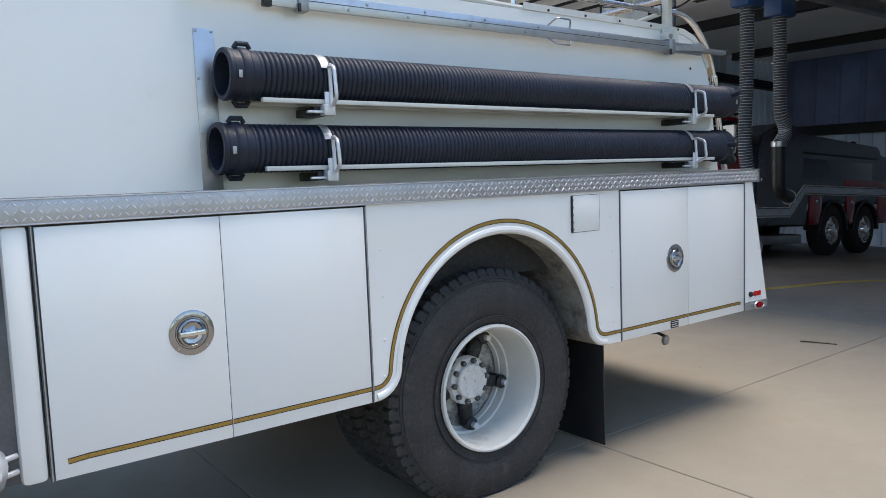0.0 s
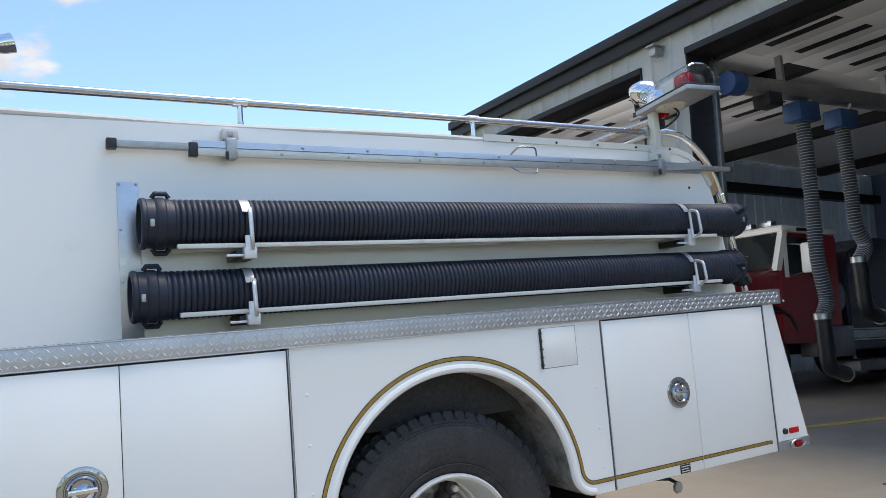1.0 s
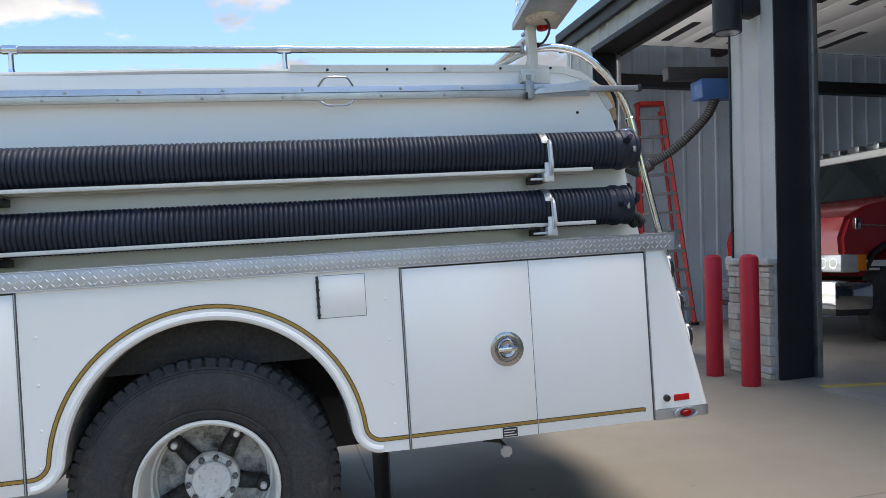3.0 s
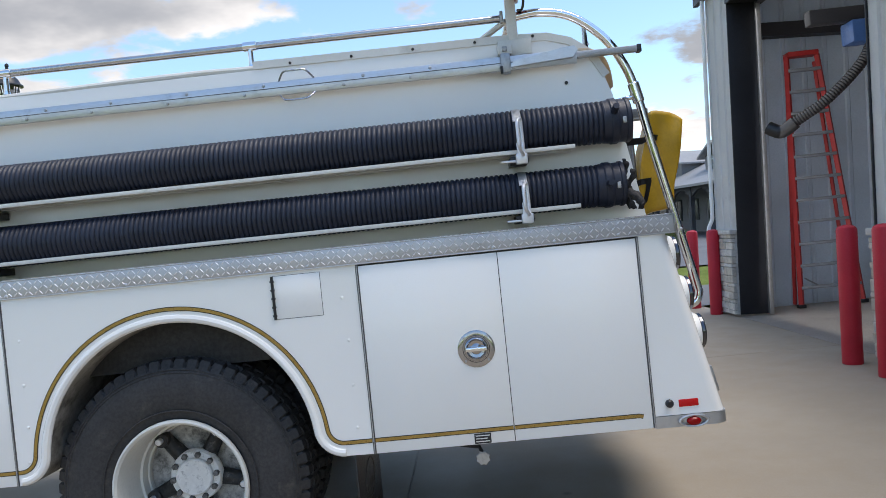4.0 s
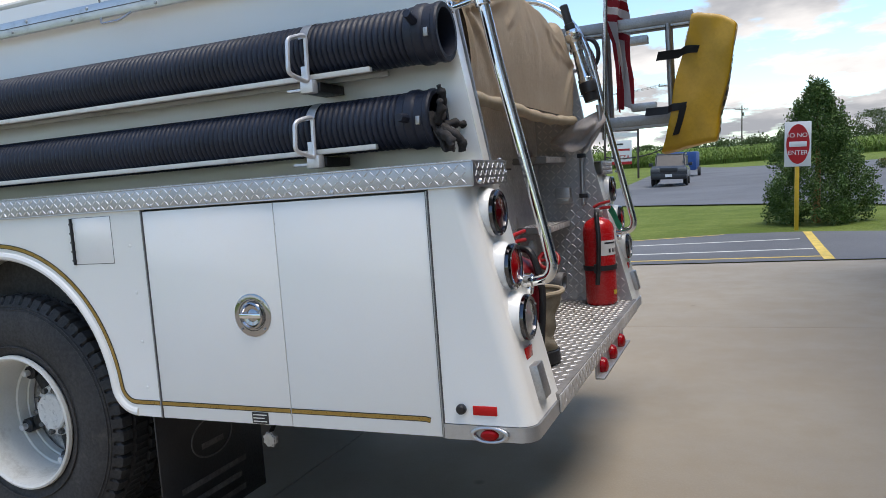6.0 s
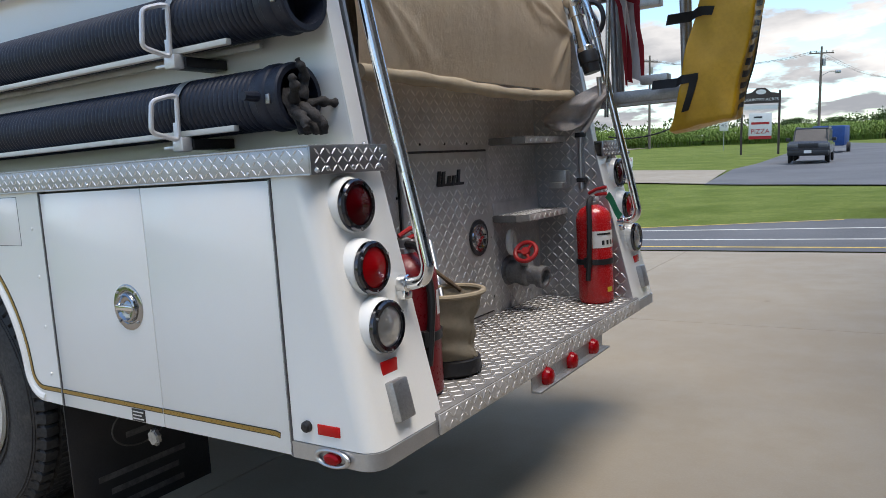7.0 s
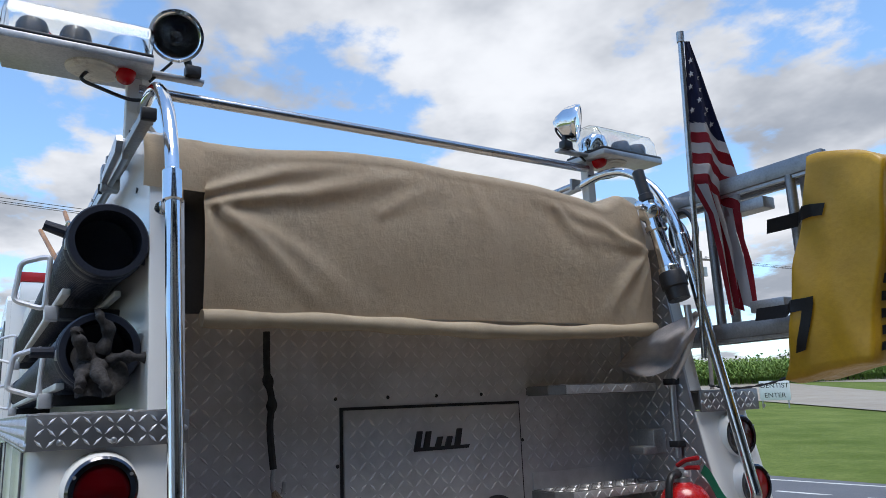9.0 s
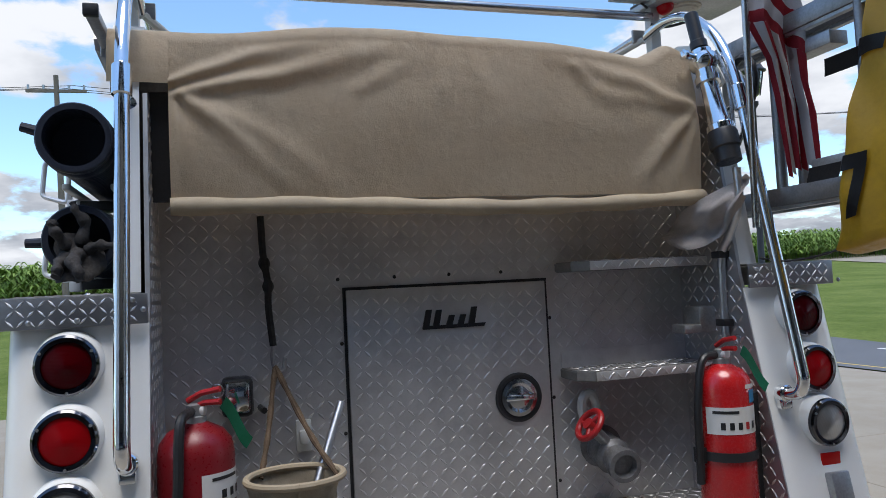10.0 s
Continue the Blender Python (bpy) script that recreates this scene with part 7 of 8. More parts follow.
def red_truck():
    """Red and white tanker parked nose out in the next bay."""
    t = thing("tanker_truck", "dark red tanker truck with white cab roof, parked indoors", "fire truck")
    y0, y1 = 3.85, 6.25
    t.matrix_world = Matrix.Translation((6.8, 0.58, 0.03)) @ Matrix.Rotation(math.atan(FALL), 4, "Y") @ Matrix.Translation((-6.15, 0, 0))
    RT = mat("dark_red_truck_paint", (0.30, 0.010, 0.014), 0.22, 0, 0.06, 1, 120, 0.0001, coat=0.5)
    q = lambda n, bm, m, par=t, lab="": part(n, bm, m, par, lab)
    DUSK = mat("dark_windscreen_glass", (0.018, 0.024, 0.026), 0.05, 0, 0.05, 2, 30, 0, rvar=0.02)
    bm = bmesh.new()
    prism(bm, [(6.27, 0.92), (6.23, 1.30), (6.34, 1.56), (6.62, 1.70), (7.48, 1.88), (7.9, 1.88), (7.9, 0.92), (7.78, 0.95), (7.64, 1.15), (7.40, 1.25), (7.16, 1.27), (6.92, 1.24), (6.70, 1.12), (6.58, 0.92)], "y", y0 + 0.02, y1 - 0.02, 0.05)
    hood = q("hood", bm, RT)
    bm = bmesh.new()
    prism(bm, [(8.05, 0.75), (9.6, 0.75), (9.6, 2.44), (8.33, 2.46), (8.12, 1.84)], "y", y0, y1, 0.05)
    cab = q("cab", bm, RT)
    q("cab_roof", B(8.26, 9.62, y0 - 0.01, y1 + 0.01, 2.43, 2.55, bevel=0.05), WHITE, cab, "white cab roof")
    bm = bmesh.new()
    prism(bm, [(8.09, 1.86), (8.30, 2.42), (8.28, 2.43), (8.06, 1.87)], "y", y0 + 0.09, y1 - 0.09)
    q("windscreen", bm, DUSK, cab, "dark windscreen")
    for ya, yb in ((y0 - 0.004, y0 + 0.09), (y1 - 0.09, y1 + 0.004)):
        bm = bmesh.new()
        prism(bm, [(8.07, 1.84), (8.29, 2.46), (8.40, 2.46), (8.18, 1.84)], "y", ya, yb)
        q("roof_pillar", bm, WHITE, cab, "white windscreen pillar")
    for yy in (y0 - 0.006, y1):
        q("side_window", B(8.36, 9.15, yy, yy + 0.006, 1.80, 2.36, bevel=0.002), DUSK, cab, "dark side window")
        q("door_pillar", B(8.26, 8.35, yy - 0.002, yy + 0.006, 1.74, 2.44), WHITE, cab)
    cab.location.x = -0.65
    for k in range(6):
        bm = bmesh.new()
        box(bm, 8.30, 8.44, y0 + 0.20 + k * 0.36, y0 + 0.42 + k * 0.36, 2.55, 2.64, 0.012)
        q("roof_lamp", bm, STEEL, cab, "chrome roof marker lamp")
    # sign on the roof: unreadable
    q("roof_text_bar", B(8.60, 9.25, y0 - 0.014, y0 - 0.009, 2.46, 2.51), BLACK, cab)
    bumper = q("front_bumper", B(6.10, 6.66, y0 - 0.04, y1 + 0.04, 0.42, 0.78, bevel=0.06), CHROME, t, "chrome front bumper")
    q("bumper_lip", B(6.12, 6.60, y0 - 0.02, y1 + 0.02, 0.36, 0.44, bevel=0.02), DARK, bumper)
    q("grille", B(6.215, 6.25, y0 + 0.75, y1 - 0.75, 0.95, 1.45, bevel=0.01), STEEL, hood)
    for ya in (y0 + 0.02, y1 - 0.50):
        hl = q("headlight", B(6.21, 6.50, ya - 0.03, ya + 0.46, 0.88, 1.10, bevel=0.03), mat("headlight_glass", (0.62, 0.63, 0.64), 0.12, 0.4, 0.1, 12, 60), hood, "clear headlight")
        q("turn_lens", B(6.44, 6.58, ya - 0.036 if ya < 5 else ya + 0.38, ya + 0.10 if ya < 5 else ya + 0.50, 0.90, 1.10, bevel=0.02), mat("amber_lens", (0.75, 0.22, 0.015), 0.2), hl, "amber turn lens")
        for k in (0.10, 0.28):
            bm = bmesh.new()
            lathe(bm, (6.222, ya + k, 0.99), (-1, 0, 0), [(0, 0.075), (0.014, 0.072), (0.016, 0.060), (0.004, 0.03), (0.004, 0.001)], 20)
            q("reflector", bm, CHROME, hl)
    for z0, z1 in ((0.905, 0.935), (0.955, 1.03)):
        q("side_stripe", B(6.585, 6.78 if z0 < 0.95 else 6.88, y0 + 0.008, y0 + 0.019, z0, z1), LABEL_W, hood, "white stripe")
    bm = bmesh.new()
    tube(bm, [(6.50, y0 - 0.004, 1.46), (7.12, y0 - 0.004, 1.44)], 0.009, 8)
    q("hood_rail", bm, STEEL, hood)
    q("hood_latch", B(6.43, 6.50, y0 - 0.01, y0 + 0.02, 1.40, 1.54, bevel=0.006), CHROME, hood)
    q("hood_latch", B(7.10, 7.17, y0 - 0.01, y0 + 0.02, 1.41, 1.48, bevel=0.006), CHROME, hood)
    q("fender_flare", ribbon(bmesh.new(), [(6.58, 0.92), (6.70, 1.12), (6.92, 1.24), (7.16, 1.27), (7.40, 1.25), (7.64, 1.15), (7.78, 0.95)], 0.05, "y", y0 - 0.01, y0 + 0.05), BLACK, hood, "black wheel arch edge")
    q("mirror", B(8.36, 8.46, y0 - 0.42, y0 - 0.20, 1.78, 2.24, bevel=0.04), WHITE, cab, "white side mirror")
    bm = bmesh.new()
    tube(bm, [(8.4, y0, 2.25), (8.41, y0 - 0.3, 2.2)], 0.012, 8)
    q("mirror_arm", bm, STEEL, cab)
    bm = bmesh.new()
    tube(bm, [(8.4, y0, 1.76), (8.41, y0 - 0.3, 1.82)], 0.012, 8)
    q("mirror_arm", bm, STEEL, cab)
    # tank body with a stepped stripe
    bm = bmesh.new()
    prism(bm, [(9.15, 0.62), (10.98, 0.62), (10.98, 1.02), (15.1, 1.02), (15.1, 1.98), (14.05, 2.05), (13.9, 2.22), (10.66, 2.32), (10.52, 2.44), (9.9, 2.44), (9.3, 2.2), (9.15, 1.9)], "y", y0 + 0.03, y1 - 0.03, 0.04)
    TANK = mat("near_black_tank_paint", (0.040, 0.044, 0.062), 0.28, 0, 0.1, 1, 120, 0.0001, coat=0.4)
    body = q("tank_body", bm, TANK, t, "black tank body")
    q("top_rail", B(10.7, 13.8, y0 + 0.02, y0 + 0.06, 1.94, 1.98, bevel=0.008), DARK, body)
    q("side_panel", B(10.75, 13.6, y0 + 0.018, y0 + 0.032, 1.50, 1.86, bevel=0.006), TANK, body)
    q("red_band", B(12.4, 15.05, y0 + 0.012, y0 + 0.034, 1.37, 1.50, bevel=0.004), RT, body, "dark red band")
    for xa, xb in ((11.02, 11.46), (12.50, 12.84), (13.92, 15.06)):
        lk = q("locker", B(xa, xb, y0, y0 + 0.05, 0.62, 1.17, bevel=0.01), RT, body, "dark red lower locker")
        q("handle", B((xa + xb) / 2 - 0.04, (xa + xb) / 2 + 0.04, y0 - 0.015, y0 + 0.002, 1.04, 1.09, bevel=0.006), CHROME, lk, "small chrome handle")
    for cx in (11.95, 13.35):
        bm = bmesh.new()
        ribbon(bm, [(cx + 0.56 * math.cos(math.pi * k / 12), 0.50 + 0.58 * math.sin(math.pi * k / 12)) for k in range(13)], 0.05, "y", y0 - 0.01, y0 + 0.30)
        q("mudguard", bm, BLACK, body, "black mudguard")
    steps = [(9.15, 0.855), (10.28, 0.855), (10.79, 1.275), (15.1, 1.275)]
    for w, m, o in ((0.19, LABEL_W, 0.012), (0.15, BLACK, 0.009), (0.125, STEEL, 0.006)):
        q("stripe", ribbon(bmesh.new(), steps, w, "y", y0 + o - 0.006, y0 + 0.035), m, body, "pale stepped stripe with dark lines")
    q("step_box", B(8.50, 9.13, y0 - 0.03, y0 + 0.5, 0.52, 1.00, bevel=0.02), PLATE_END, t, "tread plate step box behind the cab")
    q("battery_box", B(9.35, 10.85, y0 + 0.06, y0 + 0.5, 0.26, 0.44, bevel=0.03), ALU_DULL, t, "dull metal box under the body")
    bm = bmesh.new()
    lathe(bm, (8.93, y0 + 0.22, 1.46), (0, -1, 0), [(0, 0.27), (0.10, 0.27), (0.13, 0.255), (0.14, 0.22), (0.135, 0.06), (0.15, 0.05), (0.15, 0.001)], 32)
    q("reel", bm, ALU_DULL, t, "dull aluminium hose reel behind the cab")
    q("chassis", B(6.5, 15.0, 4.6, 5.5, 0.55, 0.80), DARK)
    bm = bmesh.new()
    lathe(bm, (13.3, y0 + 0.3, 2.22), (0, 0, 1), [(0, 0.07), (0.05, 0.07), (0.10, 0.05), (0.11, 0.001)], 16)
    q("beacon", bm, RED_LENS, body, "red beacon")
    for x in (7.16, 11.95, 13.35):
        for yy, s in ((y0 + 0.02, 1), (y1 - 0.02, -1)):
            w = thing("wheel", "", "")
            w.parent = t
            w.location = (x, yy, 0.50)
            bm = bmesh.new()
            lathe(bm, (0, 0, 0), (0, s, 0), [(0.02, 0.28), (0.0, 0.34), (0.0, 0.42), (0.03, 0.48), (0.06, 0.502), (0.25, 0.502), (0.28, 0.47), (0.28, 0.3)], 40, cap=False)
            part("tyre", bm, RUBBER, w)
            bm = bmesh.new()
            lathe(bm, (0, 0, 0), (0, s, 0), [(0.02, 0.285), (0.0, 0.28), (0.012, 0.26), (0.05, 0.24), (0.035, 0.17), (0.03, 0.12), (-0.02, 0.10), (-0.03, 0.06), (-0.032, 0.001)], 36, cap=False)
            rim = part("rim", bm, CHROME, w, "polished alloy rim")
            for k in range(10):
                a = k * math.pi / 5
                bm = bmesh.new()
                c = Vector((0.21 * math.cos(a), 0.044 * s, 0.21 * math.sin(a)))
                cyl(bm, c, c - Vector((0, 0.005 * s, 0)), 0.022, 10)
                part("vent", bm, BLACK, rim)
                c = Vector((0.14 * math.cos(a + 0.3), 0.03 * s, 0.14 * math.sin(a + 0.3)))
                bm = bmesh.new()
                cyl(bm, c, c - Vector((0, 0.03 * s, 0)), 0.013, 6)
                part("nut", bm, CHROME, rim)
    return t


red_truck()


def even_steps(pts, pitch):
    """Points at an even pitch along the smooth line through pts."""
    P_ = spline(pts, 24)
    L = sum((b - a).length for a, b in zip(P_, P_[1:]))
    n, out, acc, k = int(L / pitch), [], 0.0, 0
    for i in range(n + 1):
        want = L * i / n
        while k < len(P_) - 2 and acc + (P_[k + 1] - P_[k]).length < want:
            acc += (P_[k + 1] - P_[k]).length
            k += 1
        seg = (P_[k + 1] - P_[k]).length or 1
        out.append(P_[k].lerp(P_[k + 1], min(1, (want - acc) / seg)))
    return out


def flex(bm, pts, r, pitch=0.036):
    """Flexible hose through the points, bellied between its coils."""
    out = even_steps(pts, pitch / 4)
    tube(bm, out, lambda f: r - (0.010, 0.004, 0.0, 0.004)[round(f * (len(out) - 1)) % 4], 18)
    return bm


def coils(bm, pts, r, pitch=0.036, wire=0.0045):
    """Wire rings round a flexible hose."""
    out = even_steps(pts, pitch / 4)
    for i in range(2, len(out) - 1, 4):
        d = (out[i + 1] - out[i - 1]).normalized()
        lathe(bm, out[i] - d * wire, d, [(0, r), (wire * 0.6, r + wire * 0.7), (wire * 1.4, r + wire * 0.7), (wire * 2, r)], 18, cap=False)
    return bm


EXH = mat("dark_grey_exhaust_hose", (0.045, 0.048, 0.055), 0.5, 0, 0.2, 5, 80, 0.0005)
EXH_W = mat("pale_hose_coil", (0.36, 0.38, 0.42), 0.5, 0, 0.1, 5, 80)


def exhaust_drop(x, y, z, pts, label):
    t = thing("exhaust_hose", label, "exhaust hose", "exhaust extraction drops", at=Matrix.Translation((-0.06, -0.17, -0.10)))
    part("trolley", B(x - 0.20, x + 0.20, y - 0.13, y + 0.13, z - 0.02, z + 0.22, bevel=0.03), BLUE, t, "blue steel trolley")
    bm = bmesh.new()
    tube(bm, rounded([(x + 0.14, y, z + 0.2), (x + 0.16, y - 0.06, z + 0.30), (x + 0.14, y, z + 0.42)], 0.04), 0.025, 8)
    part("hanger", bm, ALU_DULL, t)
    bm = bmesh.new()
    flex(bm, [(x, y, z)] + pts[:-2], 0.088)
    hs = part("hose", bm, EXH, t, "dark flexible hose with pale coils", smooth=60)
    part("coil", coils(bmesh.new(), [(x, y, z)] + pts[:-2], 0.088), EXH_W, hs, "pale wire coils", smooth=60)
    a, b = Vector(pts[-3]), Vector(pts[-2])
    bm = bmesh.new()
    tube(bm, rounded([a, b, pts[-1]], 0.14, 8), 0.095, 16)
    part("boot", bm, BLACK, t, "black rubber tailpipe boot")
    bm = bmesh.new()
    cyl(bm, a + Vector((0, 0, 0.06)), a - Vector((0, 0, 0.02)), 0.101, 18, 0.006)
    part("collar", bm, ALU, t, "bright metal collar")
    e, d = Vector(pts[-1]), (Vector(pts[-1]) - b).normalized()
    bm = bmesh.new()
    lathe(bm, e - d * 0.02, d, [(0, 0.096), (0.0, 0.104), (0.035, 0.104), (0.035, 0.088), (0.0, 0.085)], 20, cap=False)
    part("end_ring", bm, ALU, t, "bright ring at the boot's mouth")
    return t


exhaust_drop(6.94, 3.02, 3.66, [(6.93, 3.02, 2.8), (6.90, 3.03, 1.95), (6.96, 3.02, 1.45), (6.84, 3.02, 1.22), (6.84, 3.02, 0.62), (7.35, 3.15, 0.50)], "dark ribbed exhaust hose hanging from a blue trolley")
exhaust_drop(7.74, 3.02, 3.62, [(7.75, 3.02, 2.8), (7.76, 3.02, 2.35), (7.90, 3.02, 2.08), (7.72, 3.02, 1.88), (7.72, 3.02, 1.25), (8.15, 3.10, 1.15)], "dark ribbed exhaust hose hanging from a blue trolley")
rl = thing("exhaust_rail", "grey extraction rail with blue end caps", "rail", at=Matrix.Translation((-0.06, -0.17, -0.10)))
part("rail", B(5.75, 12.0, 2.93, 3.11, 3.93, 4.12, bevel=0.02), ALU_DULL, rl)
bm = bmesh.new()
lathe(bm, (5.62, 3.02, 4.03), (1, 0, 0), [(0, 0.13), (0.02, 0.14), (0.22, 0.14), (0.24, 0.12)], 20)
part("end_cap", bm, BLUE, rl, "blue end cap")
part("rail_clip", B(6.2, 6.45, 2.90, 3.14, 3.78, 3.95, bevel=0.02), BLACK, rl)
for x in (6.6, 8.8):
    part("rail_hanger", B(x, x + 0.05, 2.98, 3.06, 4.12, 4.45), ALU_DULL, rl)
t3 = thing("exhaust_hose", "black ribbed exhaust hose pulled aside from a blue reel", "exhaust hose", "exhaust extraction drops")
part("trolley", B(6.15, 6.75, 5.9, 6.2, 3.35, 3.62, bevel=0.03), BLUE, t3, "blue steel trolley")
part("rail", B(5.7, 7.8, 5.98, 6.14, 3.62, 3.80, bevel=0.02), FRAME_K, t3)
bm = bmesh.new()
flex(bm, [(6.45, 6.05, 3.36), (6.30, 6.1, 3.1), (5.95, 6.25, 2.75), (5.62, 6.5, 2.52)], 0.068)
part("hose", bm, BLACK, t3, "black ribbed flexible hose", smooth=60)
bm = bmesh.new()
tube(bm, rounded([(5.64, 6.49, 2.53), (5.50, 6.6, 2.42), (5.38, 6.7, 2.52)], 0.08, 6), 0.085, 16)
part("boot", bm, BLACK, t3, "black rubber boot")


def step_ladder():
    t = thing("step_ladder", "tall red fibreglass step ladder standing folded against the wall", "ladder")
    RL = mat("red_fibreglass_rail", (0.42, 0.022, 0.02), 0.5, 0, 0.1, 3, 90, 0.0003)
    TREAD = mat("pale_aluminium_tread", (0.26, 0.27, 0.29), 0.5, 0.3, 0.1, 4, 90, 0.0003)
    H, cx, yb = 3.66, 6.46, 7.70
    for s in (-1, 1):
        bm = bmesh.new()
        tube(bm, [(cx + s * 0.44, yb, 0.02), (cx + s * 0.22, yb + 0.22, H)], 0.042, 4)
        part("rail", bm, RL, t)
        bm = bmesh.new()
        tube(bm, [(cx + s * 0.40, yb + 0.30, 0.02), (cx + s * 0.20, yb + 0.28, H - 0.1)], 0.030, 4)
        part("back_rail", bm, RL, t)
        part("foot", B(cx + s * 0.44 - 0.05, cx + s * 0.44 + 0.05, yb - 0.05, yb + 0.05, 0.0, 0.05, bevel=0.006), BLACK, t)
    for k in range(11):
        f = (k + 0.9) / 11.6
        w = 0.44 - 0.22 * f
        y = yb + 0.22 * f
        part("tread", B(cx - w, cx + w, y - 0.05, y + 0.035, H * f - 0.022, H * f + 0.022, bevel=0.004), TREAD, t)
    part("top_cap", B(cx - 0.22, cx + 0.22, yb + 0.14, yb + 0.34, H - 0.02, H + 0.05, bevel=0.01), RL, t)
    for s in (-1, 1):
        bm = bmesh.new()
        tube(bm, [(cx + s * 0.35, yb + 0.02, 0.42), (cx + s * 0.16, yb + 0.03, 0.30)], 0.012, 6)
        part("brace", bm, ALU_DULL, t)
    return t


step_ladder()

# wall lamp and camera on the pier
wl = thing("wall_lamp", "dark bronze cylinder wall lamp", "lamp", at=LEAN)
bm = bmesh.new()
lathe(bm, (4.72, 3.42, 3.46), (0, 0, 1), [(0.01, 0.12), (0.0, 0.135), (0.005, 0.14), (0.415, 0.14), (0.42, 0.132)], 32)
part("cylinder", bm, FRAME_K, wl)
part("mount", B(4.84, 5.04, 3.33, 3.51, 3.64, 3.82, bevel=0.008), FRAME_K, wl)
bm = bmesh.new()
lathe(bm, (4.72, 3.42, 3.462), (0, 0, -1), [(0, 0.115), (0.004, 0.08), (0.005, 0.001)], 24)
part("lens", bm, CLEAR_LENS, wl, "frosted lens")
sc = thing("security_camera", "small grey camera on the wall", "camera", at=LEAN)
part("body", B(4.88, 5.02, 3.46, 3.56, 4.42, 4.54, bevel=0.012), ALU_DULL, sc)
part("hood", B(4.84, 5.03, 3.44, 3.58, 4.53, 4.55, bevel=0.004), ALU_DULL, sc)
bm = bmesh.new()
tube(bm, rounded([(4.98, 8.22, 4.7), (4.98, 8.22, 1.35), (4.92, 8.24, 1.22), (4.92, 8.24, 0.1)], 0.05), 0.03, 8)
S("trim_downpipe", bm, SIDING_W, "white downpipe at the corner", "trim", LEAN)

# ---- across the lane: sign, shrub, lot and country beyond ----
SIGN_RED = mat("sign_red", (0.42, 0.012, 0.015), 0.4, 0, 0.06, 4, 90)
SIGN_W = mat("sign_white", (0.72, 0.72, 0.70), 0.4, 0, 0.04, 4, 90)


def no_entry(x, y):
    t = thing("road_sign", "red and white do-not-enter sign on a yellow post", "sign", at=stand(x, y, 8))
    part("post", B(-0.035, 0.035, -0.035, 0.035, -0.1, 1.35, bevel=0.006), mat("yellow_post_paint", (0.62, 0.38, 0.03), 0.5), t, "square yellow post")
    part("plate", B(-0.235, 0.235, -0.046, -0.038, 1.20, 2.05, bevel=0.003), SIGN_W, t)
    bm = bmesh.new()
    prism(bm, [(0.205 * math.cos(a), 1.625 + 0.375 * math.sin(a)) for a in [k * math.pi / 24 for k in range(48)]], "y", -0.051, -0.046)
    d = part("disc", bm, SIGN_RED, t, "red oval")
    part("bar", B(-0.155, 0.155, -0.054, -0.050, 1.575, 1.675, bevel=0.001), SIGN_W, d)
    up = Matrix.Rotation(radians(90), 4, "X")
    text_part("DO NOT", 0.118, SIGN_W, d, Matrix.Translation((0, -0.053, 1.79)) @ up)
    text_part("ENTER", 0.118, SIGN_W, d, Matrix.Translation((0, -0.053, 1.46)) @ up)
    return t


no_entry(3.80, 13.65)


def leaves(bm, centre, spread, n, size, rnd, flat=0.0):
    """n small leaf blades scattered in an ellipsoid."""
    for _ in range(n):
        while True:
            p = Vector((rnd.uniform(-1, 1), rnd.uniform(-1, 1), rnd.uniform(-1, 1)))
            if p.length < 1:
                break
        p = Vector(centre) + Vector((p.x * spread[0], p.y * spread[1], p.z * spread[2]))
        d = Vector((rnd.gauss(0, 1), rnd.gauss(0, 1), rnd.gauss(0, 0.8) + flat)).normalized() * size * rnd.uniform(0.6, 1.4)
        s = d.cross(Vector((rnd.gauss(0, 1), rnd.gauss(0, 1), rnd.gauss(0, 1)))).normalized() * size * 0.32
        bm.faces.new((bm.verts.new(p), bm.verts.new(p + d * 0.5 + s), bm.verts.new(p + d), bm.verts.new(p + d * 0.5 - s)))
    return bm


def shrub(x, y):
    rnd = random.Random(5)
    t = thing("shrub", "ragged green arborvitae on the lawn", "shrub", at=stand(x, y) @ Matrix.Diagonal((0.92, 0.92, 0.87, 1)))
    bm = bmesh.new()
    tube(bm, [(0, 0, -0.1), (0.03, 0, 1.2), (0, 0.02, 2.9)], lambda f: 0.09 * (1 - f) + 0.015, 8)
    part("trunk", bm, WOOD, t)
    bm = bmesh.new()
    for k in range(520):
        h = rnd.random() ** 1.25
        r = 1.28 * (0.78 + 0.22 * math.sin(min(1, h * 3.2) * math.pi / 2)) * (1 - h) ** 0.72
        a = rnd.uniform(0, 2 * math.pi)
        q = r * rnd.uniform(0.55, 1.04) * (1 + 0.16 * math.sin(a * 3 + h * 7))
        leaves(bm, (q * math.cos(a), q * math.sin(a), 0.10 + 3.1 * h), (0.15, 0.15, 0.20), 95, 0.052, rnd, 0.6)
    for k in range(26):
        a = rnd.uniform(0, 6.28)
        h = rnd.uniform(0.1, 0.98)
        r = 1.35 * (1 - h) ** 0.72
        leaves(bm, (r * math.cos(a), r * math.sin(a), 0.25 + 3.15 * h), (0.08, 0.08, 0.2), 90, 0.052, rnd, 1.2)
    part("crown", bm, leaf_mat("arborvitae_leaf", (0.045, 0.085, 0.022), (0.10, 0.17, 0.042)), t, smooth=0)
    return t


shrub(4.25, 15.1)

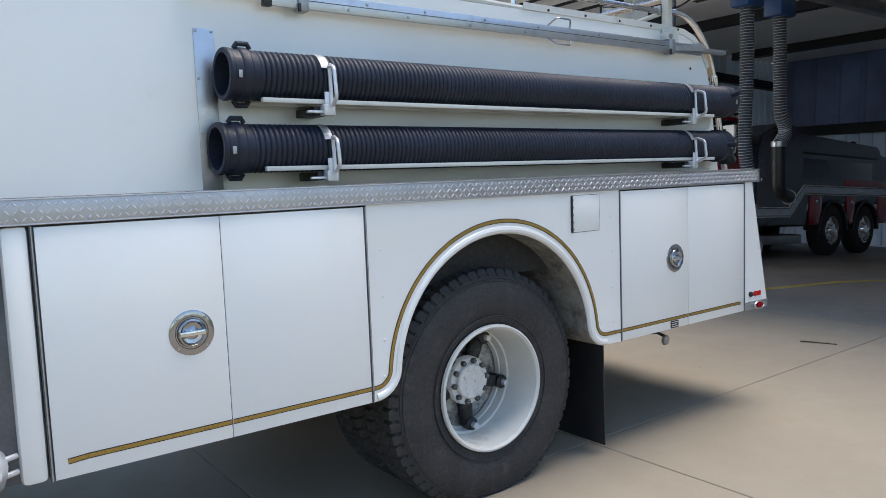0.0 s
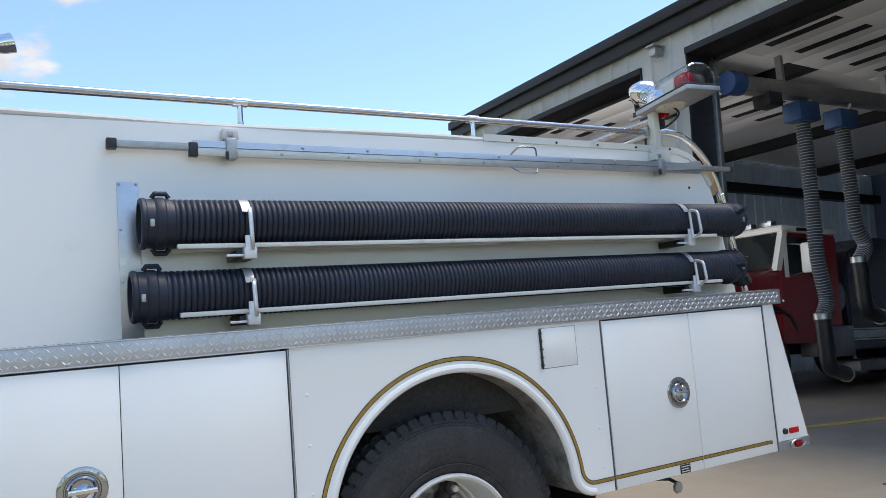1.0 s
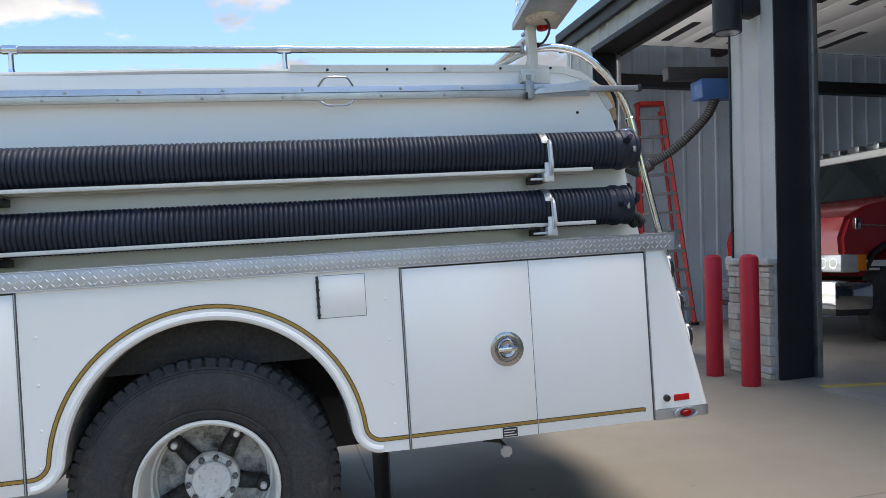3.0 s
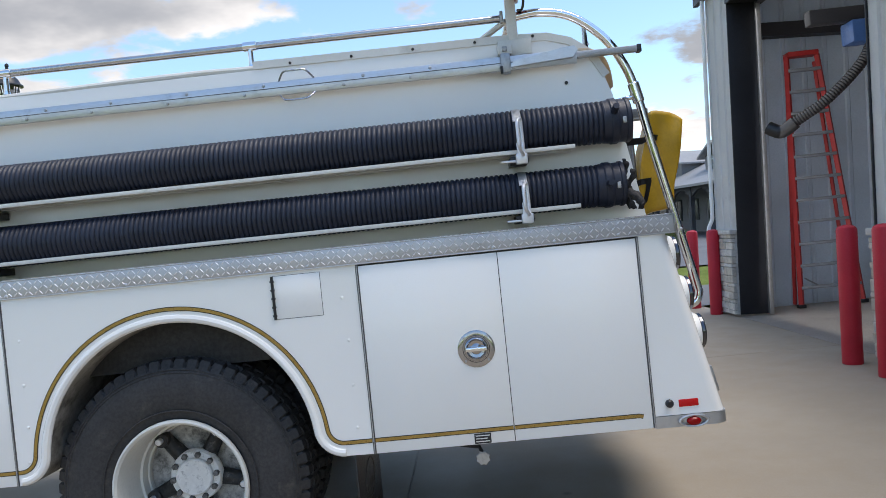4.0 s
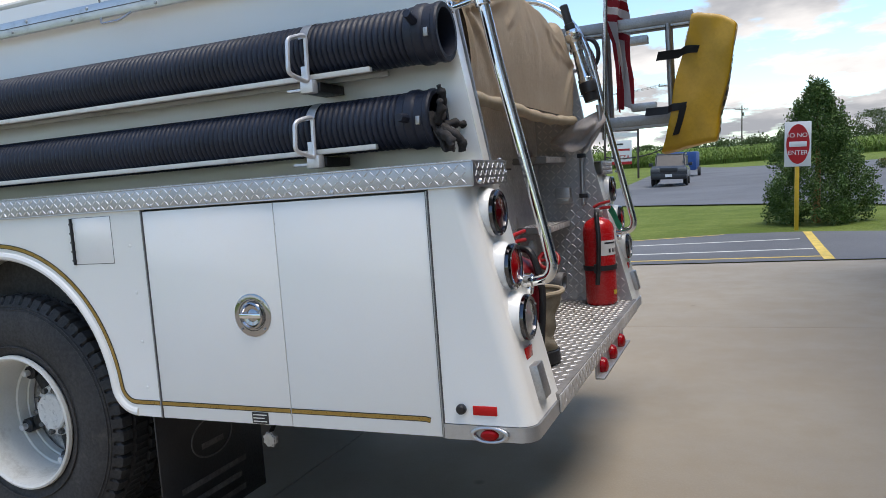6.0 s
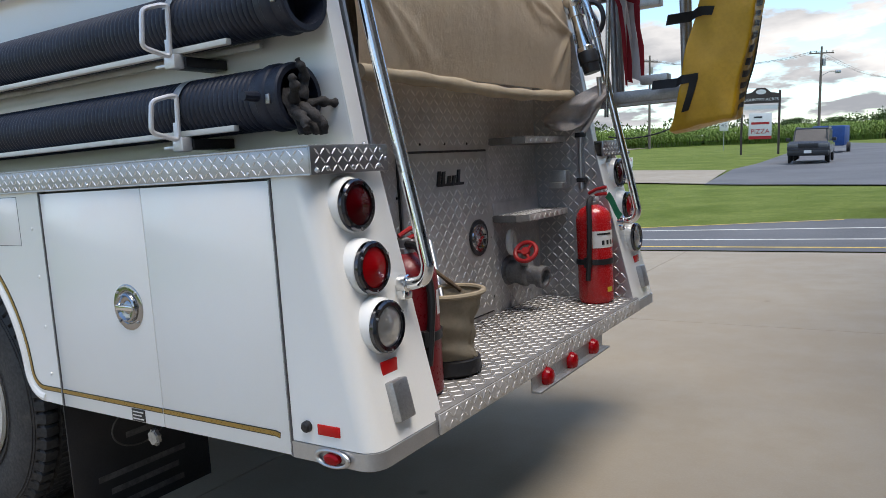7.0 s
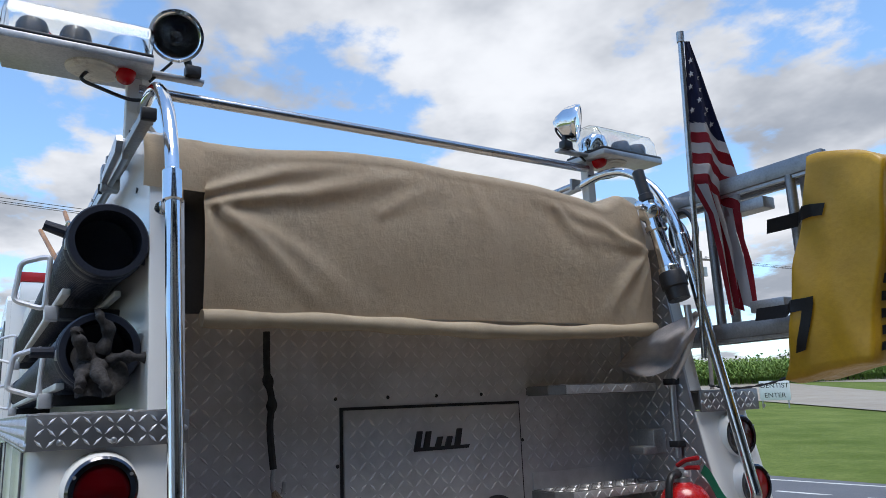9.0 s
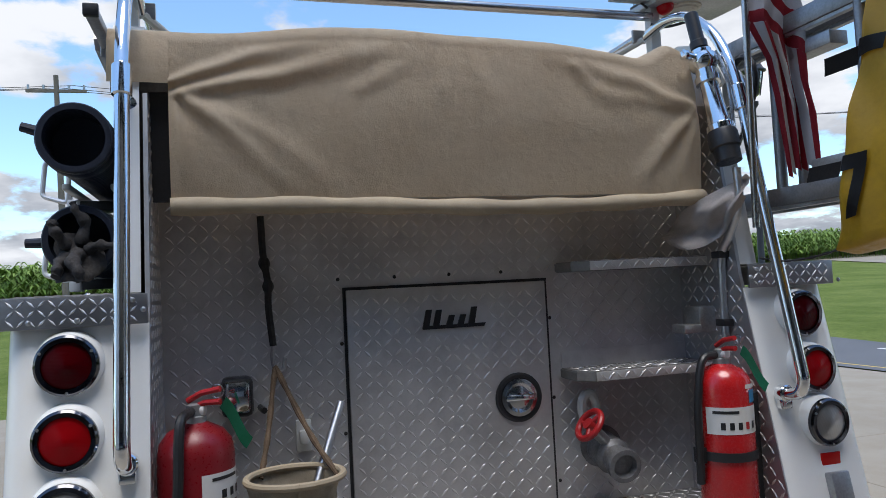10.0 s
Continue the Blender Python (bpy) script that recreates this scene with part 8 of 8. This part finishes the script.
# small rail post with a white sign arm on the lawn behind the engine
PAINTED = mat("grey_board_siding", (0.20, 0.205, 0.215), 0.7, 0, 0.12, 0.6, 30, 0.001, world=True)
ROOF_G = mat("grey_standing_seam_roof", (0.27, 0.275, 0.28), 0.5, 0.2, 0.1, 0.5, 40, 0.001, world=True)
TRIM_D = mat("dark_porch_timber", (0.055, 0.058, 0.065), 0.7, 0, 0.2, 1.5, 30, 0.001, world=True)
PANE = mat("dim_window_pane", (0.05, 0.06, 0.07), 0.12, 0, 0.1, 2, 30, 0)


def arcade():
    """Long low grey building with an arched porch and roof dormers."""
    zb = ground_z(13, 44)
    t = thing("porch_building", "long grey building with arched porch and dormers", "building", at=Matrix.Translation((14.6, 34.0, zb)) @ UP @ Matrix.Rotation(radians(8), 4, "Z"))
    L = 20.0
    part("wall", B(3.2, 13, 0, L, -0.5, 3.0), PAINTED, t)
    bm = bmesh.new()
    prism(bm, [(-0.5, 2.72), (6.0, 5.6), (12.5, 2.72), (12.5, 2.60), (6.0, 5.45), (-0.5, 2.58)], "y", -0.5, L + 0.4)
    roof = part("roof", bm, ROOF_G, t, "grey metal roof")
    bm = bmesh.new()
    prism(bm, [(0.1, 2.6), (6.0, 5.4), (12.0, 2.6)], "y", 0.0, 0.25)
    part("gable", bm, PAINTED, t)
    n = 8
    for k in range(n + 1):
        y = k * L / n
        p = part("porch_post", B(0.0, 0.22, y - 0.11, y + 0.11, -0.5, 2.6), TRIM_D, t)
        if k < n:
            bm = bmesh.new()
            w = L / n
            arc_ = [(y + 0.11 + (w - 0.22) * q / 10, 2.05 + 0.42 * math.sin(math.pi * q / 10)) for q in range(11)]
            prism(bm, [(y + 0.11, 2.62)] + arc_ + [(y + w - 0.11, 2.62)], "x", 0.04, 0.18)
            part("arch", bm, TRIM_D, t)
            wn = part("window", B(3.15, 3.2, y + 0.7, y + 1.9, 0.7, 2.1, bevel=0.01), TRIM_D, t)
            part("pane", B(3.13, 3.16, y + 0.78, y + 1.26, 0.78, 2.02), PANE, wn)
            part("pane", B(3.13, 3.16, y + 1.34, y + 1.82, 0.78, 2.02), PANE, wn)
    for k in range(3):
        y = 3.2 + k * 5.8
        d = part("dormer", B(1.4, 5.0, y, y + 2.6, 3.0, 4.35), PAINTED, t)
        bm = bmesh.new()
        prism(bm, [(y - 0.35, 4.30), (y + 1.3, 5.15), (y + 2.95, 4.30), (y + 2.95, 4.20), (y + 1.3, 5.02), (y - 0.35, 4.20)], "x", 1.05, 5.6)
        part("dormer_roof", bm, ROOF_G, d)
        wn = part("dormer_window", B(1.36, 1.41, y + 0.7, y + 1.9, 3.35, 4.15), SIGN_W, d)
        part("pane", B(1.34, 1.37, y + 0.8, y + 1.8, 3.42, 4.08), PANE, wn)
    return t


arcade()
rnd = random.Random(12)
GRASSES = leaf_mat("tall_ornamental_grass", (0.17, 0.14, 0.06), (0.11, 0.15, 0.05))
BED = leaf_mat("flower_bed_leaf", (0.055, 0.10, 0.03), (0.13, 0.17, 0.05))
BLOOM = leaf_mat("russet_bloom", (0.30, 0.09, 0.04), (0.34, 0.20, 0.10))
for k in range(10):
    x, y = 11.5 - k * 0.12 + rnd.uniform(-0.5, 0.5), 33.2 + k * 1.55
    w = rnd.uniform(0.55, 0.95)
    bm = bmesh.new()
    leaves(bm, (0, 0, 0.40 * w), (0.75 * w, 0.75 * w, 0.42 * w), 900, 0.075, rnd, 0.4)
    if k % 3 == 1:
        for _ in range(420):
            a, l = rnd.uniform(0, 6.28), rnd.uniform(0.6, 1.15)
            q = rnd.uniform(0, 0.4)
            p = Vector((q * math.cos(a), q * math.sin(a), 0))
            e = p + Vector((math.cos(a) * l * 0.4, math.sin(a) * l * 0.4, l))
            d = Vector((-math.sin(a), math.cos(a), 0)) * 0.02
            bm.faces.new((bm.verts.new(p - d), bm.verts.new(p + d), bm.verts.new(e)))
        solo("grass_clump", bm, GRASSES, "tall tan ornamental grass beside the porch", "grass", "planting by the porch", at=stand(x, y), smooth=0)
        continue
    t = thing("bedding_shrub", "low green flowering shrub beside the porch", "shrub", "planting by the porch", at=stand(x, y))
    part("foliage", bm, BED, t, smooth=0)
    bm = bmesh.new()
    leaves(bm, (0, 0, 0.66 * w), (0.6 * w, 0.6 * w, 0.20 * w), 130, 0.06, rnd, 0.2)
    part("blossom", bm, BLOOM, t, "russet blossom", smooth=0)


def lantern_post(x, y, top):
    """Black lantern on a slim post; top is the tip's height."""
    z0 = ground_z(x, y)
    t = thing("street_lamp", "black lantern street lamp on a slim post", "street lamp", at=stand(x, y))
    h = top - z0
    bm = bmesh.new()
    lathe(bm, (0, 0, -0.1), (0, 0, 1), [(0, 0.14), (0.5, 0.13), (0.6, 0.06), (h - 0.95, 0.045), (h - 0.88, 0.09), (h - 0.82, 0.09)], 16)
    part("post", bm, BLACK, t)
    bm = bmesh.new()
    lathe(bm, (0, 0, h - 0.82), (0, 0, 1), [(0, 0.10), (0.02, 0.12), (0.40, 0.18), (0.42, 0.10)], 6)
    part("lantern_glass", bm, SMOKED, t, "dim lantern glass")
    for k in range(6):
        a = k * math.pi / 3
        bm = bmesh.new()
        tube(bm, [(0.12 * math.cos(a), 0.12 * math.sin(a), h - 0.82), (0.185 * math.cos(a), 0.185 * math.sin(a), h - 0.40)], 0.012, 6)
        part("lantern_bar", bm, BLACK, t)
    bm = bmesh.new()
    lathe(bm, (0, 0, h - 0.41), (0, 0, 1), [(0, 0.10), (0.0, 0.235), (0.02, 0.235), (0.05, 0.195), (0.13, 0.155), (0.19, 0.09), (0.21, 0.035), (0.25, 0.03), (0.255, 0.075), (0.275, 0.075), (0.285, 0.03), (0.33, 0.022), (0.35, 0.034), (0.38, 0.028), (0.40, 0.006)], 20)
    part("roof", bm, BLACK, t, "domed black roof with a finial")
    return t


lantern_post(-6.38, 9.30, 5.26)


def suv(x, y, turn):
    t = thing("parked_suv", "dark grey sport utility vehicle on the asphalt", "car", at=stand(x, y, turn))
    CP = mat("dark_grey_car_paint", (0.10, 0.105, 0.115), 0.25, 0.5, 0.05, 2, 150, 0, coat=0.5)
    bm = bmesh.new()
    prism(bm, [(-2.2, 0.42), (2.3, 0.42), (2.3, 0.95), (1.9, 1.02), (-2.15, 1.08), (-2.28, 0.85)][::-1], "x", -0.9, 0.9, 0.08)
    body = part("body", bm, CP, t)
    bm = bmesh.new()
    prism(bm, [(-1.05, 1.02), (-0.40, 1.62), (2.0, 1.66), (2.25, 1.0)], "x", -0.78, 0.78, 0.08)
    part("cabin", bm, BLACK, t, "dark glazed cabin")
    part("roof", B(-0.74, 0.74, -0.35, 2.05, 1.62, 1.70, bevel=0.03), CP, t)
    for s in (-1, 1):
        part("roof_rail", B(s * 0.70 - 0.02, s * 0.70 + 0.02, -0.2, 1.9, 1.70, 1.75, bevel=0.01), BLACK, t)
        part("headlight", B(s * 0.64 - 0.20, s * 0.64 + 0.20, -2.30, -2.20, 0.80, 0.97, bevel=0.02), CLEAR_LENS, body)
        part("mirror", B(s * 1.0 - 0.10, s * 1.0 + 0.10, -0.85, -0.70, 1.05, 1.22, bevel=0.03), BLACK, body)
        bm = bmesh.new()
        prism(bm, [(s * 0.77, 1.05), (s * 0.70, 1.62), (s * 0.64, 1.62), (s * 0.70, 1.05)], "y", -0.9, -0.75)
        part("pillar", bm, CP, t)
        for yy in (-1.45, 1.45):
            bm = bmesh.new()
            lathe(bm, (s * 0.90, yy, 0.36), (-s, 0, 0), [(0, 0.20), (-0.01, 0.24), (0.0, 0.34), (0.03, 0.36), (0.2, 0.21), (0.22, 0.3)], 24)
            part("wheel", bm, RUBBER, t)
    part("grille", B(-0.42, 0.42, -2.31, -2.24, 0.76, 0.98, bevel=0.02), BLACK, body)
    part("bumper", B(-0.88, 0.88, -2.36, -2.15, 0.40, 0.66, bevel=0.05), BLACK, body, "dark front bumper")
    part("number_plate", B(-0.16, 0.16, -2.38, -2.36, 0.52, 0.66), SIGN_W, body)
    return t


suv(-0.85, 39.4, 2)
tl = thing("utility_trailer", "blue-tarped trailer behind the parked vehicle", "trailer", at=stand(-1.9, 53, 0))
part("load", B(-0.4, 1.5, 0, 4, 0.5, 1.80, bevel=0.08), mat("blue_tarp", (0.012, 0.06, 0.22), 0.6, 0, 0.15, 3, 40, 0.002), tl, "blue tarpaulin load")
for s in (-1, 1):
    bm = bmesh.new()
    lathe(bm, (s * 1.7, 2, 0.35), (-s, 0, 0), [(0, 0.3), (0, 0.35), (0.2, 0.35)], 20)
    part("wheel", bm, RUBBER, tl)

UPR = Matrix.Rotation(radians(90), 4, "X")


def roadside_sign():
    t = thing("business_sign", "brown post sign with a white pizza board below", "sign", at=stand(-6.0, 56.0, 14) @ Matrix.Diagonal((0.80, 0.80, 0.80, 1)))
    SB = mat("dark_brown_sign", (0.05, 0.035, 0.028), 0.6)
    for s in (-1, 1):
        part("post", B(s * 1.55 - 0.09, s * 1.55 + 0.09, -0.09, 0.09, -0.3, 5.6), SB, t)
    bm = bmesh.new()
    prism(bm, [(-1.45, 4.5), (1.45, 4.5), (1.45, 5.35), (0.8, 5.45), (0.35, 5.85), (-0.35, 5.85), (-0.8, 5.45), (-1.45, 5.35)], "y", -0.08, 0.08)
    h = part("header", bm, SB, t)
    text_part("COUNTRY ACRES", 0.36, SIGN_W, h, Matrix.Translation((0, -0.10, 4.82)) @ UPR)
    bm = bmesh.new()
    prism(bm, [(0.42 * math.cos(k * math.pi / 8), 5.50 + 0.22 * math.sin(k * math.pi / 8)) for k in range(16)], "y", -0.10, -0.08)
    part("emblem", bm, SIGN_W, h)
    part("header_rail", B(-1.45, 1.45, -0.06, 0.06, 3.95, 4.35), SIGN_W, t)
    b = part("board", B(-0.95, 0.95, -0.07, 0.07, 1.35, 3.65, bevel=0.01), SIGN_W, t)
    text_part("PIZZA", 0.58, SIGN_RED, b, Matrix.Translation((0, -0.09, 2.02)) @ UPR)
    part("name_bar", B(-0.55, 0.15, -0.08, -0.07, 3.2, 3.36), BLACK, b)
    part("name_bar", B(-0.75, 0.75, -0.08, -0.07, 2.65, 2.85), SIGN_RED, b)
    part("phone_bar", B(-0.95, 0.95, -0.085, -0.07, 1.35, 1.62), SIGN_RED, b)
    return t


roadside_sign()


def small_sign(x, y, turn, w, h, z, lines, m, name, label, legs=2, size=0.2):
    t = thing(name, label, "sign", at=stand(x, y, turn))
    for s in ((-1, 1) if legs == 2 else (0,)):
        part("post", B(s * w * 0.42 - 0.025, s * w * 0.42 + 0.025, -0.02, 0.02, -0.1, z + h * 0.6), ALU_DULL, t)
    b = part("board", B(-w / 2, w / 2, -0.035, -0.02, z, z + h, bevel=0.004), SIGN_W, t)
    for k, line in enumerate(lines):
        text_part(line, size, m, b, Matrix.Translation((0, -0.038, z + h * (1 - (k + 0.5) / len(lines)))) @ UPR)
    return t


small_sign(-8.9, 35.3, 15, 0.72, 0.48, 0.12, ("ENTER", "HERE"), SIGN_RED, "lawn_sign", "white lawn sign with red lettering", 2, 0.21)
small_sign(-15.4, 28.2, 38, 1.18, 0.80, 0.30, ("DENTIST", "ENTER"), BLACK, "lawn_sign", "white lawn sign with black lettering", 2, 0.28)
sp = small_sign(-11.3, 69.6, 12, 0.75, 0.95, 1.75, ("45",), BLACK, "speed_sign", "white speed limit sign on a post", 1, 0.5)
part("speed_text_bar", B(-0.28, 0.28, -0.042, -0.036, 2.56, 2.62), BLACK, sp)


# corn, shoulder high and more, round two sides
def corn():
    rnd = random.Random(3)
    bm = bmesh.new()
    edge = [(-36, -70), (-37, -20), (-40, 20), (-41, 50), (-33, 75), (-18, 95), (5, 108), (30, 116)]
    for (xa, ya), (xb, yb) in zip(edge, edge[1:]):
        d = Vector((xb - xa, yb - ya))
        nrm = Vector((-d.y, d.x)).normalized()
        L = d.length
        n = int(L / 0.24)
        for k in range(n):
            for row in range(7):
                p = Vector((xa, ya)) + d * ((k + rnd.random()) / n) + nrm * (row * 0.75 + rnd.uniform(-0.1, 0.1))
                z = ground_z(p.x, p.y)
                h = rnd.uniform(1.9, 2.5)
                b = Vector((p.x, p.y, z))
                s = Vector((0.02, 0.0, 0))
                bm.faces.new((bm.verts.new(b - s), bm.verts.new(b + s), bm.verts.new(b + Vector((0, 0, h)))))
                for q in range(6):
                    a = rnd.uniform(0, 6.28)
                    hh = h * (0.25 + 0.12 * q)
                    o = b + Vector((0, 0, hh))
                    dr = Vector((math.cos(a), math.sin(a), 0))
                    sd = Vector((-dr.y, dr.x, 0)) * 0.07
                    m1, e = o + dr * 0.28 + Vector((0, 0, 0.26)), o + dr * 0.62 + Vector((0, 0, 0.02))
                    va, vb, vc, vd, ve = (bm.verts.new(v) for v in (o - sd * 0.4, o + sd * 0.4, m1 + sd, m1 - sd, e))
                    bm.faces.new((va, vb, vc, vd))
                    bm.faces.new((vd, vc, ve))
    solo("corn_plants", bm, leaf_mat("corn_leaf", (0.11, 0.19, 0.035), (0.20, 0.29, 0.06)), "standing green corn at the field edge", "corn", "", "stuff", 0)
    bm = bmesh.new()
    far = [(-400, -70), (-400, 300), (60, 420), (32, 120), (5, 112), (-20, 99), (-36, 78), (-44, 50), (-43, 20), (-40, -20), (-39, -70)]
    vs = [bm.verts.new((x, y, min(9.0, ground_z(x, y)) + 2.0)) for x, y in far]
    bm.faces.new(vs)
    bmesh.ops.triangulate(bm, faces=bm.faces[:])
    bmesh.ops.recalc_face_normals(bm, faces=bm.faces[:])
    solo("corn_field", bm, grass_mat("corn_canopy", (0.075, 0.135, 0.02), (0.12, 0.19, 0.03)), "wide green corn field", "corn field", "", "stuff", 0)


corn()


def tree(x, y, h, w, rnd, label="broad green shade tree far off"):
    t = thing("tree", label, "tree", "trees in the distance", at=stand(x, y))
    bm = bmesh.new()
    tube(bm, [(0, 0, -0.2), (0.1, 0, h * 0.3), (0, 0.1, h * 0.7)], lambda f: 0.035 * h * (1 - f) + 0.03, 7)
    for k in range(5):
        a = k * 1.3
        tube(bm, [(0, 0, h * (0.28 + 0.06 * k)), (w * 0.25 * math.cos(a), w * 0.25 * math.sin(a), h * (0.45 + 0.07 * k))], lambda f: 0.012 * h * (1 - f) + 0.02, 5)
    part("trunk", bm, mat("bark", (0.07, 0.055, 0.04), 0.9, 0, 0.3, 4, 30), t)
    bm = bmesh.new()
    for k in range(70):
        a, f = rnd.uniform(0, 6.28), rnd.random()
        r = w * 0.5 * math.sqrt(rnd.random()) * math.sin(math.pi * min(0.97, 0.22 + 0.72 * f)) ** 0.7
        leaves(bm, (r * math.cos(a), r * math.sin(a), h * (0.25 + 0.72 * f)), (w * 0.12, w * 0.12, h * 0.09), 70, 0.030 * w, rnd)
    part("crown", bm, LEAF, t, smooth=0)


LEAF = leaf_mat("summer_leaf", (0.03, 0.06, 0.015), (0.075, 0.12, 0.03))
rnd = random.Random(8)
for x, y, h, w in ((-1.5, 148, 3.6, 8), (5, 144, 3.8, 8), (10.5, 128, 4, 7), (-9, 158, 3.6, 8), (14, 122, 5, 7), (-17, 162, 3.6, 9), (20, 120, 6, 8)):
    tree(x, y, h, w, rnd)
bm = bmesh.new()
for k in range(420):
    a = radians(-118 + 150 * k / 420 + rnd.uniform(-0.3, 0.3))
    d = rnd.uniform(300, 380)
    x, y = 3.5 + d * math.sin(a), d * math.cos(a)
    h = rnd.uniform(5, 11) * (0.75 + 0.5 * noise.noise(Vector((k * 0.05, 0, 0))))
    leaves(bm, (x, y, min(9.0, ground_z(x, y)) + h * 0.45), (4.5, 4.5, h * 0.55), 60, 1.3, rnd)
solo("treeline", bm, LEAF, "dark distant treeline behind the fields", "trees", "", "stuff", 0)


# utility poles and wires
def pole(x, y, h, turn, lamp_arm=False):
    t = thing("utility_pole", "weathered wooden utility pole with cross-arm", "utility pole", "roadside utility poles", at=stand(x, y, turn))
    PW = mat("weathered_pole_wood", (0.17, 0.14, 0.115), 0.9, 0, 0.2, 2, 30, 0.002)
    bm = bmesh.new()
    tube(bm, [(0, 0, -0.3), (0, 0, h)], lambda f: 0.16 - 0.06 * f, 10)
    part("shaft", bm, PW, t)
    part("cross_arm", B(-1.2, 1.2, -0.06, 0.06, h - 0.75, h - 0.62), PW, t)
    for k in (-1.1, -0.5, 0.5, 1.1):
        bm = bmesh.new()
        cyl(bm, (k, 0, h - 0.62), (k, 0, h - 0.42), 0.05, 8)
        part("insulator", bm, ALU_DULL, t)
    bm = bmesh.new()
    cyl(bm, (0.28, 0, h - 2.0), (0.28, 0, h - 1.25), 0.18, 12, 0.02)
    part("transformer", bm, ALU_DULL, t)
    if lamp_arm:
        bm = bmesh.new()
        tube(bm, rounded([(0, 0, h * 0.70), (0.9, 0, h * 0.745), (1.5, 0, h * 0.74)], 0.3), 0.035, 8)
        part("lamp_arm", bm, ALU_DULL, t)
        part("lamp_head", B(1.4, 1.95, -0.12, 0.12, h * 0.72, h * 0.75, bevel=0.03), ALU_DULL, t)
    return Vector((x, y, ground_z(x, y) + h - 0.42))


tops = [pole(-31, -60, 11, 90), pole(-31.1, -6.2, 10.3, 90), pole(-33.5, 47, 10.6, 80), pole(-22.5, 84, 10.5, 60), pole(-5.4, 88, 10.2, 20, True), pole(2, 150, 10, 20)]
wires = []
for a, b in zip(tops, tops[1:]):
    for off in (-1.1, -0.3, 1.1):
        o = Vector((off * 0.3, off * 0.5, 0))
        pts = [a.lerp(b, f) + o - Vector((0, 0, 1.1 * 4 * f * (1 - f))) for f in [k / 14 for k in range(15)]]
        bm = bmesh.new()
        tube(bm, pts, 0.014, 4)
        solo("overhead_wire", bm, BLACK, "thin black overhead wire strung between poles", "wire", "overhead wires")
